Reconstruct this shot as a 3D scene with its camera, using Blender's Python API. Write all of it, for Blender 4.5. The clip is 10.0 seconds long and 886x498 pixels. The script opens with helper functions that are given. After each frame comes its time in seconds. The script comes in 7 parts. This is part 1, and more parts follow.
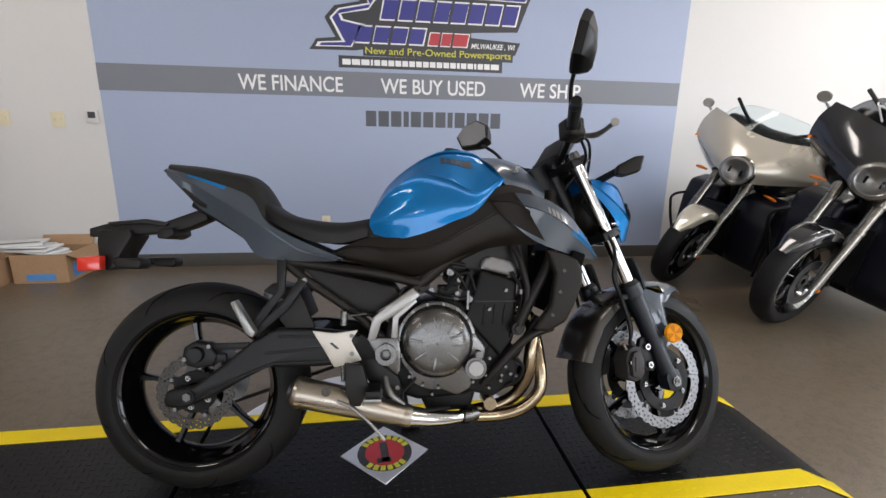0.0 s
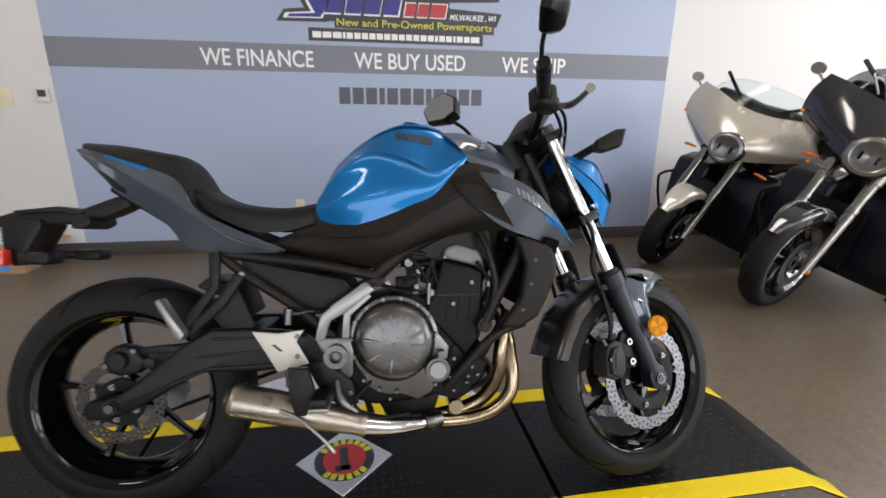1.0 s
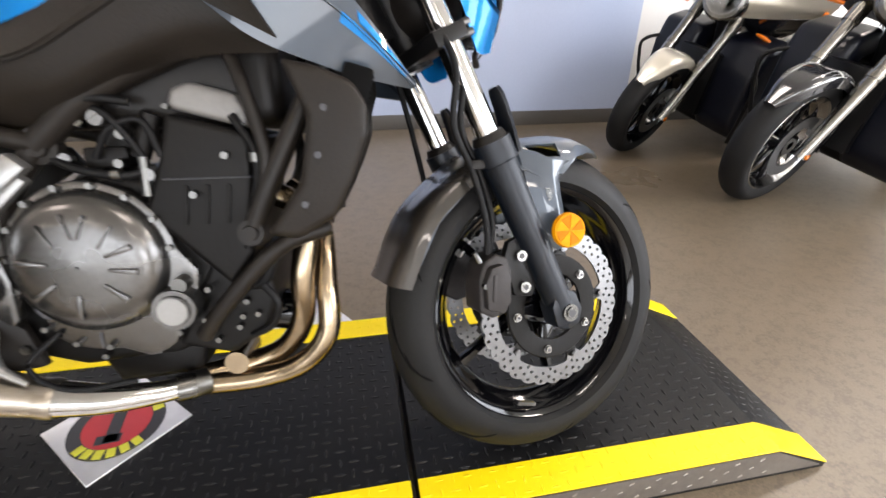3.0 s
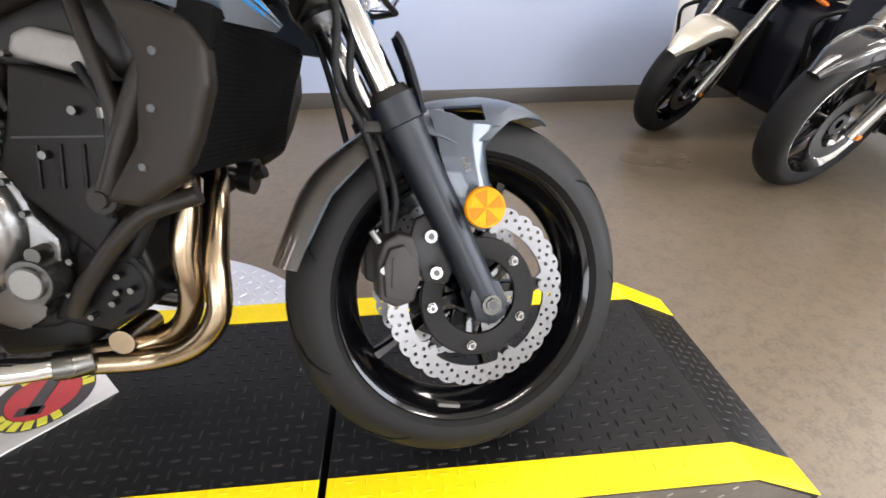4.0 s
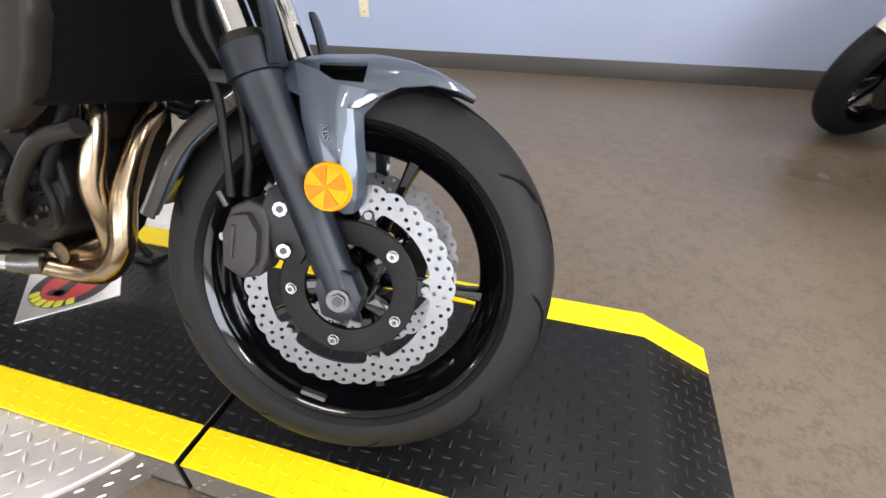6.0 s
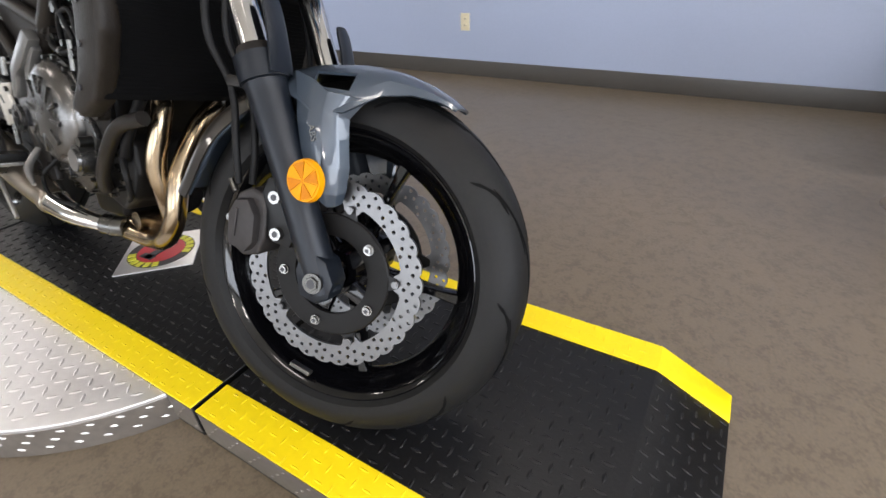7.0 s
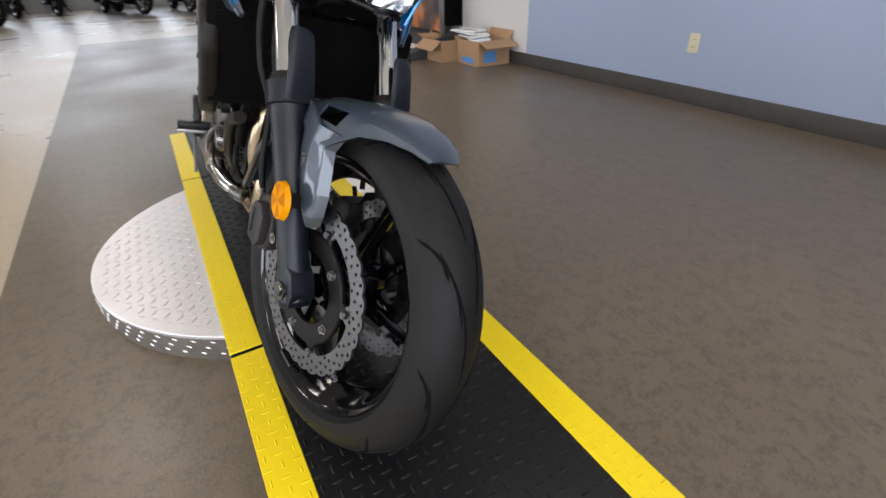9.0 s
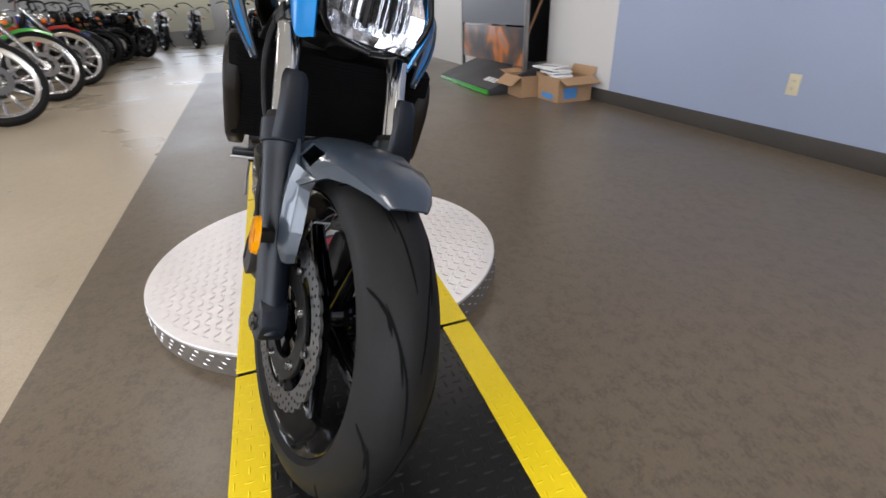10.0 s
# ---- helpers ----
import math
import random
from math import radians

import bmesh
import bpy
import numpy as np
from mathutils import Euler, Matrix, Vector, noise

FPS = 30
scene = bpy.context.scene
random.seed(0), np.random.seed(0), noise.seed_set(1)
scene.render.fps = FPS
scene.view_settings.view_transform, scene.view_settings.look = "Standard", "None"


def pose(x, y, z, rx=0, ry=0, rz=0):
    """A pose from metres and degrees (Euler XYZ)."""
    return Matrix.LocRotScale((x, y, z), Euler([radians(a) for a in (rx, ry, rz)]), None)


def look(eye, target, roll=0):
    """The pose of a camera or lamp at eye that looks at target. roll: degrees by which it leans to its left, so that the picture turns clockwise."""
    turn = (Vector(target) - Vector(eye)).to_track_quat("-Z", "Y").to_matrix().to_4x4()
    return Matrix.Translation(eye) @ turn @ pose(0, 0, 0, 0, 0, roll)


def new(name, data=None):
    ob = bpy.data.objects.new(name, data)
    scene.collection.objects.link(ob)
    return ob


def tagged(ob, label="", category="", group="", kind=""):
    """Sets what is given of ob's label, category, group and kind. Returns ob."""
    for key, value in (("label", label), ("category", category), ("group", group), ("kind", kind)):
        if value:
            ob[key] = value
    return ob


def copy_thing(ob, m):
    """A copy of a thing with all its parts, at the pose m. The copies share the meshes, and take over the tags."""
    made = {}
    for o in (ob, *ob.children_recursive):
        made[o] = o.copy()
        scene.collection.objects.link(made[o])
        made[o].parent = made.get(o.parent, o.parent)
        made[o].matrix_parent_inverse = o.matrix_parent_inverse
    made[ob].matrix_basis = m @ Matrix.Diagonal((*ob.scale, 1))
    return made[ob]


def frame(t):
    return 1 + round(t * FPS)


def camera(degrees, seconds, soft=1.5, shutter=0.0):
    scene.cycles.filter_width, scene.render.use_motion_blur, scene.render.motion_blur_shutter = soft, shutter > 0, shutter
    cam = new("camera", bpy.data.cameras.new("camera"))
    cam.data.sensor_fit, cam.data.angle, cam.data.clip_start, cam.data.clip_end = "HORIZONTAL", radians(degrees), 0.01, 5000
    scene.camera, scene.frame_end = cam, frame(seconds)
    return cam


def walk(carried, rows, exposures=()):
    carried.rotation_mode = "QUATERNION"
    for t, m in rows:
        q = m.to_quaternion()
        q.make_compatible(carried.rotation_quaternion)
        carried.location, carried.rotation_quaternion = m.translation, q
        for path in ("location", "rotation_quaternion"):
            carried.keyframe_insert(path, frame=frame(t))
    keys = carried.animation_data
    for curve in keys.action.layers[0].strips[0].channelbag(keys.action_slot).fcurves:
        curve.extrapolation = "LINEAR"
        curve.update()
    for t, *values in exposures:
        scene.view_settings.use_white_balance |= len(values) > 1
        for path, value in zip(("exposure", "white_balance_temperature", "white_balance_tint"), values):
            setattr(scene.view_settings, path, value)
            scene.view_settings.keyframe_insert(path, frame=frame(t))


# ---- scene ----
cam = camera(87.2, 10.0, shutter=0.5)
PATH = [
    (0, (0.069, 0.36, 1.139), (0.357, 2.28, 0.658), 1.0),
    (0.5, (0.103, 0.406, 1.131), (0.4, 2.319, 0.632), 0.8),
    (1, (0.179, 0.5, 1.117), (0.504, 2.394, 0.561), 0.6),
    (1.5, (0.289, 0.619, 1.081), (0.624, 2.48, 0.43), 0.2),
    (2, (0.389, 0.714, 1.023), (0.749, 2.539, 0.289), 0.2),
    (2.5, (0.498, 0.825, 0.951), (0.873, 2.597, 0.102), 0.4),
    (3, (0.629, 0.928, 0.896), (0.98, 2.65, -0.059), 0.8),
    (4.5, (0.967, 1.005, 0.826), (0.984, 2.722, -0.199), -1.5),
    (5, (1.07, 1.056, 0.814), (0.937, 2.752, -0.237), -2.1),
    (5.5, (1.157, 1.115, 0.801), (0.86, 2.741, -0.324), -1.0),
    (7, (1.435, 1.176, 0.807), (0.549, 2.608, -0.271), -2.4),
    (7.5, (1.492, 1.25, 0.801), (0.435, 2.566, -0.272), -2.7),
    (8, (1.536, 1.32, 0.821), (0.321, 2.484, -0.26), -1.7),
    (8.5, (1.58, 1.395, 0.827), (0.244, 2.422, -0.25), -1.2),
    (9, (1.642, 1.471, 0.848), (0.159, 2.31, -0.2), -1.8),
    (9.5, (1.671, 1.552, 0.85), (0.077, 2.256, -0.132), -2.3),
    (10, (1.673, 1.643, 0.853), (-0.008, 2.196, -0.078), -2.3),
]
walk(cam, [(t, look(eye, target, roll)) for t, eye, target, roll in PATH], [(0, -0.88, 6530, 14), (1, -0.84, 6540, 14), (2, -0.46, 6680, 14), (3, 0.08, 6740, 15), (4.3, 0.20, 6640, 15), (5.5, 0.26, 6560, 15), (7, -0.28, 6480, 14), (8, -0.54, 6480, 13), (9, -0.63, 6430, 14), (10, -0.63, 6400, 15)])

# ---------- light ----------
world = bpy.data.worlds.new("world")
scene.world = world
world.use_nodes = True
wn = world.node_tree
sky = wn.nodes.new("ShaderNodeTexSky")
sky.sky_type, sky.sun_disc, sky.sun_elevation, sky.sun_rotation = "NISHITA", False, radians(35), radians(150)
wn.links.new(sky.outputs[0], wn.nodes["Background"].inputs[0])
wn.nodes["Background"].inputs[1].default_value = 0.12


def area(name, place, target, sx, sy, watts, colour):
    lamp = bpy.data.lights.new(name, "AREA")
    lamp.shape, lamp.size, lamp.size_y, lamp.energy, lamp.color = "RECTANGLE", sx, sy, watts, colour
    ob = new(name, lamp)
    ob.matrix_world = look(place, target)
    return ob


DAY = (0.86, 0.93, 1.0)
area("window_light", (-3.0, -7.4, 1.9), (-3.0, 0, 1.2), 9.0, 2.4, 450, DAY)
area("window_light", (6.85, -0.9, 1.75), (0, -0.9, 1.1), 7.0, 2.4, 560, (0.84, 0.92, 1.0))
# added fill through an invented south-east window, brightens the touring bikes and their floor
area("window_light", (4.1, -7.4, 1.9), (3.4, 0, 1.0), 3.2, 2.4, 330, DAY)
area("window_light", (-15.8, 0.5, 1.9), (0, 0.5, 0.8), 7.0, 2.6, 225, DAY)
LAMPS = [(x, y) for x in (-6.5, -2.5, 1.5, 5.0) for y in (-3.5, 0.2, 3.0)]
for lx, ly in LAMPS:
    area("tube_light", (lx, ly, 3.34), (lx, ly, 0), 1.2, 0.28, 85 if lx > 4 else (26 if lx > 0 else 36), (1.0, 0.94, 0.86))

# ---------- materials ----------


def mat(name, colour, rough=0.5, metal=0.0, vary=0.12, grain=60.0, blotch=4.0, bump=0.0, coat=0.0, spec=0.5, rvary=0.1, flake=0.0, stretch=(1, 1, 1)):
    """A surface with two scales of variation in colour, gloss and relief."""
    m = bpy.data.materials.new(name)
    m.use_nodes = True
    n, l = m.node_tree.nodes, m.node_tree.links
    b = n["Principled BSDF"]
    tc = n.new("ShaderNodeTexCoord")
    mp = n.new("ShaderNodeMapping")
    mp.inputs["Scale"].default_value = stretch
    l.new(tc.outputs["Object"], mp.inputs[0])
    fine, wide = n.new("ShaderNodeTexNoise"), n.new("ShaderNodeTexNoise")
    for node, s, d in ((fine, grain, 4.0), (wide, blotch, 3.0)):
        node.inputs["Scale"].default_value, node.inputs["Detail"].default_value = s, d
        l.new(mp.outputs[0], node.inputs["Vector"])
    mix = n.new("ShaderNodeMath")
    mix.operation = "ADD"
    l.new(fine.outputs[0], mix.inputs[0])
    l.new(wide.outputs[0], mix.inputs[1])
    ramp = n.new("ShaderNodeMapRange")
    ramp.inputs[1].default_value, ramp.inputs[2].default_value = 0.6, 1.4
    ramp.inputs[3].default_value, ramp.inputs[4].default_value = 1 - vary, 1 + vary
    l.new(mix.outputs[0], ramp.inputs[0])
    tint = n.new("ShaderNodeVectorMath")
    tint.operation = "SCALE"
    tint.inputs[0].default_value = colour
    l.new(ramp.outputs[0], tint.inputs["Scale"])
    l.new(tint.outputs[0], b.inputs["Base Color"])
    rr = n.new("ShaderNodeMapRange")
    rr.inputs[1].default_value, rr.inputs[2].default_value = 0.3, 0.7
    rr.inputs[3].default_value, rr.inputs[4].default_value = max(0.02, rough - rvary * rough), min(1.0, rough + rvary * rough)
    l.new(wide.outputs[0], rr.inputs[0])
    l.new(rr.outputs[0], b.inputs["Roughness"])
    b.inputs["Metallic"].default_value = metal
    b.inputs["Specular IOR Level"].default_value = spec
    b.inputs["Coat Weight"].default_value = coat
    b.inputs["Coat Roughness"].default_value = 0.04
    if bump:
        bp = n.new("ShaderNodeBump")
        bp.inputs["Strength"].default_value, bp.inputs["Distance"].default_value = bump, 0.002
        l.new(fine.outputs[0], bp.inputs["Height"])
        l.new(bp.outputs[0], b.inputs["Normal"])
    return m


def glass(name, colour, rough=0.02, alpha=1.0):
    m = bpy.data.materials.new(name)
    m.use_nodes = True
    b = m.node_tree.nodes["Principled BSDF"]
    b.inputs["Base Color"].default_value = (*colour, 1)
    b.inputs["Roughness"].default_value = rough
    b.inputs["Transmission Weight"].default_value = 1.0
    b.inputs["IOR"].default_value = 1.3
    b.inputs["Alpha"].default_value = alpha
    return m


def floor_mat(name, colour, dark, rough, spots):
    """Worn floor: broad tone, smudges, and fine speckle."""
    m = mat(name, colour, rough, 0, 0.18, 170, 1.1, 0.25, rvary=0.2)
    n, l = m.node_tree.nodes, m.node_tree.links
    b = n["Principled BSDF"]
    old = b.inputs["Base Color"].links[0].from_socket
    tc = n.new("ShaderNodeTexCoord")
    sm, sp = n.new("ShaderNodeTexNoise"), n.new("ShaderNodeTexNoise")
    for node, s, d, di in ((sm, 24.0, 10.0, 0.6), (sp, 110.0, 6.0, 0.5)):
        node.inputs["Scale"].default_value, node.inputs["Detail"].default_value, node.inputs["Distortion"].default_value = s, d, di
        l.new(tc.outputs["Object"], node.inputs["Vector"])
    mu = n.new("ShaderNodeMath")
    mu.operation = "MULTIPLY"
    l.new(sm.outputs[0], mu.inputs[0])
    l.new(sp.outputs[0], mu.inputs[1])
    r = n.new("ShaderNodeMapRange")
    r.inputs[1].default_value, r.inputs[2].default_value = 0.22, 0.36
    l.new(mu.outputs[0], r.inputs[0])
    amt = n.new("ShaderNodeMath")
    amt.operation, amt.inputs[1].default_value = "MULTIPLY", spots
    l.new(r.outputs[0], amt.inputs[0])
    mx = n.new("ShaderNodeMix")
    mx.data_type = "RGBA"
    l.new(amt.outputs[0], mx.inputs[0])
    l.new(old, mx.inputs[6])
    mx.inputs[7].default_value = (*dark, 1)
    l.new(mx.outputs[2], b.inputs["Base Color"])
    return m


WALL_GRAY = mat("grey_paint", (0.328, 0.384, 0.525), 0.42, 0, 0.03, 90, 1.2, 0.06)
WALL_WHITE = mat("white_paint", (0.61, 0.60, 0.585), 0.5, 0, 0.03, 90, 1.2, 0.06)
STRIPE = mat("dark_grey_paint", (0.17, 0.18, 0.21), 0.42, 0, 0.04, 90, 2, 0.05)
NUMBER = mat("charcoal_vinyl", (0.065, 0.07, 0.085), 0.4, 0, 0.05)
SIGN_WHITE = mat("white_vinyl", (0.8, 0.8, 0.8), 0.4, 0, 0.02)
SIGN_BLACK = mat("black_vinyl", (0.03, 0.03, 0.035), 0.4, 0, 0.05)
SIGN_BLUE = mat("blue_vinyl", (0.03, 0.03, 0.22), 0.4, 0, 0.05)
SIGN_RED = mat("red_vinyl", (0.45, 0.03, 0.04), 0.4, 0, 0.05)
SIGN_YELLOW = mat("yellow_vinyl", (0.6, 0.58, 0.05), 0.4, 0, 0.05)
BASEBOARD = mat("vinyl_base", (0.055, 0.05, 0.045), 0.45, 0, 0.1, 80, 5, 0.05)
CARPET = floor_mat("worn_floor", (0.148, 0.116, 0.081), (0.070, 0.054, 0.037), 0.34, 0.52)
TILE = floor_mat("beige_floor", (0.44, 0.37, 0.27), (0.29, 0.24, 0.17), 0.3, 0.25)
CEIL = mat("ceiling_tile", (0.62, 0.61, 0.58), 0.9, 0, 0.06, 120, 2, 0.1)
RUBBER_MAT = mat("black_rubber_mat", (0.0055, 0.0055, 0.006), 0.42, 0, 0.25, 120, 6, 0.2, spec=0.26)
YELLOW = mat("yellow_vinyl_edge", (0.80, 0.60, 0.003), 0.42, 0, 0.05, 90, 5, 0.05, spec=0.3)
ALU = mat("diamond_plate", (0.88, 0.87, 0.88), 0.42, 1.0, 0.05, 50, 5, 0.05, rvary=0.15)
# diamond plate on upright sides, darkened and browned to paint in the floor's reflection
SKIRT = mat("floor_tinted_skirt_plate", (0.23, 0.205, 0.18), 0.46, 0.7, 0.15, 60, 8, 0.08)
# dimmer, browner metal for the tread bars on the deck sides
STUD = mat("dim_tread_metal", (0.36, 0.33, 0.30), 0.45, 0.75, 0.12, 80, 6, 0.06)
# darker than the tyre: the shade inside tread grooves, as colour
GROOVE_SHADE = mat("groove_shade_black", (0.0045, 0.0045, 0.0047), 0.9, 0, 0.1, 100, 9, 0, spec=0.05)
TYRE = mat("tyre_rubber", (0.0065, 0.0064, 0.0066), 0.60, 0, 0.22, 150, 9, 0.16, spec=0.24)
GLOSS_BLACK = mat("gloss_black", (0.0015, 0.0015, 0.002), 0.10, 0, 0.1, 60, 5, 0, 0.15, spec=0.4)
FRAME = mat("frame_paint", (0.0100, 0.0080, 0.0066), 0.44, 0.0, 0.2, 140, 7, 0.08, spec=0.25)
SATIN_BLACK = mat("satin_black", (0.004, 0.004, 0.0045), 0.36, 0, 0.15, 90, 8, 0.05, spec=0.25)
PLASTIC = mat("black_plastic", (0.0075, 0.0062, 0.0054), 0.44, 0, 0.25, 160, 6, 0.12, spec=0.25)
COVER = mat("textured_plastic", (0.0105, 0.0080, 0.0060), 0.48, 0, 0.3, 260, 6, 0.25, spec=0.22)
FORK_BLACK = mat("fork_black", (0.0045, 0.0070, 0.0118), 0.36, 0.2, 0.1, 90, 6, 0.04, spec=0.4)
SEAT = mat("seat_vinyl", (0.005, 0.0047, 0.0047), 0.52, 0, 0.12, 220, 7, 0.3, spec=0.3)
BLUE = mat("blue_paint", (0.0, 0.150, 0.42), 0.34, 0.5, 0.05, 700, 3, 0, 0.75, spec=0.05)
GREY_PAINT = mat("graphite_paint", (0.040, 0.054, 0.074), 0.36, 0.3, 0.08, 800, 4, 0, 0.8)
CALIPER = mat("dull_caliper_grey", (0.030, 0.027, 0.027), 0.5, 0.2, 0.2, 120, 9, 0.12, spec=0.3)
CHROME = mat("chrome", (0.50, 0.495, 0.49), 0.13, 1.0, 0.06, 40, 6)
STEEL = mat("brushed_steel", (0.37, 0.33, 0.28), 0.3, 1.0, 0.12, 60, 7, 0.08, stretch=(0.4, 5, 5), rvary=0.2)
HEADER = mat("heat_tinted_steel", (0.32, 0.25, 0.17), 0.22, 1.0, 0.22, 30, 9, 0.03)
CASTING = mat("engine_casting", (0.120, 0.117, 0.114), 0.25, 0.92, 0.14, 130, 8, 0.1, rvary=0.3)
CAST_DARK = mat("dark_casting", (0.0042, 0.0037, 0.0035), 0.46, 0.1, 0.3, 110, 9, 0.2, spec=0.2)
RAD = mat("radiator_core", (0.002, 0.002, 0.0022), 0.8, 0, 0.2, 200, 9, 0.1, spec=0.08)
HEAD = mat("head_cover_grey", (0.17, 0.165, 0.16), 0.4, 0.3, 0.15, 90, 8, 0.1)
SILVER = mat("silver_paint", (0.26, 0.255, 0.247), 0.30, 0.75, 0.06, 200, 5, 0.03)
DISC = mat("brake_disc", (0.165, 0.165, 0.168), 0.36, 1.0, 0.08, 70, 9, 0.05)
DISC_DULL = mat("dull_brake_disc", (0.06, 0.056, 0.052), 0.42, 1.0, 0.12, 70, 9, 0.05)
HEEL = mat("pale_alloy", (0.50, 0.47, 0.42), 0.38, 0.35, 0.06, 200, 6, 0.04)
BOLT_BRIGHT = mat("bright_bolt", (0.27, 0.265, 0.255), 0.27, 1.0, 0.1)
BOLT = mat("zinc_bolt", (0.12, 0.118, 0.112), 0.28, 1.0, 0.1)
AMBER = mat("amber_reflector", (0.66, 0.26, 0.0), 0.35, 0, 0.15, 300, 30, 0, 0.0, spec=0.12)
# darker copy of the amber, for facets painted as shaded
AMBER_SHADED = mat("shaded_amber", (0.46, 0.15, 0.0), 0.3, 0, 0.15, 300, 30, 0, 0.0, spec=0.12)
RED_LENS = mat("red_lens", (0.62, 0.03, 0.015), 0.15, 0, 0.05, 60, 10, 0, 0.6)
CLEAR = glass("clear_lens", (0.95, 0.97, 1.0))
LIVER = mat("reflector_chrome", (0.9, 0.9, 0.92), 0.2, 1.0, 0.03)
MIRROR = mat("mirror_glass", (0.85, 0.87, 0.9), 0.02, 1.0, 0.0)
CABLE = mat("black_hose", (0.004, 0.004, 0.0045), 0.55, 0, 0.1, spec=0.2)
CARD = mat("cardboard", (0.36, 0.22, 0.12), 0.8, 0, 0.12, 60, 6, 0.1)
PAPER = mat("white_paper", (0.7, 0.7, 0.7), 0.6, 0, 0.08, 30, 8, 0.05)
BLUE_PRINT = mat("blue_print", (0.08, 0.25, 0.55), 0.5, 0, 0.1)
CREAM = mat("cream_plastic", (0.66, 0.60, 0.42), 0.4, 0, 0.03)

# ---------- mesh helpers ----------


def finish(bm, sharp=38):
    bmesh.ops.recalc_face_normals(bm, faces=bm.faces)
    lim = radians(sharp)
    for f in bm.faces:
        f.smooth = True
    for e in bm.edges:
        e.smooth = not (len(e.link_faces) == 2 and e.calc_face_angle(0) > lim)


def part(name, bm, material, parent=None, label="", sharp=38, m=None):
    if m is not None:
        bm.transform(m)
    finish(bm, sharp)
    me = bpy.data.meshes.new(name)
    bm.to_mesh(me)
    bm.free()
    me.materials.append(material)
    ob = new(name, me)
    if parent is not None:
        ob.parent = parent
    return tagged(ob, label)


def join(*bms):
    out = bmesh.new()
    for b in bms:
        me = bpy.data.meshes.new("tmp")
        b.to_mesh(me)
        b.free()
        out.from_mesh(me)
        bpy.data.meshes.remove(me)
    return out


def bevelled(bm, r, seg=2):
    if r:
        bmesh.ops.bevel(bm, geom=list(bm.edges), offset=r, segments=seg, profile=0.6, affect="EDGES", clamp_overlap=True)
    return bm


def box(x0, x1, y0, y1, z0, z1, r=0.0, seg=2):
    bm = bmesh.new()
    bmesh.ops.create_cube(bm, size=1, matrix=Matrix.Translation(((x0 + x1) / 2, (y0 + y1) / 2, (z0 + z1) / 2)) @ Matrix.Diagonal((x1 - x0, y1 - y0, z1 - z0, 1)))
    return bevelled(bm, r, seg)


def prism(pts, y0, y1, r=0.0, seg=2):
    """An outline in x and z, from y0 to y1."""
    bm = bmesh.new()
    a = [bm.verts.new((x, y0, z)) for x, z in pts]
    b = [bm.verts.new((x, y1, z)) for x, z in pts]
    bm.faces.new(a)
    bm.faces.new(b[::-1])
    for i in range(len(pts)):
        j = (i + 1) % len(pts)
        bm.faces.new((a[i], b[i], b[j], a[j]))
    bmesh.ops.recalc_face_normals(bm, faces=bm.faces)
    return bevelled(bm, r, seg)


def rod(p, q, r0, r1=None, n=16):
    """A round bar from p to q."""
    p, q = Vector(p), Vector(q)
    bm = bmesh.new()
    m = Matrix.Translation((p + q) / 2) @ (q - p).to_track_quat("Z", "Y").to_matrix().to_4x4()
    bmesh.ops.create_cone(bm, cap_ends=True, segments=n, radius1=r0, radius2=r0 if r1 is None else r1, depth=(q - p).length, matrix=m)
    return bm


def spline(pts, n):
    """Points along a Catmull-Rom curve."""
    p = np.array(pts, float)
    p = np.vstack([2 * p[0] - p[1], p, 2 * p[-1] - p[-2]])
    out = []
    for i in range(1, len(p) - 2):
        for u in np.linspace(0, 1, n, endpoint=False):
            a, b, c, d = p[i - 1], p[i], p[i + 1], p[i + 2]
            out.append(0.5 * (2 * b + (c - a) * u + (2 * a - 5 * b + 4 * c - d) * u**2 + (3 * b - a - 3 * c + d) * u**3))
    out.append(p[-2])
    return np.array(out)


def tube(pts, r, n=10, k=6, radii=None):
    """A round hose or pipe along a smooth curve."""
    c = spline(pts, k)
    bm = bmesh.new()
    rings, up = [], Vector((0.13, 0.31, 0.94))
    rr = np.interp(np.linspace(0, 1, len(c)), np.linspace(0, 1, len(radii)), radii) if radii else [r] * len(c)
    for i, q in enumerate(c):
        d = Vector(c[min(i + 1, len(c) - 1)] - c[max(i - 1, 0)]).normalized()
        s = d.cross(up).normalized()
        t = s.cross(d)
        rings.append([bm.verts.new(Vector(q) + float(rr[i]) * (math.cos(a) * s + math.sin(a) * t)) for a in np.linspace(0, 2 * math.pi, n, endpoint=False).tolist()])
    for a, b in zip(rings, rings[1:]):
        for i in range(n):
            j = (i + 1) % n
            bm.faces.new((a[i], a[j], b[j], b[i]))
    bm.faces.new(rings[0][::-1])
    bm.faces.new(rings[-1])
    return bm


def lathe(profile, n=64, close=True):
    """Profile rows of (y, radius), turned round the y axis."""
    bm = bmesh.new()
    rows = [[bm.verts.new((r * math.cos(a), y, r * math.sin(a))) for a in np.linspace(0, 2 * math.pi, n, endpoint=False)] for y, r in profile]
    for a, b in list(zip(rows, rows[1:])) + ([(rows[-1], rows[0])] if close else []):
        for i in range(n):
            j = (i + 1) % n
            bm.faces.new((a[i], a[j], b[j], b[i]))
    return bm


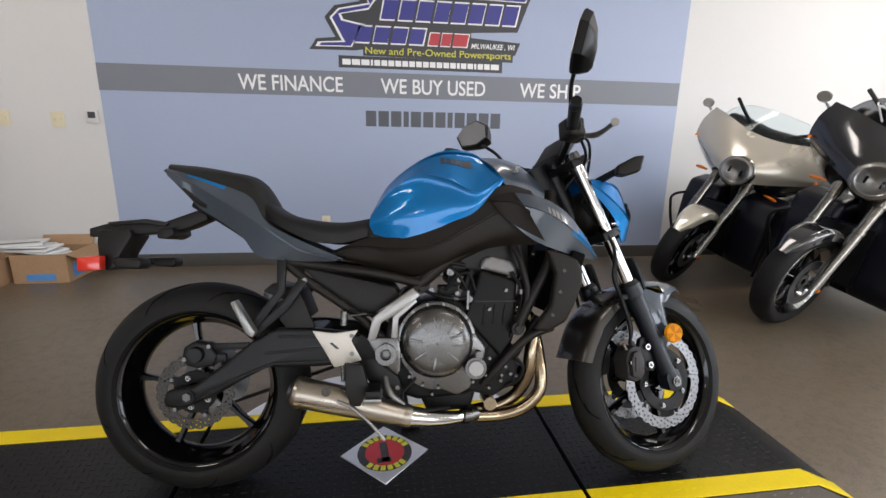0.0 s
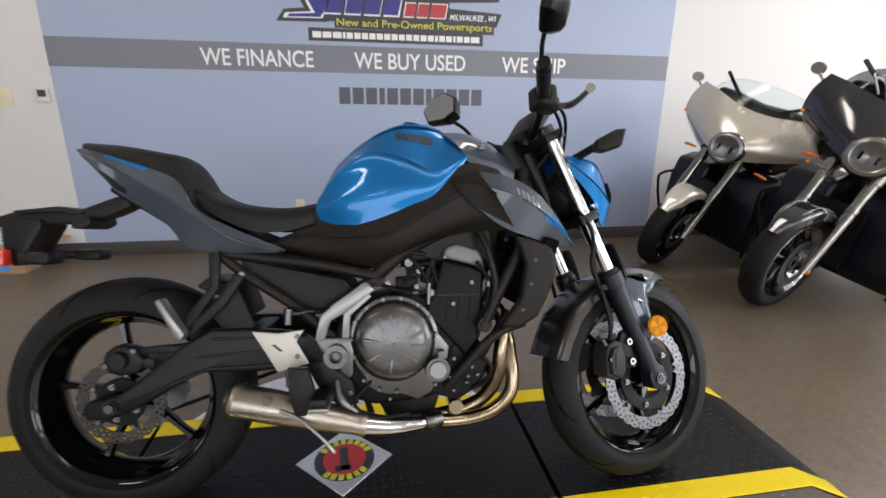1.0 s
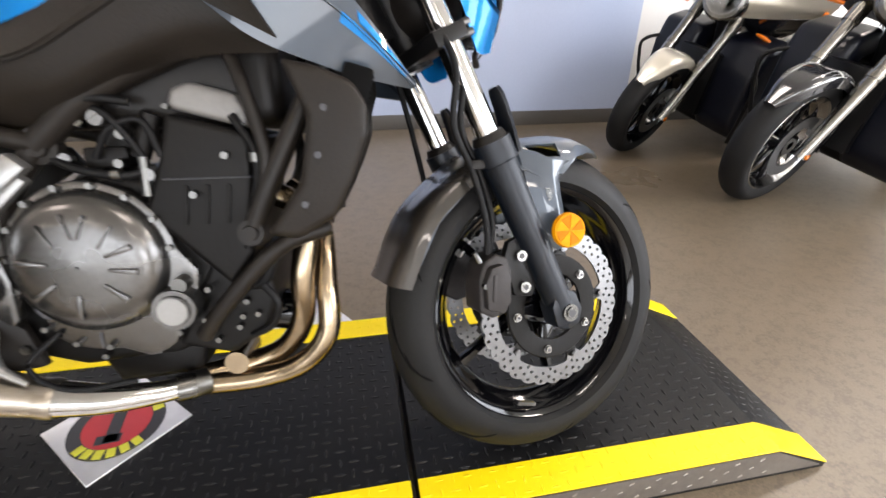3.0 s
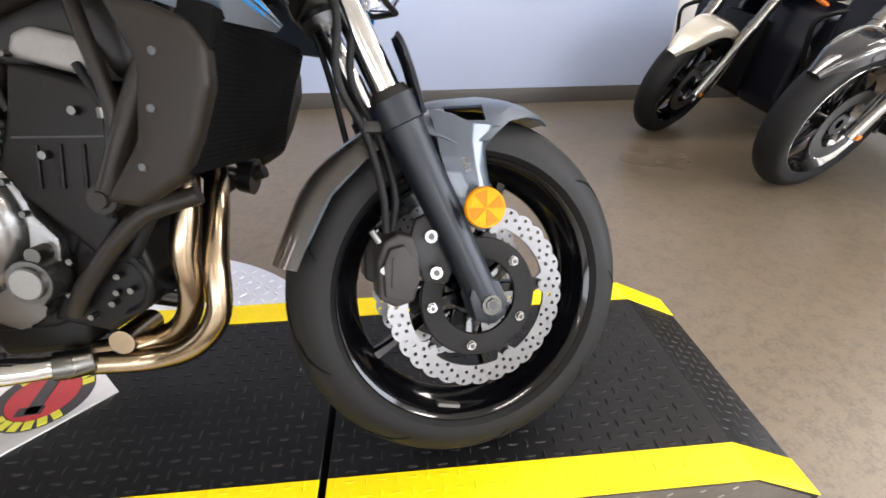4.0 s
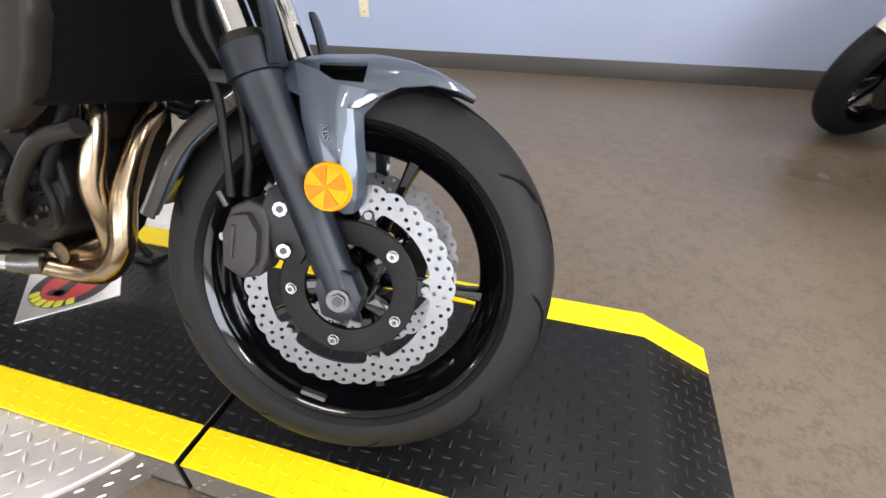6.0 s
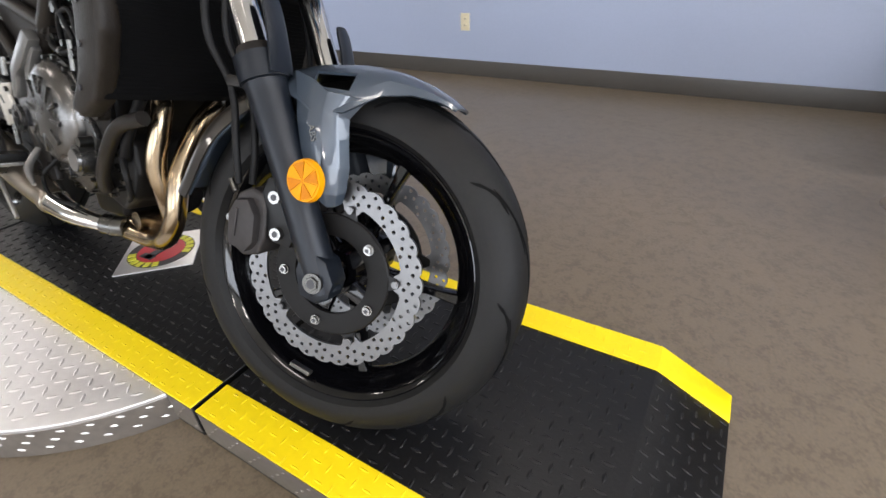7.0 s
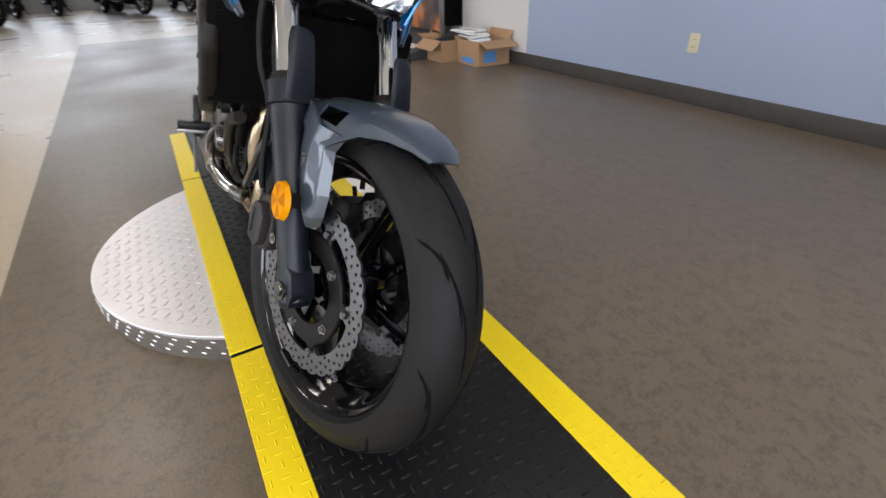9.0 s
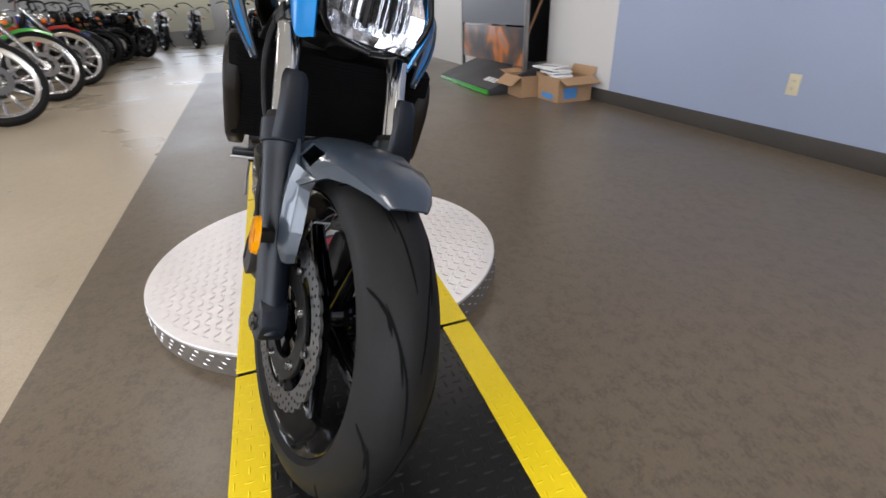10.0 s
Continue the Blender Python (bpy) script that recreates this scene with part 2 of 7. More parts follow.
def shell(bm, thick):
    """Give a surface an inner skin and closed edges."""
    bmesh.ops.recalc_face_normals(bm, faces=bm.faces)
    bm.normal_update()
    outer, rim = list(bm.faces), [e for e in bm.edges if len(e.link_faces) == 1]
    twin = {v: bm.verts.new(v.co - v.normal * thick) for v in list(bm.verts)}
    for f in outer:
        bm.faces.new([twin[v] for v in reversed(f.verts)])
    for e in rim:
        a, b = e.verts
        bm.faces.new((a, b, twin[b], twin[a]))


def sheet(ctrl, nu=6, nv=5, mirror=False, thick=0.0):
    """A smooth surface through rows of control points; mirror: the other half too, across y = 0."""
    rows = [spline(row, nv) for row in ctrl]
    cols = [spline([r[j] for r in rows], nu) for j in range(len(rows[0]))]
    grid = np.array(cols)
    if mirror:
        other = grid[::-1].copy()
        other[:, :, 1] *= -1
        grid = np.vstack([other[:-1], grid])
    bm = bmesh.new()
    v = [[bm.verts.new(p) for p in col] for col in grid]
    for a, b in zip(v, v[1:]):
        for i in range(len(a) - 1):
            bm.faces.new((a[i], a[i + 1], b[i + 1], b[i]))
    bmesh.ops.remove_doubles(bm, verts=bm.verts, dist=1e-5)
    if thick:
        shell(bm, thick)
    return bm


def patch(ctrl, u0, u1, v0, v1, off, thick=0.0015, nu=6, nv=6):
    """A thin decal on part of the surface that sheet() makes: u runs over the rows, v along a row."""
    n = 24
    rows = [spline(row, n) for row in ctrl]
    grid = np.array([spline([r[j] for r in rows], n) for j in range(len(rows[0]))])
    gu, gv = grid.shape[1] - 1, grid.shape[0] - 1
    pts = np.zeros((nv + 1, nu + 1, 3))
    for j, v in enumerate(np.linspace(v0, v1, nv + 1)):
        for i, u in enumerate(np.linspace(u0, u1, nu + 1)):
            iu, iv = int(round(u * gu)), int(round(v * gv))
            du = grid[iv, min(iu + 1, gu)] - grid[iv, max(iu - 1, 0)]
            dv = grid[min(iv + 1, gv), iu] - grid[max(iv - 1, 0), iu]
            nrm = np.cross(du, dv)
            nrm = nrm / max(np.linalg.norm(nrm), 1e-9)
            if nrm[1] * np.sign(grid[iv, iu, 1] + 1e-9) < 0 and abs(nrm[1]) > 0.05:
                nrm = -nrm
            pts[j, i] = grid[iv, iu] + nrm * off
    bm = bmesh.new()
    v = [[bm.verts.new(q) for q in col] for col in pts]
    for c, d in zip(v, v[1:]):
        for i in range(len(c) - 1):
            bm.faces.new((c[i], c[i + 1], d[i + 1], d[i]))
    bmesh.ops.recalc_face_normals(bm, faces=bm.faces)
    bmesh.ops.solidify(bm, geom=list(bm.faces), thickness=thick)
    return bm


def flip(bm):
    """The mirror image across y = 0."""
    bm.transform(Matrix.Diagonal((1, -1, 1, 1)))
    return bm


def both(maker):
    """A shape and its mirror image in one mesh."""
    return join(maker(), flip(maker()))


def ball(c, rx, ry, rz, u=16, v=10):
    bm = bmesh.new()
    bmesh.ops.create_uvsphere(bm, u_segments=u, v_segments=v, radius=1, matrix=Matrix.Translation(c) @ Matrix.Diagonal((rx, ry, rz, 1)))
    return bm


def bolts(name, places, parent, y0, y1, r=0.007, material=None, m=None):
    for x, z in places:
        part(name, rod((x, y0, z), (x, y1, z), r * 0.8, n=8), material or BOLT, parent, "", 30, m)


def thing(name, label, category, group="", kind="", m=None):
    ob = tagged(new(name), label, category, group, kind)
    if m is not None:
        ob.matrix_world = m
    return ob


def lettering(name, words, x, z, height, material, y, parent=None, width=None, italic=0.0, label=""):
    """Words on the north wall, lower left corner at x, z."""
    cu = bpy.data.curves.new(name, "FONT")
    cu.body, cu.size, cu.extrude, cu.shear = words, height * 1.38, 0.001, italic
    cu.offset = height * (0.016 if material is SIGN_WHITE else 0.006)
    tmp = new("tmp_text", cu)
    bpy.context.view_layer.update()
    me = bpy.data.meshes.new_from_object(tmp.evaluated_get(bpy.context.evaluated_depsgraph_get()))
    wide = tmp.dimensions.x
    bpy.data.objects.remove(tmp)
    bpy.data.curves.remove(cu)
    s = width / wide if width else 1.0
    me.transform(Matrix.Translation((x, y, z)) @ pose(0, 0, 0, 90) @ Matrix.Diagonal((s, 1, 1, 1)))
    me.materials.clear()
    me.materials.append(material)
    ob = new(name, me)
    ob.parent = parent
    return tagged(ob, label, kind="" if parent else "structure")


# ---------- room ----------
WY, CH, FL = 4.52, 3.4, -0.012


def setting(name, bm, material, label=""):
    return tagged(part(name, bm, material), label, name.split("_")[0], kind="structure")


def slab(pts, z0, z1):
    """A flat slab over an outline in x and y."""
    bm = bmesh.new()
    lo, hi = [bm.verts.new((x, y, z0)) for x, y in pts], [bm.verts.new((x, y, z1)) for x, y in pts]
    bm.faces.new(lo[::-1]), bm.faces.new(hi)
    for i in range(len(pts)):
        j = (i + 1) % len(pts)
        bm.faces.new((lo[i], lo[j], hi[j], hi[i]))
    return bm


setting("walkway", box(-16, 7, -7.6, WY + 0.2, -0.2, FL - 0.004), TILE, "polished beige walkway floor along the display area")
setting("floor", slab([(-7.2, 0.612), (7, 1.068), (7, WY + 0.2), (-7.2, WY + 0.2)], FL - 0.004, FL), CARPET, "brown-grey worn showroom floor with dark scuffs")
setting("far_floor", slab([(-16, 0.45), (-11.3, 0.45), (-11.3, WY + 0.2), (-16, WY + 0.2)], FL - 0.004, FL), CARPET, "brown-grey floor beyond the cross aisle")
setting("ceiling", box(-16.2, 7.2, -7.8, WY + 0.2, CH, CH + 0.15), CEIL, "off-white ceiling")
setting("wall_north", box(-3.15, 7, WY, WY + 0.2, -0.1, CH), WALL_WHITE, "white painted showroom wall")
setting("wall_north_far", box(-16, -4.6, WY, WY + 0.2, -0.1, CH), WALL_WHITE, "white wall beyond the opening")
setting("wall_north_header", box(-4.6, -3.15, WY, WY + 0.2, 2.3, CH), WALL_WHITE, "wall above the opening")
setting("accent_wall", box(-2.03, 2.87, WY - 0.004, WY - 0.0005, 0.1, CH), WALL_GRAY, "blue-grey painted panel on the wall")
setting("wall_stripe", box(-2.03, 2.865, WY - 0.007, WY - 0.0045, 1.425, 1.625), STRIPE, "dark grey painted band across the wall")
setting("baseboard", box(-3.15, 7, WY - 0.012, WY - 0.0, FL, 0.1, 0.003), BASEBOARD, "dark rubber baseboard")
# back room walls: black colour stands in for the darkness behind the opening
setting("back_room_wall", box(-5.2, -2.6, WY + 1.6, WY + 1.7, 0, CH), SIGN_BLACK, "wall beyond the opening, coloured black for the unlit room")
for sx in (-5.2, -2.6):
    setting("back_room_side", box(sx - 0.1, sx, WY + 0.2, WY + 1.6, 0, CH), SIGN_BLACK, "side wall beyond the opening, coloured black for the unlit room")
setting("back_room_floor", box(-5.2, -2.6, WY + 0.2, WY + 1.6, -0.2, FL), CARPET, "floor beyond the opening")
setting("back_room_ceiling", box(-5.2, -2.6, WY + 0.2, WY + 1.6, CH, CH + 0.1), CEIL, "ceiling beyond the opening")


def window_wall(name, axis, at, a0, a1, holes, label):
    """A wall with a row of window openings along x or y, its piers, sill and header."""
    edges = [a0] + [e for h in holes for e in h[:2]] + [a1]
    bms = []
    for s, e in zip(edges[::2], edges[1::2]):
        bms.append((s, e, -0.1, CH))
    for s, e, z0, z1 in holes:
        bms += [(s, e, -0.1, z0), (s, e, z1, CH)]
    made = [box(s, e, at - 0.2, at, z0, z1) if axis == "x" else box(at, at + 0.2, s, e, z0, z1) for s, e, z0, z1 in bms]
    setting(name, join(*made), WALL_WHITE, label)


# the easternmost opening is invented, unseen, only there for the added fill lamp
window_wall("wall_south", "x", -7.6, -16, 7, [(-8, -5, 0.5, 2.9), (-4.6, -1.6, 0.5, 2.9), (-1.2, 1.8, 0.5, 2.9), (2.5, 5.7, 0.5, 2.9)], "white wall with large shop windows")
window_wall("wall_east", "y", 7.0, -7.6, WY + 0.2, [(-4.5, -1.9, 0.5, 2.9), (-1.5, 1.2, 0.5, 2.9), (1.6, 3.9, 0.5, 2.9)], "white end wall with shop windows")
window_wall("wall_west", "y", -16.2, -7.6, WY + 0.2, [(-3.0, 0.2, 0.4, 2.9), (0.6, 3.8, 0.4, 2.9)], "white far end wall with glass doors")

for lx, ly in LAMPS:
    fix = thing("ceiling_light", "white ceiling fluorescent troffer with two tubes", "lamp", "ceiling lights", m=pose(lx, ly, CH))
    part("housing", box(-0.64, 0.64, -0.18, 0.18, -0.045, -0.001, 0.006), WALL_WHITE, fix)

# signage
sign = thing("wall_sign", "blue, black and red shop sign with slogans on the grey wall", "sign")
yy = WY - 0.0075
for words, x0, x1 in (("WE FINANCE", -0.995, -0.17), ("WE BUY USED", 0.142, 1.04), ("WE SHIP", 1.349, 1.91)):
    lettering("slogan", words, x0, 1.462, 0.122, SIGN_WHITE, yy - 0.002, sign, x1 - x0, 0, "white block letters")


def slab(name, pts, material, layer, parent=sign, label=""):
    """A flat vinyl shape on the wall; higher layers lie over lower ones."""
    y1 = WY - 0.0045 - 0.0012 * layer
    return part(name, prism(pts, y1 - 0.001, y1), material, parent, label)


def bars(name, x0, x1, z0, z1, widths, material, layer, lean=0.0, parent=sign):
    """Plain bars in place of unreadable or private lettering."""
    total, x = sum(widths) + 0.22 * (len(widths) - 1), x0
    unit = (x1 - x0) / total
    for w in widths:
        e = x + w * unit
        slab(name, [(x, z0), (e, z0), (e + lean, z1), (x + lean, z1)], material, layer, parent)
        x = e + 0.22 * unit


# the shop's mark, as plain shapes
slab("mark_backing", [(-0.43, 1.785), (-0.06, 1.79), (0.0, 1.80), (1.29, 1.80), (1.33, 1.90), (0.90, 1.925), (0.90, 1.965), (1.30, 1.985), (1.42, 2.30), (0.1, 2.36), (-0.12, 2.36), (-0.02, 2.16), (-0.22, 2.12), (-0.30, 2.03), (-0.22, 1.885), (-0.37, 1.87)], SIGN_BLACK, 1)
slab("mark_edge", [(-0.38, 1.81), (-0.09, 1.815), (0.02, 1.99), (-0.15, 2.02), (-0.17, 2.06), (0.05, 2.10), (0.12, 2.19), (0.0, 2.33), (-0.06, 2.33), (0.05, 2.15), (-0.19, 2.10), (-0.26, 2.03), (-0.17, 1.86), (-0.36, 1.845)], SIGN_WHITE, 2)
slab("mark_swash", [(-0.35, 1.818), (-0.1, 1.823), (-0.005, 1.98), (-0.17, 2.01), (-0.19, 2.06), (0.05, 2.115), (0.10, 2.19), (0.0, 2.32), (-0.04, 2.32), (0.065, 2.14), (-0.18, 2.09), (-0.24, 2.03), (-0.14, 1.85), (-0.33, 1.838)], SIGN_BLUE, 3)
slab("mark_rule", [(0.14, 2.235), (1.36, 2.215), (1.38, 2.262), (0.14, 2.285)], SIGN_WHITE, 2)
slab("mark_rule", [(0.15, 2.242), (1.35, 2.222), (1.365, 2.255), (0.15, 2.278)], SIGN_BLUE, 3)
bars("mark_bar", 0.135, 1.285, 2.025, 2.195, [1.1] * 8, SIGN_WHITE, 2, 0.035)
bars("mark_bar", 0.147, 1.273, 2.037, 2.183, [1.1] * 8, SIGN_BLUE, 3, 0.033)
bars("mark_bar", -0.075, 0.50, 1.845, 1.985, [1.1] * 4, SIGN_WHITE, 2, 0.03)
bars("mark_bar", -0.063, 0.49, 1.857, 1.973, [1.1] * 4, SIGN_BLUE, 3, 0.028)
bars("mark_bar", 0.53, 0.87, 1.845, 1.955, [1, 1, 1.5], SIGN_WHITE, 2, 0.02)
bars("mark_bar", 0.538, 0.862, 1.853, 1.947, [1, 1, 1.5], SIGN_RED, 3, 0.02)
lettering("town", "MILWAUKEE , WI", 0.90, 1.842, 0.043, SIGN_WHITE, WY - 0.0075, sign, 0.38, 0.2)
slab("strap_backing", [(-0.0, 1.752), (1.27, 1.742), (1.27, 1.81), (-0.0, 1.84)], SIGN_BLACK, 1.5)
lettering("strapline", "New and Pre-Owned Powersports", 0.012, 1.768, 0.055, SIGN_YELLOW, WY - 0.0085, sign, 1.235)
slab("address_backing", [(-0.2, 1.655), (1.18, 1.655), (1.18, 1.748), (-0.2, 1.748)], SIGN_BLACK, 1.6)
bars("address_bar", -0.17, 1.15, 1.678, 1.722, [1.4, 1.4, 1.4, 0.4, 1, 1, 1, 1, 1, 1, 1, 1, 1, 1, 1, 1, 0.5, 1, 1, 0.4, 1, 1, 1.5], SIGN_WHITE, 3)
bars("number_bar", 0.01, 1.183, 1.19, 1.318, [1, 1, 1, 0.5, 1, 1, 1, 0.5, 1, 1, 1, 1], NUMBER, 1)

# wall fittings


def outlet(x, z, label):
    o = thing("wall_outlet", label, "outlet", m=pose(x, WY - 0.0045, z))
    part("plate", box(-0.036, 0.036, -0.006, 0, -0.058, 0.058, 0.002), CREAM, o)
    for dz in (-0.022, 0.022):
        part("socket", prism([(-0.014, dz - 0.014), (0.014, dz - 0.014), (0.017, dz), (0.014, dz + 0.014), (-0.014, dz + 0.014), (-0.017, dz)], -0.009, -0.006, 0.001), CREAM, o)
        for sx in (-0.006, 0.006):
            part("slot", box(sx - 0.0012, sx + 0.0012, -0.0098, -0.0088, dz - 0.005, dz + 0.005), SIGN_BLACK, o)


outlet(-0.355, 0.362, "cream power outlet low on the grey wall")
for sx in (-2.36, -2.74):
    sw = thing("light_switch", "cream light switch plate on the white wall", "switch", "light switches", m=pose(sx, WY, 1.2))
    part("plate", box(-0.048, 0.048, -0.006, 0, -0.058, 0.058, 0.002), CREAM, sw)
    for dx in (-0.02, 0.02):
        part("toggle", box(dx - 0.005, dx + 0.005, -0.016, -0.006, -0.008, 0.012, 0.002), CREAM, sw)
th = thing("thermostat", "white wall thermostat with a black display", "thermostat", m=pose(-2.105, WY, 1.223))
part("case", box(-0.043, 0.043, -0.024, 0, -0.048, 0.048, 0.006), WALL_WHITE, th)
part("display", box(-0.028, 0.026, -0.0265, -0.024, -0.012, 0.036, 0.001), SIGN_BLACK, th)

# ---------- turntable deck ----------
DX, DY, DZ = 0.07, 1.727, 0.075
table = thing("turntable", "round aluminium diamond-plate turntable under the display deck", "turntable", m=pose(DX, DY, 0))
part("top_plate", lathe([(0, 0.02), (0.0025, 0.608), (0.0005, 0.61), (-0.072, 0.61), (-0.076, 0.60), (-0.076, 0.02)], 96, True), ALU, table, "bright aluminium plate", 30, Matrix.Translation((0, 0, 0.064)) @ pose(0, 0, 0, 90))


part("skirt", lathe([(-0.006, 0.6115), (-0.0745, 0.6115), (-0.0745, 0.6095), (-0.006, 0.6095)], 96, True), SKIRT, table, "tread-plate skirt, the floor's reflection in its grey-brown colour", 30, Matrix.Translation((0, 0, 0.064)) @ pose(0, 0, 0, 90))


def lozenge(length, width, height):
    """A raised tread bar with pointed ends, its base at z = 0."""
    l2, w2 = length / 2, width / 2
    return [(-l2, 0, 0), (-l2 * 0.3, -w2, 0), (l2 * 0.3, -w2, 0), (l2, 0, 0), (l2 * 0.3, w2, 0), (-l2 * 0.3, w2, 0), (-l2 * 0.5, 0, height), (l2 * 0.5, 0, height)], [(0, 1, 6), (1, 2, 7, 6), (2, 3, 7), (3, 4, 7), (4, 5, 6, 7), (5, 0, 6)]


def tread(name, spots, material, parent, size, label=""):
    """Many tread bars in one mesh: spots of (matrix)."""
    vs, fs = lozenge(*size)
    verts, faces = [], []
    for m in spots:
        o = len(verts)
        verts += [m @ Vector(v) for v in vs]
        faces += [tuple(o + i for i in f) for f in fs]
    me = bpy.data.meshes.new(name)
    me.from_pydata([tuple(v) for v in verts], [], faces)
    me.materials.append(material)
    ob = new(name, me)
    ob.parent = parent
    return tagged(ob, label, kind="stuff")


spots = []
P = 0.030
for i in range(-22, 23):
    for j in range(-22, 23):
        x, y = i * P, j * P
        if math.hypot(x, y) < 0.59 and abs(y) > 0.285:
            spots.append(pose(x, y, 0.0678, 0, 0, 45 if (i + j) % 2 else -45))
tread("raised_tread", spots, ALU, table, (0.026, 0.008, 0.0016))
spots = []
for k in range(220):
    a = 2 * math.pi * k / 220
    spots.append(pose(0.612 * math.cos(a), 0.612 * math.sin(a), 0.012 + 0.019 * (k % 3), 90, 0, math.degrees(a) + 90) @ pose(0, 0, 0, 0, 0, -16))
tread("rim_tread", spots, ALU, table, (0.017, 0.004, 0.0016))

deck = thing("display_deck", "black diamond-tread deck with yellow edges and ramped ends", "platform", m=pose(DX, DY, 0))
HW, YE = 0.301, 0.075
section_edges = [(0.632, 1.382), (-0.609, 0.618), (-1.382, -0.623)]
for k, (a, b) in enumerate(section_edges):
    pts = [(a, FL), (a, DZ), (b, DZ), (b, FL)]
    if k == 0:
        pts = [(a, FL), (a, DZ), (b, DZ), (1.53, 0.004), (1.53, FL)]
    if k == 2:
        pts = [(-1.53, FL), (-1.53, 0.004), (a, DZ), (b, DZ), (b, FL)]
    sec = part("deck_section", prism(pts, -HW + 0.002, HW - 0.002, 0.002, 1), RUBBER_MAT, deck, "black rubber diamond-tread section")
    for s in (-1, 1):
        y0, y1 = (s * (HW - YE), s * HW) if s > 0 else (s * HW, s * (HW - YE))
        top = [(a, DZ), (b, DZ)] if k == 1 else ([(a, DZ), (b, DZ), (1.53, 0.004)] if k == 0 else [(-1.53, 0.004), (a, DZ), (b, DZ)])
        ring = [(x, z + 0.003) for x, z in top] + [(x, z - 0.001) for x, z in top[::-1]]
        edge = part("yellow_edge", prism(ring, y0, y1, 0.001, 1), YELLOW, sec, "yellow edge strip")
        flecks = [pose(a + 0.014 + i * 0.027, s * (HW - YE + 0.011 + 0.027 * j), DZ + 0.0028, 0, 0, 0 if (i + j) % 2 else 90) for i in range(int((b - a) / 0.027)) for j in range(3)]
        tread("edge_tread", flecks, YELLOW, edge, (0.022, 0.006, 0.0012))
    spots = []
    for i in range(int((b - a) / 0.027)):
        for j in range(17):
            x, y = a + 0.014 + i * 0.027, -0.216 + j * 0.027
            spots.append(pose(x, y, DZ, 0, 0, 0 if (i + j) % 2 else 90))
    if k != 1:
        low = []
        e = 1 if k == 0 else -1
        tilt = math.degrees(math.atan2(DZ - 0.004, 1.53 - 1.382))
        for i in range(6):
            for j in range(17):
                f = (i + 0.5) / 6
                low.append(pose(e * (1.382 + 0.148 * f), -0.216 + j * 0.027, DZ + (0.004 - DZ) * f, 0, e * tilt, 0) @ pose(0, 0, 0, 0, 0, 0 if (i + j) % 2 else 90))
        tread("ramp_tread", low, RUBBER_MAT, sec, (0.022, 0.006, 0.0009))
    tread("raised_tread", spots, RUBBER_MAT, sec, (0.024, 0.007, 0.0018))
    for s in (-1, 1):
        spots = [pose(a + 0.014 + i * 0.02, s * (HW - 0.002), 0.014 + 0.021 * (i % 3), 90, 0, 0 if s < 0 else 180) @ pose(0, 0, 0, 0, 0, 30) for i in range(int((b - a) / 0.02))]
        tread("side_tread", spots, STUD, sec, (0.017, 0.0045, 0.0032))
        wall = [(a + 0.002, 0.0), (a + 0.002, DZ - 0.006), (b - 0.002, DZ - 0.006), (b - 0.002, 0.0)]
        if k == 0:
            wall = wall[:2] + [(b, DZ - 0.006), (1.512, 0.003), (1.512, 0.0)]
        if k == 2:
            wall = [(-1.512, 0.0), (-1.512, 0.003), (a, DZ - 0.006)] + wall[2:]
        part("side_plate", prism(wall, min(s * (HW - 0.003), s * (HW - 0.0005)), max(s * (HW - 0.003), s * (HW - 0.0005))), SKIRT, sec, "tread-plate side, the floor's reflection in its grey-brown colour", 30)

badge = thing("badge_plate", "square diamond-plate badge with a red round emblem lying on the deck", "sign", m=pose(DX + 0.018, DY + 0.02, DZ, 0, 0, 45))
part("plate", box(-0.105, 0.105, -0.105, 0.105, 0.0, 0.004, 0.001, 1), ALU, badge)
part("emblem_rim", lathe([(0, 0.002), (0, 0.092), (0.0012, 0.092), (0.0012, 0.002)], 48), SIGN_BLACK, badge, "", 30, pose(0, 0, 0.0052, -90))
part("emblem", lathe([(0, 0.002), (0, 0.066), (0.0012, 0.066), (0.0012, 0.002)], 48), SIGN_RED, badge, "", 30, pose(0, 0, 0.0064, -90))
part("emblem_figure", join(box(-0.014, 0.012, -0.05, 0.05, 0.0062, 0.0076), box(-0.03, 0.018, -0.052, -0.03, 0.0062, 0.0076)), SIGN_BLACK, badge, "", 30, pose(0, 0, 0, 0, 0, -40))
for k in list(range(-4, 4)) + list(range(8, 14)):
    a = radians(-45 + 95 + 17 * k)
    part("emblem_bar", box(0.068, 0.089, -0.008, 0.008, 0.0052, 0.0072), SIGN_YELLOW, badge, "", 30, pose(0, 0, 0, 0, 0, math.degrees(a)))

# ---------- the main motorcycle: x ahead, y to its left, z up; leaning on its side stand ----------
RAKE, STEER_DEG = 24.0, 17.45
AXIS = Vector((-math.sin(radians(RAKE)), 0, math.cos(radians(RAKE))))
FOOT = Vector((0.805, 0, 0))
STEER = Matrix.Translation(FOOT) @ Matrix.Rotation(radians(STEER_DEG), 4, AXIS) @ Matrix.Translation(-FOOT)
bike = thing("motorcycle", "blue and graphite naked motorcycle leaning on its side stand", "motorcycle", m=pose(0.249, 1.619, DZ + 0.003, 0, 0, -3.66) @ pose(0, 0, 0, -14.27))
FA, RA = (0.706, 0.2965), (-0.705, 0.312)


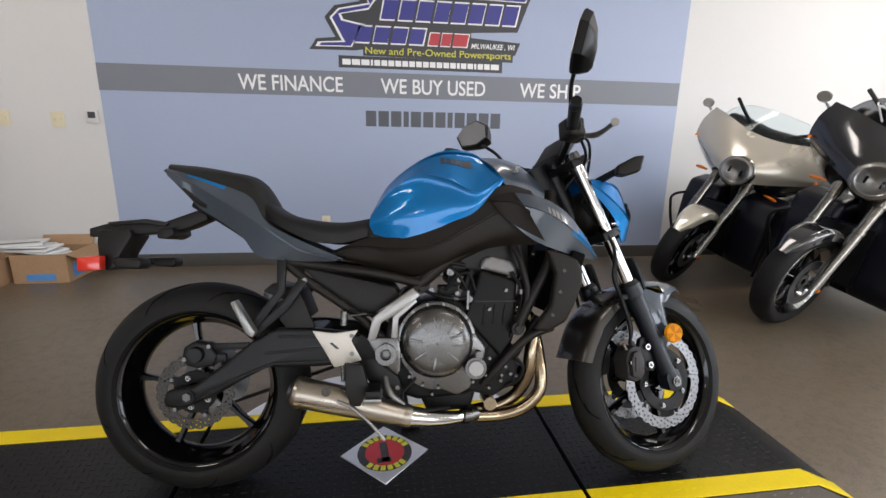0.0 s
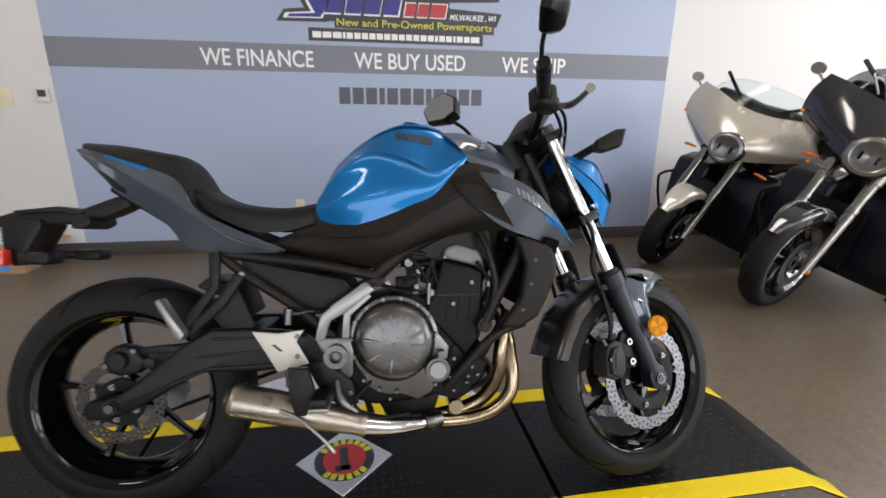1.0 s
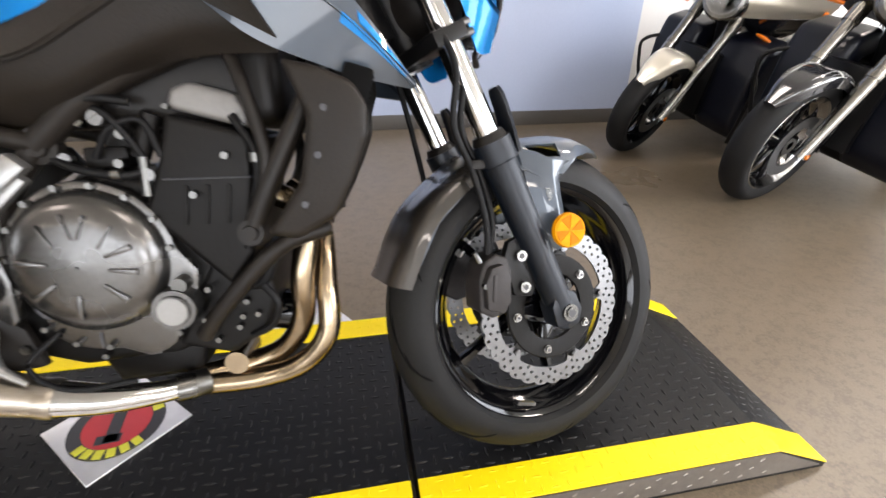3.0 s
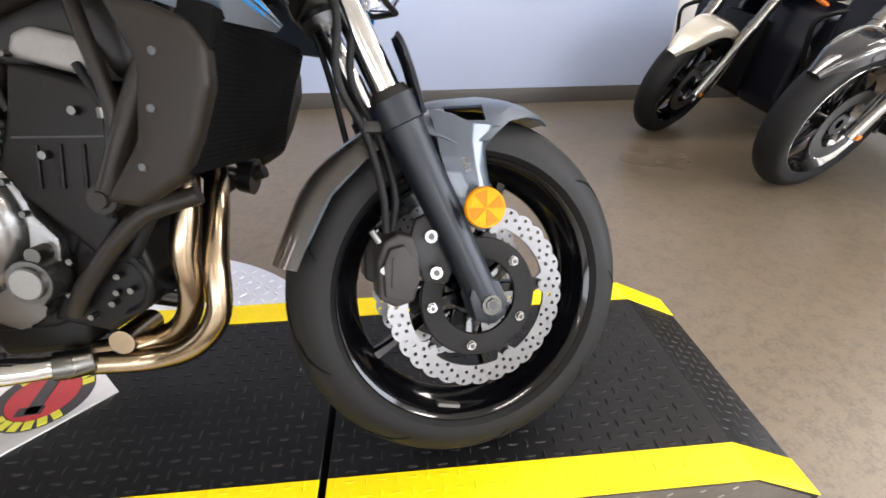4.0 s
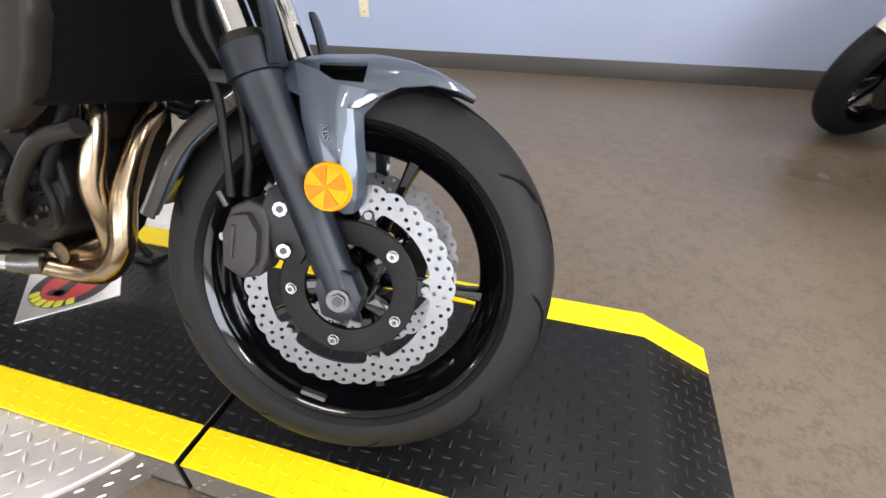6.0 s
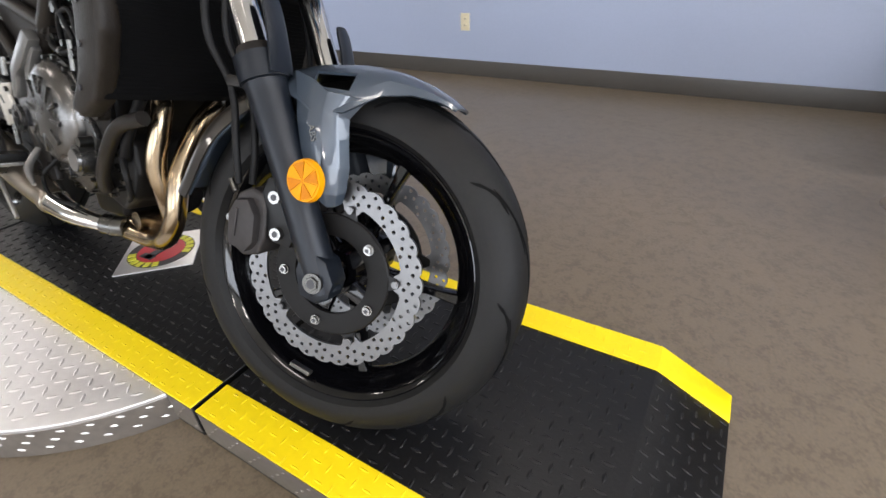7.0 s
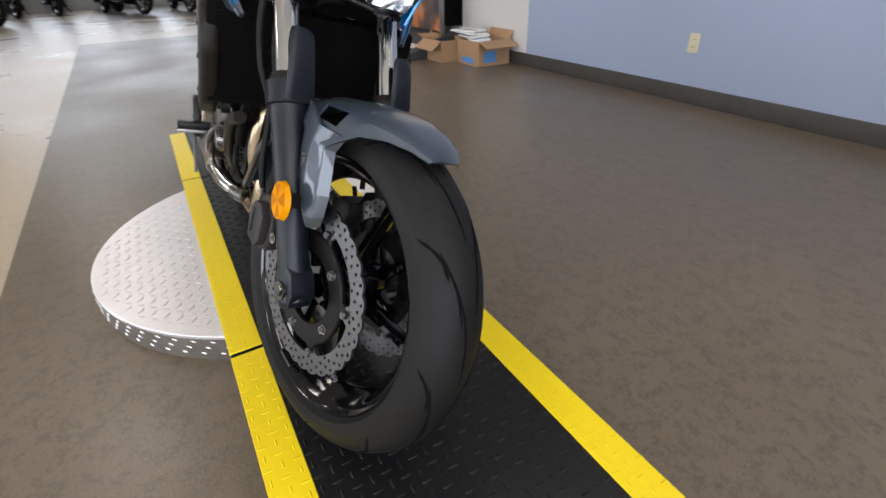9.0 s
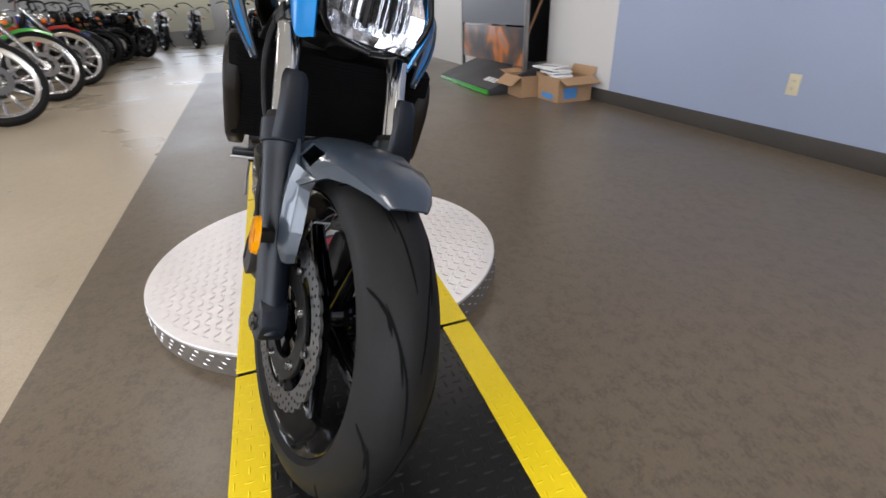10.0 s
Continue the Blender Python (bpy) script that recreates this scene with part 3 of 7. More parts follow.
def tyre_mesh(crown, half, bead, n, k, seed):
    """A tyre round the y axis with a row of slanted tread grooves."""
    prof = []
    for u in np.linspace(-1, 1, k):
        a = u * 1.3
        y, r = half * math.sin(a) / math.sin(1.3), crown - (half * 1.02) * (1 - math.cos(a))
        prof.append((y, r))
    lo = prof[0][1]
    side = [(-half * 1.02, lo - (lo - bead) * f) for f in (0.2, 0.4, 0.62)] + [(-half * 0.86, bead + 0.006), (-half * 0.8, bead - 0.004)]
    full = side[::-1] + prof + [(-y, r) for y, r in side]
    bm = lathe(full + [(half * 0.6, bead - 0.006), (-half * 0.6, bead - 0.006)], n)
    return bm


def groove_strip(crown, half, start, long, y0, y1, s):
    """A thin sweeping dark strip on a tyre's crown; its colour paints the shade inside tread grooves."""
    bm = bmesh.new()
    prev = None
    for u in np.linspace(0, 1, 15):
        ang = start + long * u
        yy = half * (y0 + (y1 - y0) * u**1.5 + 0.016 * math.sin(9.5 * u))
        wid = 0.0016 * min(1.0, 5 * u + 0.25, 5 * (1 - u) + 0.25)
        row = []
        for d in (-wid, wid):
            y = yy + d
            sa = math.asin(min(1.0, y / half * math.sin(1.3)))
            r = crown - half * 1.02 * (1 - math.cos(sa)) + 0.0006
            row.append(bm.verts.new((r * math.cos(ang), s * y, r * math.sin(ang))))
        if prev:
            bm.faces.new((prev[0], prev[1], row[1], row[0]))
        prev = row
    shell(bm, 0.002)
    return bm


def ring_loop(bm, pts, y):
    vs = [bm.verts.new((px, y, pz)) for px, pz in pts]
    for i in range(len(vs)):
        bm.edges.new((vs[i], vs[(i + 1) % len(vs)]))


def petal_disc(outer, inner, y, petals, first):
    """A brake disc with a scalloped edge, five inner tabs and drilled holes."""
    bm = bmesh.new()
    turn = 2 * math.pi
    rim, lip = [], []
    for k in range(petals * 6):
        a = turn * k / (petals * 6)
        r = outer - 0.0052 * (1 - abs(math.sin(petals * a / 2)) ** 0.7)
        rim.append((r * math.cos(a), r * math.sin(a)))
    for k in range(180):
        a = turn * k / 180
        d = (math.degrees(a) - first + 36) % 72 - 36
        r = inner - 0.0135 * min(1.0, max(0.0, (8.5 - abs(d)) / 3.0))
        lip.append((r * math.cos(a), r * math.sin(a)))
    ring_loop(bm, rim, y)
    ring_loop(bm, lip, y)
    wide = outer - inner
    for k in range(petals):
        for f, off in ((0.80, 0.5), (0.56, 0.08), (0.34, 0.6), (0.13, 0.2)):
            if f < 0.2 and k % 2:
                continue
            a, r = turn * (k + off) / petals, inner + wide * f
            cx, cz = r * math.cos(a), r * math.sin(a)
            ring_loop(bm, [(cx + 0.0031 * math.cos(b), cz + 0.0031 * math.sin(b)) for b in np.linspace(0, turn, 8, endpoint=False)], y)
    bmesh.ops.triangle_fill(bm, use_beauty=True, use_dissolve=False, edges=list(bm.edges))
    made = bmesh.ops.extrude_face_region(bm, geom=list(bm.faces))
    for v in made["geom"]:
        if isinstance(v, bmesh.types.BMVert):
            v.co.y += 0.0045
    return bm


def wheel(name, axle, crown, half, bead, m, first, discs, label):
    """A cast wheel at its axle: rim, five forked spokes, hub, tyre and discs."""
    at = Matrix.Translation((axle[0], 0, axle[1]))
    m = m @ at
    w = half * 0.84
    half_rim = [(-w, bead + 0.008), (-w - 0.003, bead + 0.003), (-w + 0.001, bead - 0.003), (-w * 0.86, bead - 0.008), (-w * 0.66, bead - 0.013), (-w * 0.44, bead - 0.021), (-w * 0.2, bead - 0.031), (-0.004, bead - 0.034)]
    rim = half_rim + [(-y, r) for y, r in half_rim[::-1]] + [(w * 0.55, bead - 0.006), (-w * 0.55, bead - 0.006)]
    wh = part(name, lathe(rim, 96), GLOSS_BLACK, bike, label, 55, m)
    ty = part("tyre", tyre_mesh(crown, half, bead, 160, 30, 1), TYRE, wh, "black road tyre with slanted grooves", 30, m)
    step = 2 * math.pi / 9
    for k in range(9):
        for s in (-1, 1):
            at0 = step * (k + (0.5 if s > 0 else 0))
            for st, lg, y0, y1 in ((0.0, 0.95, 0.06, 0.72), (0.42, 0.62, 0.34, 0.90), (0.74, 0.34, 0.62, 0.97)):
                part("groove_strip", groove_strip(crown, half, at0 + st * step, lg * step, y0, y1, s), GROOVE_SHADE, ty, "", 40, m)
    part("hub", lathe([(-0.06, 0.022), (-0.06, 0.036), (-0.03, 0.042), (0.03, 0.042), (0.06, 0.036), (0.06, 0.022)], 40), GLOSS_BLACK, wh, "", 30, m)
    for k in range(5):
        a = radians(first + 72 * k)
        bm = bmesh.new()
        out = bead - 0.028
        rows = []
        for f in np.linspace(0, 1, 7):
            r = 0.036 + (out - 0.036) * f
            ww, dd = 0.0135 - 0.009 * f + 0.014 * max(0, f - 0.75) * 2, 0.018 - 0.006 * f
            rows.append([bm.verts.new((r, sy * dd, sz * ww)) for sy, sz in ((-1, -0.6), (-0.6, -1), (0.6, -1), (1, -0.6), (1, 0.6), (0.6, 1), (-0.6, 1), (-1, 0.6))])
        for p, q in zip(rows, rows[1:]):
            for i in range(8):
                bm.faces.new((p[i], p[(i + 1) % 8], q[(i + 1) % 8], q[i]))
        bm.faces.new(rows[0])
        bm.faces.new(rows[-1][::-1])
        part("spoke", bm, GLOSS_BLACK, wh, "", 40, m @ Matrix.Rotation(-a, 4, "Y"))
    for y, ro, ri, pt in discs:
        tab0 = 6.0
        part("brake_disc", petal_disc(ro, ri, y, pt, tab0), DISC if ro > 0.12 else DISC_DULL, wh, "drilled wave-edged steel brake disc", 30, m)
        s = -1 if y < 0 else 1
        ro_c, ri_c = ri - 0.019, ri - 0.054
        part("disc_carrier", lathe([(y - 0.002, ri_c), (y - 0.003, ri_c + 0.004), (y - 0.003, ro_c - 0.002), (y - 0.001, ro_c), (y + 0.004, ro_c), (y + 0.005, ri_c)], 60), CAST_DARK, wh, "black disc carrier", 30, m)
        for k in range(5):
            at_tab, at_bolt = m @ Matrix.Rotation(-radians(tab0 + 72 * k), 4, "Y"), m @ Matrix.Rotation(-radians(tab0 + 36 + 72 * k), 4, "Y")
            part("carrier_arm", prism([(ro_c - 0.006, -0.016), (ri - 0.012, -0.010), (ri - 0.003, -0.006), (ri - 0.003, 0.006), (ri - 0.012, 0.010), (ro_c - 0.006, 0.016)], y - 0.001, y + 0.0055, 0.0012, 1), SATIN_BLACK, wh, "", 30, at_tab)
            part("disc_button", join(rod((ri - 0.0075, y + s * 0.004, 0), (ri - 0.0075, y + s * 0.0075, 0), 0.0062, 0.0056, 14), rod((ri - 0.0075, y + s * 0.007, 0), (ri - 0.0075, y + s * 0.0085, 0), 0.0034, n=10)), DISC, wh, "", 30, at_tab)
            rb = ri - 0.0365
            part("hub_lug", prism([(0.034, -0.013), (rb + 0.002, -0.010), (rb + 0.009, -0.004), (rb + 0.009, 0.004), (rb + 0.002, 0.010), (0.034, 0.013)], min(y * 0.7, y - s * 0.004), max(y * 0.7, y - s * 0.004), 0.003, 2), GLOSS_BLACK, wh, "", 30, at_bolt)
            part("disc_bolt", join(rod((rb, y + s * 0.001, 0), (rb, y + s * 0.006, 0), 0.0088, 0.0082, 16), rod((rb, y + s * 0.006, 0), (rb, y + s * 0.0105, 0), 0.0066, 0.0060, 14)), BOLT_BRIGHT, wh, "bright button-head bolt", 30, at_bolt)
            part("bolt_socket", rod((rb, y + s * 0.010, 0), (rb, y + s * 0.0112, 0), 0.0034, n=6), SIGN_BLACK, wh, "", 30, at_bolt)
    return wh


front = wheel("front_wheel", FA, 0.298, 0.058, 0.220, STEER, 68, [(-0.075, 0.151, 0.117, 30), (0.071, 0.151, 0.117, 30)], "gloss black cast front wheel")
rear = wheel("rear_wheel", RA, 0.312, 0.080, 0.222, Matrix.Identity(4), 100, [(-0.085, 0.110, 0.080, 24)], "gloss black cast rear wheel")
part("weight_strip", box(-0.02, 0.02, -0.0585, -0.046, -0.199, -0.192, 0.001, 1), BOLT, front, "balance weight", 30, STEER @ Matrix.Translation((FA[0], 0, FA[1])) @ Matrix.Rotation(radians(15), 4, "Y"))
label_m = STEER @ Matrix.Translation((FA[0], 0, FA[1])) @ Matrix.Rotation(-radians(141), 4, "Y")
rl = part("rim_label", box(0.1825, 0.1850, -0.010, 0.022, -0.018, 0.018, 0.0004, 1), PAPER, front, "small white printed rim label", 30, label_m.copy())
for k in range(5):
    part("label_bar", box(0.1818, 0.1826, -0.006 + 0.0055 * k, -0.0035 + 0.0055 * k, -0.015, 0.012 - 0.004 * (k % 2)), SIGN_BLACK, rl, "", 30, label_m.copy())
# chain side of the rear wheel
sp = []
for k in range(92):
    a, r = 2 * math.pi * k / 92, 0.098 + 0.006 * (k % 2)
    sp.append((r * math.cos(a), r * math.sin(a)))
part("sprocket", prism(sp, 0.074, 0.080), DISC, rear, "steel sprocket", 30, Matrix.Translation((RA[0], 0, RA[1])))
part("chain", join(rod((RA[0], 0.077, RA[1] + 0.1), (-0.26, 0.077, 0.43), 0.006, n=6), rod((RA[0], 0.077, RA[1] - 0.1), (-0.26, 0.077, 0.36), 0.006, n=6)), CAST_DARK, bike, "drive chain")

# ---- fork, steered ----


def fork_at(s, side, fwd=0.0):
    """A point on a fork leg, s metres up from the axle."""
    c = Vector((FA[0], side * 0.102, FA[1])) + AXIS * s
    return c + Vector((math.cos(radians(RAKE)), 0, math.sin(radians(RAKE)))) * fwd


for s in (-1, 1):
    leg = part("fork_slider", tube([fork_at(-0.02, s), fork_at(0.1, s), fork_at(0.20, s), fork_at(0.288, s), fork_at(0.294, s), fork_at(0.330, s)], 0.03, 20, 4, [0.026, 0.026, 0.0275, 0.030, 0.035, 0.0345]), FORK_BLACK, bike, "satin black fork slider", 40, STEER)
    part("dust_seal", rod(fork_at(0.329, s), fork_at(0.343, s), 0.031, 0.026, 20), PLASTIC, leg, "", 40, STEER)
    part("axle_lug", prism([(FA[0] - 0.024, FA[1] - 0.026), (FA[0] + 0.004, FA[1] - 0.034), (FA[0] + 0.025, FA[1] - 0.022), (FA[0] + 0.030, FA[1] + 0.004), (FA[0] + 0.016, FA[1] + 0.034), (FA[0] - 0.022, FA[1] + 0.052), (FA[0] - 0.034, FA[1] + 0.012)], s * 0.102 - 0.022, s * 0.102 + 0.022, 0.006), FORK_BLACK, leg, "", 40, STEER)
    ft = part("fork_tube", rod(fork_at(0.335, s), fork_at(0.765, s), 0.0205, n=24), CHROME, bike, "polished chrome fork tube", 40, STEER)
    part("fork_cap", rod(fork_at(0.755, s), fork_at(0.778, s), 0.024, 0.02, 12), BOLT, ft, "", 40, STEER)
    guard = sheet([[fork_at(h, s, fw * f) + Vector((0, w * e, 0)) for e, f in ((-1, 0.90), (-0.6, 0.98), (0, 1.0), (0.6, 0.98), (1, 0.90))] for h, w, fw in ((0.296, 0.026, 0.035), (0.325, 0.024, 0.042), (0.36, 0.022, 0.048), (0.39, 0.021, 0.050), (0.403, 0.016, 0.049))], 4, 3, thick=0.005)
    part("tube_guard", guard, FORK_BLACK, leg, "", 40, STEER)
    part("axle_nut", join(rod((FA[0], s * 0.122, FA[1]), (FA[0], s * 0.130, FA[1]), 0.0155, n=20), rod((FA[0], s * 0.126, FA[1]), (FA[0], s * 0.133, FA[1]), 0.012, 0.0105, 6)), BOLT, leg, "bright axle end", 30, STEER)
    part("axle_socket", rod((FA[0], s * 0.132, FA[1]), (FA[0], s * 0.1335, FA[1]), 0.007, n=12), SIGN_BLACK, leg, "", 30, STEER)
    # front caliper
    cal = join(
        prism([(0.541, 0.316), (0.541, 0.372), (0.552, 0.400), (0.574, 0.412), (0.597, 0.405), (0.604, 0.380), (0.603, 0.338), (0.592, 0.308), (0.565, 0.302)], s * 0.074 - 0.030, s * 0.074 + 0.030, 0.006, 3),
        prism([(0.548, 0.322), (0.547, 0.368), (0.558, 0.392), (0.580, 0.396), (0.594, 0.372), (0.592, 0.330), (0.578, 0.312)], min(s * 0.098, s * 0.119), max(s * 0.098, s * 0.117), 0.004, 2))
    c = part("brake_caliper", cal, CALIPER, bike, "dark grey two-piston brake caliper", 40, STEER)
    part("caliper_bracket", prism([(0.60, 0.43), (0.625, 0.44), (0.66, 0.36), (0.645, 0.33), (0.61, 0.335), (0.59, 0.40)], s * 0.09 - 0.012, s * 0.09 + 0.004, 0.003), SATIN_BLACK, c, "", 40, STEER)
    bolts("caliper_bolt", [(0.620, 0.405), (0.626, 0.350)], c, s * 0.095, s * 0.112, 0.0125, BOLT_BRIGHT, STEER)
    for bx, bz in ((0.620, 0.405), (0.626, 0.350)):
        part("bolt_socket", rod((bx, s * 0.111, bz), (bx, s * 0.1128, bz), 0.0052, n=6), SIGN_BLACK, c, "", 30, STEER)
    part("caliper_rib", prism([(0.556, 0.335), (0.560, 0.380), (0.566, 0.380), (0.562, 0.335)], min(s * 0.117, s * 0.122), max(s * 0.117, s * 0.122), 0.002), CALIPER, c, "", 40, STEER)
    part("pad_pin", rod((0.548, s * 0.108, 0.362), (0.548, s * 0.117, 0.362), 0.006, n=8), BOLT, c, "", 40, STEER)
    part("bleed_nipple", rod((0.545, s * 0.1, 0.40), (0.535, s * 0.1, 0.418), 0.005, n=8), BOLT, c, "", 40, STEER)
for at in (0.50, 0.745):
    cl = [fork_at(at, -1, 0.028), fork_at(at, -1, -0.03), fork_at(at, 0, -0.055), fork_at(at, 1, -0.03), fork_at(at, 1, 0.028), fork_at(at, 0, 0.012)]
    bm = bmesh.new()
    lo = [bm.verts.new(p + AXIS * -0.013 + Vector((0, math.copysign(0.022, p.y) if abs(p.y) > 0.01 else 0, 0))) for p in cl]
    hi = [bm.verts.new(p + AXIS * 0.013 + Vector((0, math.copysign(0.022, p.y) if abs(p.y) > 0.01 else 0, 0))) for p in cl]
    bm.faces.new(lo), bm.faces.new(hi[::-1])
    for i in range(6):
        bm.faces.new((lo[i], hi[i], hi[(i + 1) % 6], lo[(i + 1) % 6]))
    yk = part("fork_yoke", bevelled(bm, 0.005), SATIN_BLACK, bike, "black fork yoke", 40, STEER)
    for s in (-1, 1):
        for d in (-0.008, 0.008):
            part("clamp_bolt", rod(fork_at(at + d, s, 0.026) + Vector((0, s * 0.012, 0)), fork_at(at + d, s, 0.04) + Vector((0, s * 0.012, 0)), 0.006, n=8), BOLT, yk, "", 30, STEER)
part("steering_stem", rod(fork_at(0.48, 0, -0.02), fork_at(0.76, 0, -0.02), 0.03), SATIN_BLACK, bike, "", 40, STEER)
rf = part("side_reflector", rod((0, 0, 0), (0, -0.008, 0), 0.030, 0.028, 40), AMBER, bike, "round amber side reflector", 40, STEER @ Matrix.Translation((0.692, -0.142, 0.445)) @ pose(0, 0, 0, 0, 0, -8))
# flat wedges in two ambers: the lens facets' light and shade put into colour
for k in range(8):
    facet = prism([(0, 0), (0.026 * math.cos(radians(45 * k)), 0.026 * math.sin(radians(45 * k))), (0.026 * math.cos(radians(45 * k + 41)), 0.026 * math.sin(radians(45 * k + 41)))], -0.0095, -0.0078)
    part("facet", facet, AMBER if k % 2 else AMBER_SHADED, rf, "", 20, STEER @ Matrix.Translation((0.692, -0.142, 0.445)) @ pose(0, 0, 0, 0, 0, -8))
part("reflector_stalk", box(0.682, 0.70, -0.142, -0.118, 0.435, 0.455, 0.003), PLASTIC, bike, "", 40, STEER)

# ---- front fender, steered: a shell round the tyre ----


def arc(deg, r):
    return FA[0] + r * math.cos(radians(deg)), FA[1] + r * math.sin(radians(deg))


def grid_sheet(pts, thick, skip=()):
    """A faceted half shell from rows of points, mirrored across y = 0; skip: the (row, column) panels left open."""
    bm = bmesh.new()
    for sy in (1, -1):
        v = [[bm.verts.new((px, sy * py, pz)) for px, py, pz in row] for row in pts]
        for i in range(len(v) - 1):
            for j in range(len(v[0]) - 1):
                if (i, j) not in skip:
                    q = (v[i][j], v[i][j + 1], v[i + 1][j + 1], v[i + 1][j])
                    bm.faces.new(q if sy > 0 else q[::-1])
    bmesh.ops.remove_doubles(bm, verts=bm.verts, dist=1e-5)
    shell(bm, thick)
    return bm


rows = []
for deg, r0, y1, r1, y2, r2, y3, r3, y4, r4 in (
        (61.5, 0.3150, 0.012, 0.3150, 0.020, 0.3145, 0.027, 0.313, 0.032, 0.3090),
        (66.0, 0.3175, 0.020, 0.3170, 0.034, 0.3155, 0.045, 0.312, 0.050, 0.3060),
        (72.0, 0.3190, 0.028, 0.3180, 0.048, 0.3150, 0.062, 0.308, 0.069, 0.2960),
        (79.0, 0.3195, 0.036, 0.3180, 0.060, 0.3130, 0.077, 0.301, 0.086, 0.2790),
        (84.0, 0.3190, 0.044, 0.3160, 0.072, 0.3020, 0.092, 0.281, 0.098, 0.2580),
        (88.0, 0.3185, 0.048, 0.3150, 0.078, 0.2990, 0.096, 0.274, 0.106, 0.2440),
        (100.0, 0.3175, 0.052, 0.3130, 0.077, 0.3000, 0.094, 0.279, 0.1075, 0.2440),
        (104.0, 0.317, 0.053, 0.3120, 0.075, 0.3000, 0.090, 0.282, 0.102, 0.2580),
        (110.0, 0.316, 0.053, 0.3120, 0.073, 0.3020, 0.086, 0.288, 0.090, 0.2760),
        (122.0, 0.314, 0.050, 0.3110, 0.070, 0.3020, 0.079, 0.292, 0.081, 0.2830),
        (142.0, 0.313, 0.050, 0.3110, 0.068, 0.3020, 0.077, 0.291, 0.079, 0.2800),
        (165.0, 0.314, 0.048, 0.3120, 0.066, 0.3040, 0.074, 0.293, 0.076, 0.2840)):
    rows.append([(arc(deg, q)[0], w, arc(deg, q)[1]) for w, q in ((0, r0), (y1, r1), (y2, r2), (y3, r3), (y4, r4))])
fender = part("front_fender", grid_sheet(rows, 0.004, ((5, 2),)), GREY_PAINT, bike, "glossy graphite front fender", 25, STEER)
rear_rows = []
for deg, r in ((116, 0.318), (142, 0.3165), (166, 0.3185)):
    x, z = arc(deg, r)
    x3, z3 = arc(deg, r - 0.034)
    rear_rows.append([(x, 0, z), (x, 0.05, z), (arc(deg, r - 0.01)[0], 0.074, arc(deg, r - 0.01)[1]), (x3, 0.082, z3)])
part("fender_tail", sheet(rear_rows, 6, 4, True, 0.003), mat("dark_fender", (0.022, 0.019, 0.016), 0.28, 0.2, 0.2, 300, 8, 0, 0.6), fender, "dark glossy rear half of the fender", 45, STEER)


LEG = [[(0.628, 0.092, 0.588), (0.660, 0.1000, 0.580), (0.690, 0.1075, 0.565), (0.722, 0.1010, 0.563), (0.744, 0.0925, 0.562)],
       [(0.636, 0.097, 0.555), (0.662, 0.1050, 0.550), (0.687, 0.1115, 0.540), (0.706, 0.1030, 0.535), (0.717, 0.0880, 0.533)],
       [(0.642, 0.101, 0.520), (0.664, 0.109, 0.517), (0.690, 0.1150, 0.508), (0.710, 0.102, 0.504), (0.719, 0.087, 0.503)],
       [(0.654, 0.103, 0.478), (0.676, 0.111, 0.474), (0.697, 0.1165, 0.466), (0.716, 0.104, 0.464), (0.725, 0.088, 0.464)],
       [(0.670, 0.103, 0.440), (0.686, 0.109, 0.434), (0.702, 0.1125, 0.426), (0.717, 0.103, 0.426), (0.724, 0.089, 0.430)],
       [(0.680, 0.098, 0.418), (0.690, 0.102, 0.412), (0.702, 0.103, 0.406), (0.712, 0.097, 0.407), (0.718, 0.087, 0.412)]]
for s in (-1, 1):
    bm = bmesh.new()
    v = [[bm.verts.new((px, s * py, pz)) for px, py, pz in row] for row in LEG]
    for i in range(len(LEG) - 1):
        for j in range(4):
            bm.faces.new((v[i][j], v[i][j + 1], v[i + 1][j + 1], v[i + 1][j]))
    bmesh.ops.bevel(bm, geom=[e for e in bm.edges if len(e.link_faces) == 2], offset=0.002, segments=2, profile=0.5, affect="EDGES")
    shell(bm, 0.005)
    part("fender_brace", bm, GREY_PAINT, fender, "graphite faceted brace down the fork leg", 30, STEER)
bolts("fender_bolt", [(0.575, 0.545), (0.59, 0.57)], fender, -0.1, -0.084, 0.009, BOLT, STEER)


def plain_text(words, height):
    """Upright lettering as a mesh in x and z, reading along +x when seen from -y."""
    cu = bpy.data.curves.new("words", "FONT")
    cu.body, cu.size, cu.extrude, cu.align_x = words, height * 1.38, 0.0006, "CENTER"
    tmp = new("tmp_text", cu)
    bpy.context.view_layer.update()
    me = bpy.data.meshes.new_from_object(tmp.evaluated_get(bpy.context.evaluated_depsgraph_get()))
    bpy.data.objects.remove(tmp)
    bpy.data.curves.remove(cu)
    bm = bmesh.new()
    bm.from_mesh(me)
    bpy.data.meshes.remove(me)
    bm.transform(pose(0, 0, 0, 90))
    return bm


part("abs_mark", plain_text("ABS", 0.010), BOLT, fender, "small silver ABS lettering", 30, STEER @ Matrix.Translation((0.672, -0.1135, 0.506)) @ Matrix.Rotation(radians(72), 4, "Y"))
# brake hoses
for y0, x0 in ((-0.108, 0.0), (-0.092, 0.02)):
    part("brake_hose", tube([(0.44 + x0, -0.07, 0.86), (0.50 + x0, y0 - 0.02, 0.72), (0.50 + x0, y0 - 0.012, 0.62), (0.535 + x0, y0, 0.55), (0.552 + x0, y0 - 0.006, 0.47), (0.555 + x0 * 0.6, y0, 0.415)], 0.0055, 10, 8), CABLE, bike, "black brake hose", 60, STEER)
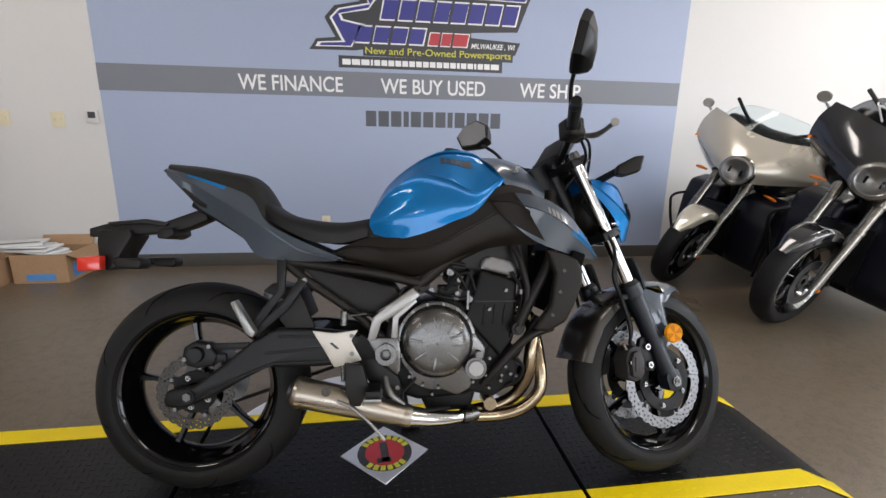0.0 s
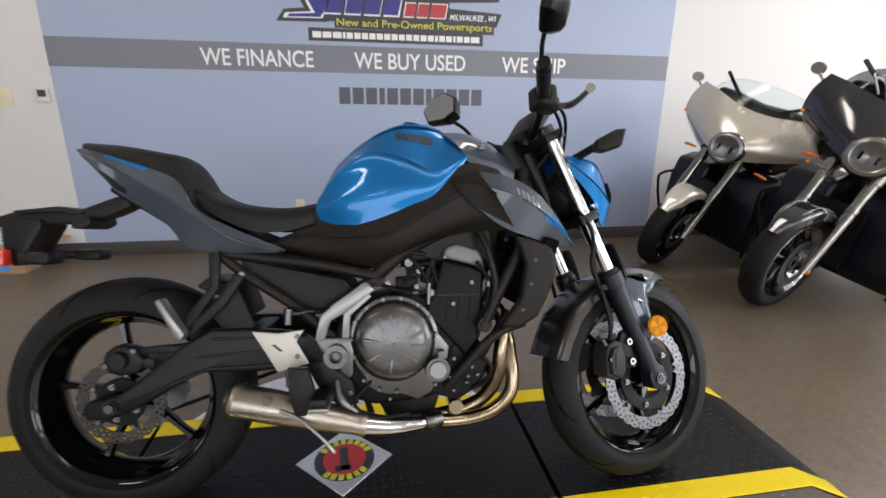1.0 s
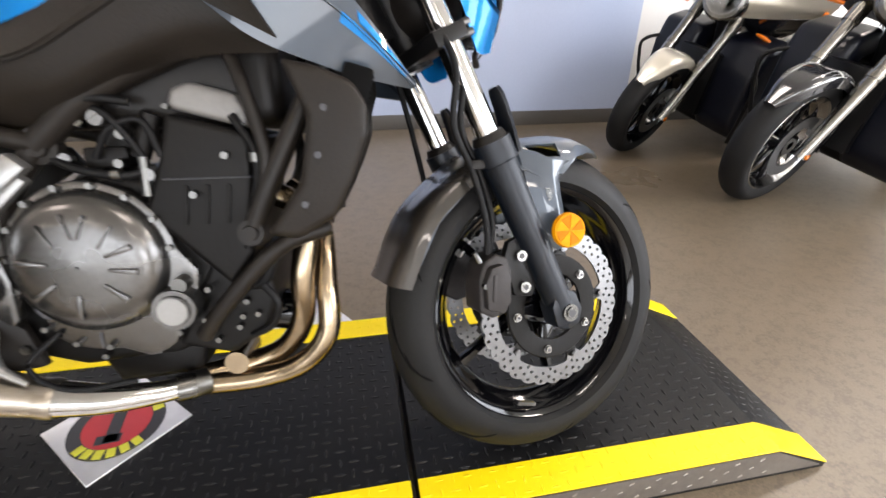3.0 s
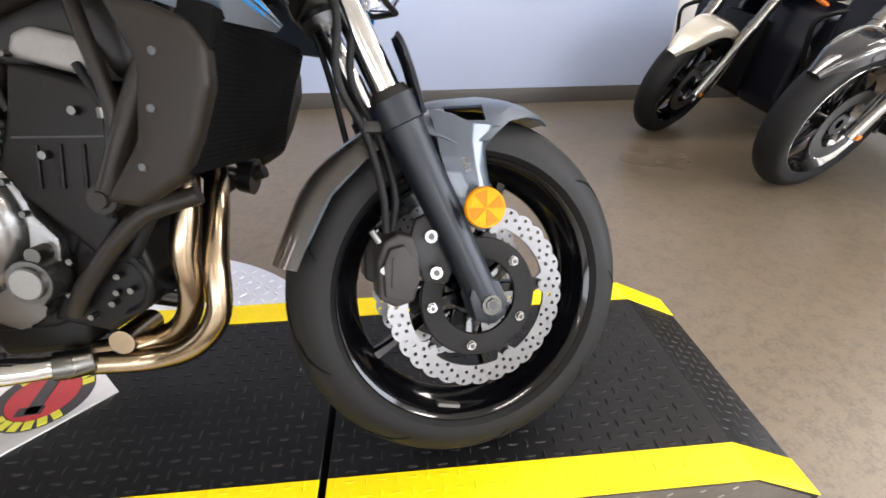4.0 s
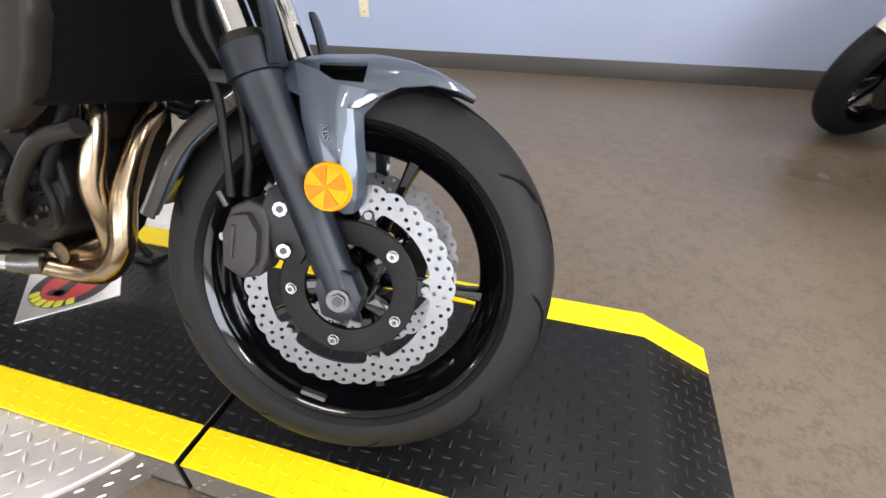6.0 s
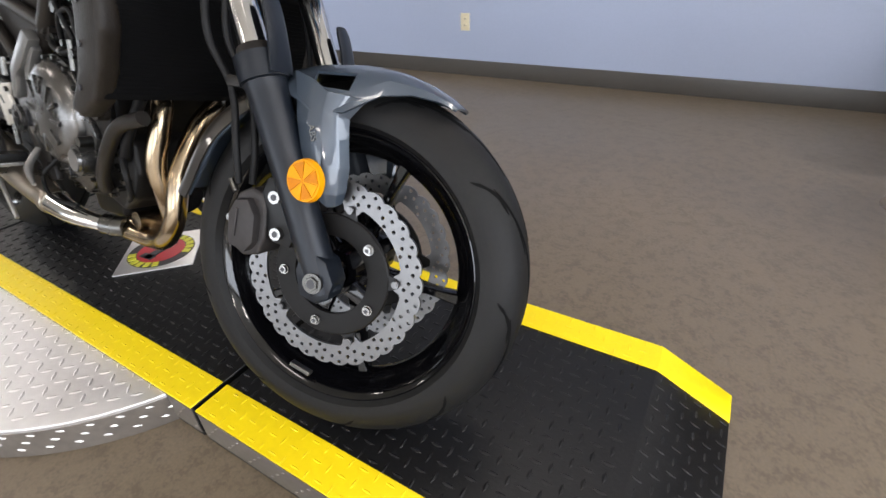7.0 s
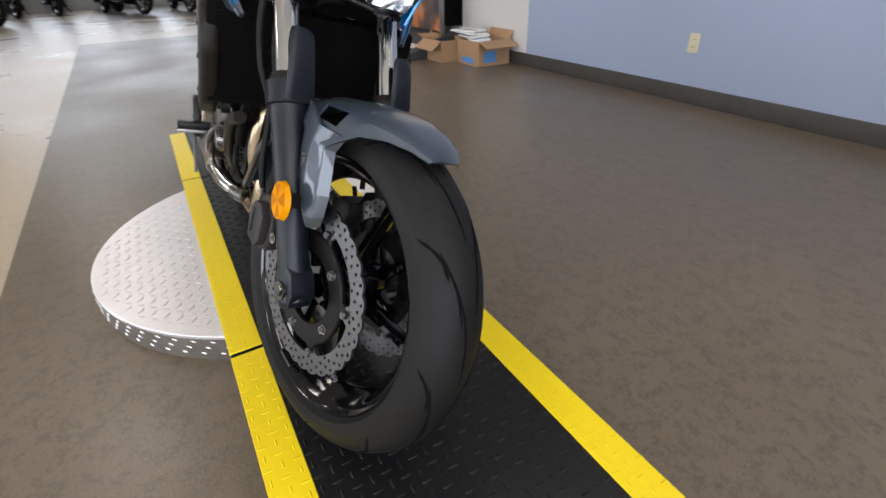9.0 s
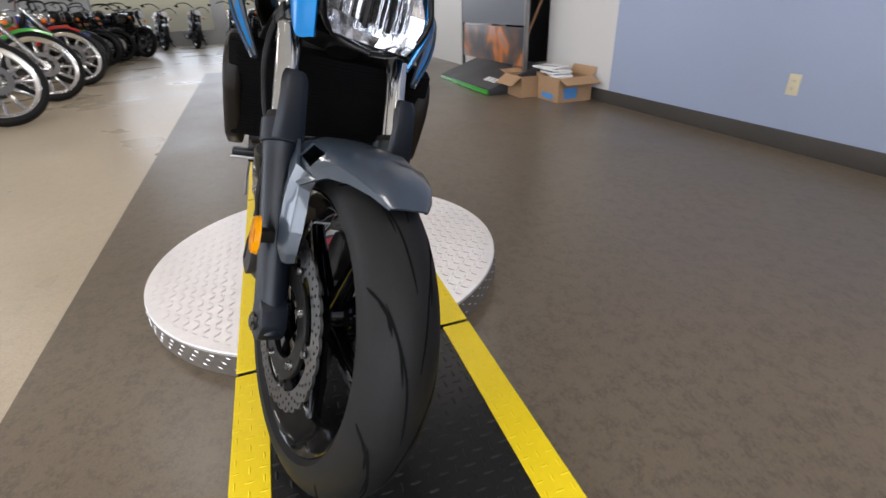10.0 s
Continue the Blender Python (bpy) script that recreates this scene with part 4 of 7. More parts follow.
part("hose_clip", box(0.530, 0.555, -0.116, -0.085, 0.552, 0.568, 0.004), PLASTIC, bike, "", 40, STEER)
# other side hose
part("brake_hose", tube([(0.44, 0.07, 0.86), (0.50, 0.11, 0.70), (0.53, 0.108, 0.56), (0.555, 0.105, 0.42)], 0.0055, 10, 8), CABLE, bike, "black brake hose", 60, STEER)

# ---- headlight cowl, steered ----
cowl_rows = [[(0.475, 0, 0.955), (0.475, 0.05, 0.95), (0.449, 0.105, 0.926), (0.446, 0.120, 0.908), (0.446, 0.112, 0.893)],
             [(0.535, 0, 0.95), (0.53, 0.05, 0.942), (0.505, 0.112, 0.919), (0.490, 0.132, 0.872), (0.486, 0.118, 0.846)],
             [(0.585, 0, 0.925), (0.58, 0.045, 0.917), (0.548, 0.108, 0.906), (0.540, 0.132, 0.832), (0.524, 0.116, 0.80)],
             [(0.612, 0, 0.902), (0.608, 0.042, 0.897), (0.582, 0.092, 0.878), (0.572, 0.120, 0.805), (0.552, 0.103, 0.737)],
             [(0.622, 0, 0.888), (0.620, 0.040, 0.882), (0.602, 0.078, 0.862), (0.598, 0.096, 0.80), (0.584, 0.084, 0.740)]]
cowl_rows = [[r[0], r[1], r[2], r[2], r[3], r[3], r[4]] for r in cowl_rows]
cowl = part("headlight_cowl", sheet(cowl_rows, 6, 5, True, 0.004), BLUE, bike, "glossy blue headlight cowl", 14, STEER)
lens_rows = [[(0.618, 0, 0.886), (0.616, 0.040, 0.880), (0.606, 0.074, 0.858)], [(0.636, 0, 0.84), (0.634, 0.045, 0.836), (0.604, 0.088, 0.818)], [(0.630, 0, 0.785), (0.626, 0.042, 0.785), (0.592, 0.078, 0.778)], [(0.606, 0, 0.748), (0.602, 0.022, 0.750), (0.576, 0.046, 0.756)]]
bowl = bmesh.new()
grid = []
for i in range(9):
    z = 0.755 + 0.128 * i / 8
    wide = 0.048 + 0.038 * math.sin(math.pi * min(1.0, 0.15 + i / 8.5))
    grid.append([bowl.verts.new((0.600 - 0.045 * (1 - (j / 5 - 1) ** 2) + random.uniform(-0.006, 0.006), (j / 5 - 1) * wide, z)) for j in range(11)])
for g0, g1 in zip(grid, grid[1:]):
    for j in range(10):
        bowl.faces.new((g0[j], g0[j + 1], g1[j + 1], g1[j]))
hl = part("headlight", bowl, LIVER, bike, "clear faceted headlight", 4, STEER)
part("lens", sheet(lens_rows, 6, 5, True, 0.003), CLEAR, hl, "clear headlight lens", 45, STEER).visible_shadow = False
for k in range(9):
    y = -0.056 + 0.014 * k
    part("rib", box(0.586, 0.607 - abs(y) * 0.3, y - 0.0022, y + 0.0022, 0.772 + abs(y) * 0.3, 0.845 + 0.012 * (k % 2), 0.001, 1), LIVER if k % 3 else SATIN_BLACK, hl, "", 30, STEER)
for s in (-1, 1):
    bm = tube([(0.608, 0.0, 0.742), (0.580, 0.048, 0.750), (0.594, 0.082, 0.776), (0.606, 0.092, 0.818), (0.608, 0.078, 0.862)], 0.005, 8, 5)
    part("lens_rim", bm if s > 0 else flip(bm), SATIN_BLACK, hl, "", 60, STEER)
part("headlight_shell", ball((0.505, 0, 0.835), 0.07, 0.085, 0.08), PLASTIC, hl, "", 60, STEER)
part("instrument_panel", box(-0.018, 0.018, -0.075, 0.075, -0.05, 0.05, 0.014, 3), PLASTIC, bike, "black instrument panel", 40, STEER @ Matrix.Translation((0.40, 0, 1.04)) @ pose(0, 0, 0, 0, 35, 0))
part("instrument_hood", box(0.40, 0.47, -0.07, 0.07, 0.945, 1.01, 0.015, 3), PLASTIC, bike, "", 40, STEER)

# ---- handlebar, steered ----
bar_pts = [(0.37, 0, 0.985), (0.37, 0.06, 0.99), (0.352, 0.13, 1.015), (0.305, 0.22, 1.03), (0.235, 0.33, 1.022), (0.198, 0.385, 1.015)]
bar = part("handlebar", both(lambda: tube(bar_pts, 0.011, 12, 8)), SATIN_BLACK, bike, "black tubular handlebar", 60, STEER)
for s in (-1, 1):
    a, b = Vector((0.292, s * 0.245, 1.029)), Vector((0.198, s * 0.385, 1.015))
    d = (b - a).normalized()
    part("grip", tube([a, a + d * 0.004, a + d * 0.01, b - d * 0.012, b], 0.017, 14, 4, [0.022, 0.022, 0.0165, 0.0165, 0.0165]), PLASTIC, bar, "ribbed black rubber grip", 50, STEER)
    part("bar_end", rod(b, b + d * 0.03, 0.015, 0.013), SATIN_BLACK, bar, "", 40, STEER)
    part("switch_housing", box(0.278, 0.328, s * 0.225 - 0.03, s * 0.225 + 0.03, 1.0, 1.055, 0.01, 3), PLASTIC, bar, "", 40, STEER)
    part("lever_perch", box(0.315, 0.365, s * 0.19 - 0.022, s * 0.19 + 0.022, 1.01, 1.045, 0.008, 3), PLASTIC, bar, "", 40, STEER)
    part("lever", tube([(0.36, s * 0.205, 1.022), (0.375, s * 0.235, 1.015), (0.35, s * 0.30, 1.0), (0.325, s * 0.365, 0.992), (0.319, s * 0.378, 0.99)], 0.006, 10, 6, [0.008, 0.009, 0.007, 0.006, 0.011]), SILVER, bar, "silver hand lever", 60, STEER)
    # mirrors
    stem = part("mirror_stem", tube([(0.325, s * 0.20, 1.035), (0.318, s * 0.212, 1.075), (0.300, s * 0.235, 1.112), (0.283, s * 0.265, 1.140), (0.276, s * 0.290, 1.160)], 0.006, 10, 8), SATIN_BLACK, bar, "", 60, STEER)
    head = [(1.12 * x, 1.12 * z) for x, z in ((-0.070, -0.026), (-0.03, -0.052), (0.040, -0.050), (0.085, 0.0), (0.066, 0.046), (0.010, 0.060), (-0.048, 0.030))]
    mm = STEER @ Matrix.Translation((0.262, s * 0.325, 1.212)) @ pose(0, 0, 0, -20, 8 * s, -90 + s * (31 if s < 0 else 24)) @ Matrix.Diagonal((-s, 1, 1, 1))
    bm = bmesh.new()
    loops = [[bm.verts.new((x * f + ox, y, z * f + oz)) for x, z in head] for y, f, ox, oz in ((-0.002, 0.97, 0, 0), (0.004, 1.02, 0, 0), (0.022, 0.96, 0, -0.001), (0.042, 0.68, -0.012, -0.006), (0.052, 0.32, -0.022, -0.012))]
    for q0, q1 in zip(loops, loops[1:]):
        for i in range(7):
            bm.faces.new((q0[i], q0[(i + 1) % 7], q1[(i + 1) % 7], q1[i]))
    bm.faces.new(loops[0][::-1]), bm.faces.new(loops[-1])
    mr = part("mirror", bm, SATIN_BLACK, bar, "black angular rear-view mirror", 30, mm)
    part("mirror_glass", prism([(x * 0.9, z * 0.88) for x, z in head], -0.0045, -0.0015), MIRROR, mr, "mirror glass", 45, mm)
    # front signals
    sg = part("turn_signal", prism([(-0.04, -0.012), (-0.02, -0.024), (0.03, -0.026), (0.058, 0.012), (0.03, 0.02), (-0.03, 0.012)], -0.018, 0.018, 0.008, 3), PLASTIC, bike, "smoked black turn signal", 45, STEER @ Matrix.Translation((0.515, s * 0.195, 0.945)) @ pose(0, 0, 0, 0, 0, s * 25) @ Matrix.Rotation(radians(-18), 4, "Y"))
    part("signal_stalk", rod((0.49, s * 0.09, 0.925), (0.505, s * 0.185, 0.943), 0.012, 0.010), PLASTIC, sg, "", 40, STEER)
res = part("brake_reservoir", rod((0.362, -0.165, 1.035), (0.362, -0.165, 1.083), 0.021, 0.022, 20), PLASTIC, bar, "black brake fluid reservoir", 40, STEER)
part("bar_clamp", box(0.345, 0.40, -0.06, 0.06, 0.965, 1.01, 0.008, 2), SATIN_BLACK, bar, "", 40, STEER)
for s, p in ((-1, [(0.36, -0.18, 1.05), (0.43, -0.14, 1.02), (0.46, -0.08, 0.94), (0.44, -0.07, 0.86)]), (1, [(0.36, 0.18, 1.05), (0.43, 0.14, 1.0), (0.45, 0.09, 0.93), (0.38, 0.05, 0.86)]), (1, [(0.34, 0.2, 1.04), (0.41, 0.12, 1.0), (0.40, 0.06, 0.92)]), (-1, [(0.34, -0.2, 1.04), (0.42, -0.13, 0.98), (0.38, -0.07, 0.9)])):
    part("control_cable", tube(p, 0.0045, 8, 8), CABLE, bike, "", 60, STEER)

# ---- tank and body panels ----
tank_rows = [[(-0.192, 0, 0.842), (-0.196, 0.05, 0.838), (-0.20, 0.085, 0.824), (-0.201, 0.092, 0.815), (-0.202, 0.10, 0.795), (-0.19, 0.102, 0.768)],
             [(-0.15, 0, 0.925), (-0.146, 0.062, 0.918), (-0.142, 0.104, 0.893), (-0.138, 0.110, 0.872), (-0.136, 0.130, 0.815), (-0.13, 0.122, 0.753)],
             [(-0.066, 0, 0.995), (-0.062, 0.076, 0.984), (-0.060, 0.138, 0.940), (-0.058, 0.133, 0.915), (-0.055, 0.150, 0.835), (-0.06, 0.143, 0.764)],
             [(0.015, 0, 1.03), (0.018, 0.082, 1.016), (0.028, 0.163, 0.925), (0.031, 0.154, 0.902), (0.036, 0.163, 0.845), (0.035, 0.156, 0.798)],
             [(0.08, 0, 1.03), (0.085, 0.082, 1.015), (0.108, 0.176, 0.893), (0.110, 0.170, 0.876), (0.110, 0.171, 0.852), (0.108, 0.165, 0.828)],
             [(0.125, 0, 1.018), (0.13, 0.072, 1.008), (0.182, 0.1645, 0.932), (0.185, 0.1655, 0.927), (0.187, 0.166, 0.924), (0.189, 0.166, 0.920)]]
tank_rows = [[r[0], r[1], r[1], r[2], r[2], r[3], r[4], r[5]] for r in tank_rows]
tank = part("fuel_tank", sheet(tank_rows, 7, 6, True), BLUE, bike, "glossy metallic blue fuel tank", 18)
part("filler_cap", rod((0.07, 0, 1.016), (0.075, 0, 1.0325), 0.05, 0.046, 32), SATIN_BLACK, tank, "", 40)
for s in (-1, 1):
    u = 0.57
    for k, w in enumerate((0.042, 0.034, 0.042, 0.034, 0.030, 0.034, 0.036, 0.014)):
        bm = patch(tank_rows, u, u + w * 0.8, 0.328 - (0.008 if k == 0 else 0), 0.350, 0.0008, 0.001, 2, 2)
        part("name_bar", bm if s > 0 else flip(bm), SIGN_BLACK, tank, "black lettering bar", 30)
        u += w
cover_rows = [[(0.122, 0, 1.012), (0.127, 0.071, 1.002), (0.147, 0.124, 0.979), (0.172, 0.159, 0.945), (0.185, 0.163, 0.916)],
              [(0.19, 0, 1.012), (0.195, 0.07, 1.002), (0.208, 0.118, 0.974), (0.222, 0.15, 0.93), (0.215, 0.158, 0.895)],
              [(0.255, 0, 0.99), (0.258, 0.06, 0.982), (0.265, 0.102, 0.955), (0.275, 0.13, 0.915), (0.265, 0.145, 0.880)],
              [(0.315, 0, 0.945), (0.318, 0.05, 0.938), (0.32, 0.085, 0.92), (0.325, 0.11, 0.89), (0.315, 0.125, 0.865)]]
cover = part("tank_cover", sheet(cover_rows, 6, 5, True, 0.004), GREY_PAINT, bike, "graphite cover ahead of the tank", 50)
for s in (-1, 1):
    part("cover_mark", prism([(0.215, 0.948), (0.24, 0.948), (0.228, 0.957), (0.246, 0.966), (0.222, 0.966), (0.234, 0.957)], min(s * 0.132, s * 0.1445), max(s * 0.132, s * 0.1445), 0.001, 1), SILVER, cover, "", 30)


SIDE = [[(-0.300, 0.112, 0.722), (-0.302, 0.116, 0.716), (-0.300, 0.112, 0.706), (-0.298, 0.10, 0.698)],
        [(-0.205, 0.114, 0.756), (-0.21, 0.130, 0.728), (-0.205, 0.122, 0.690), (-0.20, 0.10, 0.672)],
        [(-0.11, 0.128, 0.757), (-0.13, 0.144, 0.72), (-0.10, 0.134, 0.68), (-0.06, 0.11, 0.645)],
        [(-0.03, 0.146, 0.775), (-0.02, 0.16, 0.73), (0.0, 0.15, 0.69), (0.01, 0.12, 0.664)],
        [(0.07, 0.158, 0.832), (0.08, 0.170, 0.78), (0.09, 0.16, 0.73), (0.10, 0.13, 0.712)],
        [(0.18, 0.168, 0.905), (0.20, 0.178, 0.84), (0.20, 0.168, 0.77), (0.20, 0.14, 0.732)],
        [(0.27, 0.150, 0.895), (0.31, 0.165, 0.83), (0.31, 0.158, 0.77), (0.29, 0.145, 0.735)]]
SIDE = [[r[0], r[1], r[1], r[2], r[3]] for r in SIDE]


def side_cover():
    return sheet(SIDE, 6, 6, False, 0.006)


SHROUD = [[(0.14, 0.170, 0.870), (0.15, 0.182, 0.858), (0.165, 0.178, 0.838)],
          [(0.206, 0.188, 0.884), (0.215, 0.196, 0.850), (0.205, 0.184, 0.796)],
          [(0.285, 0.195, 0.870), (0.295, 0.207, 0.825), (0.270, 0.190, 0.746)],
          [(0.357, 0.189, 0.833), (0.365, 0.200, 0.785), (0.345, 0.184, 0.716)],
          [(0.417, 0.172, 0.772), (0.420, 0.182, 0.742), (0.402, 0.170, 0.699)],
          [(0.478, 0.142, 0.694), (0.476, 0.148, 0.690), (0.470, 0.145, 0.686)]]
SHROUD = [[r[0], r[1], r[1], r[2]] for r in SHROUD]


def shroud():
    return sheet(SHROUD[1:], 6, 6, False, 0.005)


REAR_SHROUD = [[(x, y + 0.003, z) for x, y, z in r] for r in SHROUD[:3]]
REAR_SHROUD[2] = [(x + d, y + 0.0, z) for (x, y, z), d in zip(REAR_SHROUD[2], (-0.075, -0.045, -0.045, 0.03))]
for s in (-1, 1):
    for nm, mk, mt, lb in (("side_cover", side_cover, COVER, "textured dark side cover under the tank"), ("tank_shroud", shroud, GREY_PAINT, "graphite tank shroud with pale stripes")):
        bm = mk()
        if s < 0:
            flip(bm)
        ob = part(nm, bm, mt, bike, lb, 20)
        if nm == "tank_shroud":
            bm = sheet(REAR_SHROUD, 5, 5, False, 0.004)
            part("shroud_rear", bm if s > 0 else flip(bm), COVER, ob, "dark textured rear of the shroud", 20)
            for k in range(4):
                bm = patch(SHROUD, 0.44 + 0.036 * k, 0.460 + 0.036 * k, 0.14, 0.46, 0.0012, 0.001, 2, 4)
                if s < 0:
                    flip(bm)
                part("stripe", bm, SILVER, ob, "pale stripe", 30)
            for u0, u1, v0, v1 in ((0.66, 0.95, 0.60, 0.74), (0.74, 0.96, 0.10, 0.22)):
                bm = patch(SHROUD, u0, u1, v0, v1, 0.0008, 0.001, 6, 2)
                if s < 0:
                    flip(bm)
                part("blue_accent", bm, BLUE, ob, "blue accent stripe", 30)

# seats and tail
rider = [[(-0.195, 0, 0.822), (-0.195, 0.05, 0.818), (-0.195, 0.085, 0.795), (-0.195, 0.092, 0.765)],
         [(-0.28, 0, 0.806), (-0.28, 0.07, 0.803), (-0.28, 0.115, 0.78), (-0.28, 0.118, 0.742)],
         [(-0.37, 0, 0.812), (-0.37, 0.08, 0.810), (-0.37, 0.128, 0.79), (-0.36, 0.128, 0.745)],
         [(-0.45, 0, 0.832), (-0.45, 0.075, 0.832), (-0.45, 0.118, 0.815), (-0.45, 0.12, 0.785)],
         [(-0.505, 0, 0.868), (-0.505, 0.06, 0.866), (-0.505, 0.098, 0.85), (-0.50, 0.10, 0.815)]]
seat = part("rider_seat", sheet(rider, 6, 5, True, 0.02), SEAT, bike, "black vinyl rider seat", 50)
pill = [[(-0.472, 0, 0.832), (-0.476, 0.052, 0.828), (-0.484, 0.090, 0.818), (-0.494, 0.100, 0.800)],
        [(-0.512, 0, 0.905), (-0.515, 0.055, 0.900), (-0.520, 0.092, 0.882), (-0.528, 0.102, 0.850)],
        [(-0.550, 0, 0.944), (-0.551, 0.054, 0.939), (-0.554, 0.090, 0.922), (-0.560, 0.099, 0.886)],
        [(-0.61, 0, 0.958), (-0.61, 0.05, 0.954), (-0.61, 0.082, 0.938), (-0.61, 0.088, 0.905)],
        [(-0.70, 0, 0.974), (-0.70, 0.04, 0.971), (-0.70, 0.066, 0.957), (-0.70, 0.07, 0.932)],
        [(-0.80, 0, 0.984), (-0.80, 0.024, 0.982), (-0.80, 0.04, 0.974), (-0.80, 0.044, 0.958)]]
part("passenger_seat", sheet(pill, 6, 5, True), SEAT, bike, "black vinyl passenger seat", 50)


TAIL = [[(-0.806, 0.040, 0.967), (-0.809, 0.046, 0.960), (-0.803, 0.042, 0.944)],
        [(-0.74, 0.066, 0.948), (-0.738, 0.077, 0.926), (-0.742, 0.070, 0.896)],
        [(-0.67, 0.084, 0.926), (-0.675, 0.097, 0.892), (-0.694, 0.086, 0.846)],
        [(-0.59, 0.097, 0.898), (-0.605, 0.114, 0.852), (-0.630, 0.096, 0.806)],
        [(-0.536, 0.106, 0.868), (-0.537, 0.123, 0.812), (-0.565, 0.104, 0.758)],
        [(-0.492, 0.116, 0.800), (-0.456, 0.132, 0.754), (-0.520, 0.112, 0.706)],
        [(-0.40, 0.124, 0.750), (-0.390, 0.134, 0.718), (-0.430, 0.118, 0.690)],
        [(-0.276, 0.126, 0.696), (-0.280, 0.128, 0.693), (-0.300, 0.122, 0.688)]]
TAIL = [[r[0], r[1], r[1], r[2]] for r in TAIL]


def tail_panel():
    return sheet(TAIL, 6, 5, False, 0.005)


for s in (-1, 1):
    bm = tail_panel()
    if s < 0:
        flip(bm)
    tp = part("tail_panel", bm, GREY_PAINT, bike, "graphite tail panel with a blue sliver", 16)
    bm = patch(TAIL, 0.16, 0.38, 0.02, 0.085, 0.0012, 0.001, 8, 2)
    part("blue_accent", bm if s > 0 else flip(bm), BLUE, tp, "blue accent", 45)
under = [[(-0.802, 0, 0.958), (-0.802, 0.036, 0.955), (-0.795, 0.038, 0.936), (-0.775, 0.0, 0.92)],
         [(-0.735, 0, 0.945), (-0.735, 0.062, 0.926), (-0.737, 0.068, 0.886), (-0.72, 0.0, 0.87)],
         [(-0.685, 0, 0.915), (-0.685, 0.078, 0.89), (-0.686, 0.084, 0.842), (-0.67, 0.0, 0.82)],
         [(-0.58, 0, 0.88), (-0.58, 0.09, 0.875), (-0.58, 0.095, 0.79), (-0.57, 0.0, 0.74)],
         [(-0.44, 0, 0.78), (-0.44, 0.10, 0.775), (-0.44, 0.10, 0.72), (-0.44, 0.0, 0.70)]]
part("undertail", sheet(under, 5, 5, True), PLASTIC, bike, "black undertail", 50)
tl = part("tail_light", both(lambda: prism([(-0.806, 0.944), (-0.794, 0.956), (-0.786, 0.945), (-0.793, 0.932)], 0.004, 0.034, 0.003)), RED_LENS, bike, "red tail light", 40)
holder = part("plate_holder", join(prism([(-0.70, 0.850), (-0.69, 0.815), (-0.74, 0.792), (-0.793, 0.776), (-0.88, 0.770), (-0.985, 0.772), (-0.99, 0.800), (-0.90, 0.812), (-0.82, 0.806)], -0.035, 0.035, 0.006), prism([(-0.995, 0.782), (-0.905, 0.785), (-0.900, 0.765), (-0.930, 0.715), (-0.950, 0.668), (-0.972, 0.662), (-0.992, 0.700), (-0.997, 0.745)], -0.050, 0.050, 0.006)), PLASTIC, bike, "black plate holder bracket", 40)
part("holder_cap", prism([(-0.975, 0.806), (-0.865, 0.816), (-0.80, 0.803), (-0.81, 0.793), (-0.88, 0.803), (-0.965, 0.796)], -0.042, 0.042, 0.003), PLASTIC, holder, "", 40)
part("plate_lamp", prism([(-1.032, 0.788), (-0.985, 0.802), (-0.975, 0.772), (-1.03, 0.762)], -0.03, 0.03, 0.006), PLASTIC, holder, "", 40)
part("rear_reflector", prism([(-1.030, 0.704), (-0.968, 0.708), (-0.966, 0.665), (-1.030, 0.663)], -0.086, -0.056, 0.006), RED_LENS, holder, "red rear reflector", 40)
for s in (-1, 1):
    sg = part("rear_signal", prism([(-0.905, 0.700), (-0.838, 0.700), (-0.832, 0.684), (-0.838, 0.668), (-0.900, 0.672)], s * 0.10 - 0.03, s * 0.10 + 0.03, 0.008, 3), PLASTIC, holder, "smoked rear turn signal", 40)
    part("signal_stalk", rod((-0.94, s * 0.05, 0.69), (-0.895, s * 0.09, 0.686), 0.012), PLASTIC, sg, "", 40)
part("bracket_knob", prism([(-0.822, 0.785), (-0.780, 0.790), (-0.776, 0.768), (-0.80, 0.755), (-0.825, 0.757)], -0.06, 0.06, 0.006), PLASTIC, holder, "", 40)

# ---- frame, subframe, engine ----
fr = part("frame", both(lambda: join(
    tube([(0.36, 0.05, 0.90), (0.33, 0.09, 0.82), (0.20, 0.105, 0.765), (0.05, 0.118, 0.700), (-0.055, 0.11, 0.62)], 0.019, 14, 6),
    tube([(0.37, 0.05, 0.86), (0.345, 0.12, 0.74), (0.322, 0.146, 0.675), (0.275, 0.150, 0.585), (0.230, 0.148, 0.492)], 0.015, 14, 6),
    tube([(0.218, 0.125, 0.745), (0.240, 0.144, 0.690), (0.260, 0.150, 0.600), (0.248, 0.150, 0.530)], 0.010, 10, 6),
    tube([(0.34, 0.13, 0.49), (0.26, 0.14, 0.46), (0.17, 0.135, 0.37), (0.13, 0.12, 0.32)], 0.013, 12, 6),
    tube([(-0.055, 0.11, 0.62), (-0.12, 0.11, 0.53), (-0.15, 0.11, 0.42), (-0.14, 0.11, 0.34)], 0.016, 12, 6),
    tube([(-0.055, 0.115, 0.622), (-0.20, 0.115, 0.655), (-0.45, 0.105, 0.69)], 0.014, 12, 6),
    tube([(-0.45, 0.105, 0.69), (-0.38, 0.108, 0.632), (-0.25, 0.11, 0.54), (-0.16, 0.11, 0.46)], 0.013, 12, 6),
    tube([(-0.45, 0.10, 0.69), (-0.60, 0.075, 0.79), (-0.72, 0.05, 0.86)], 0.012, 12, 6)))
    , FRAME, bike, "black tubular trellis frame", 60)
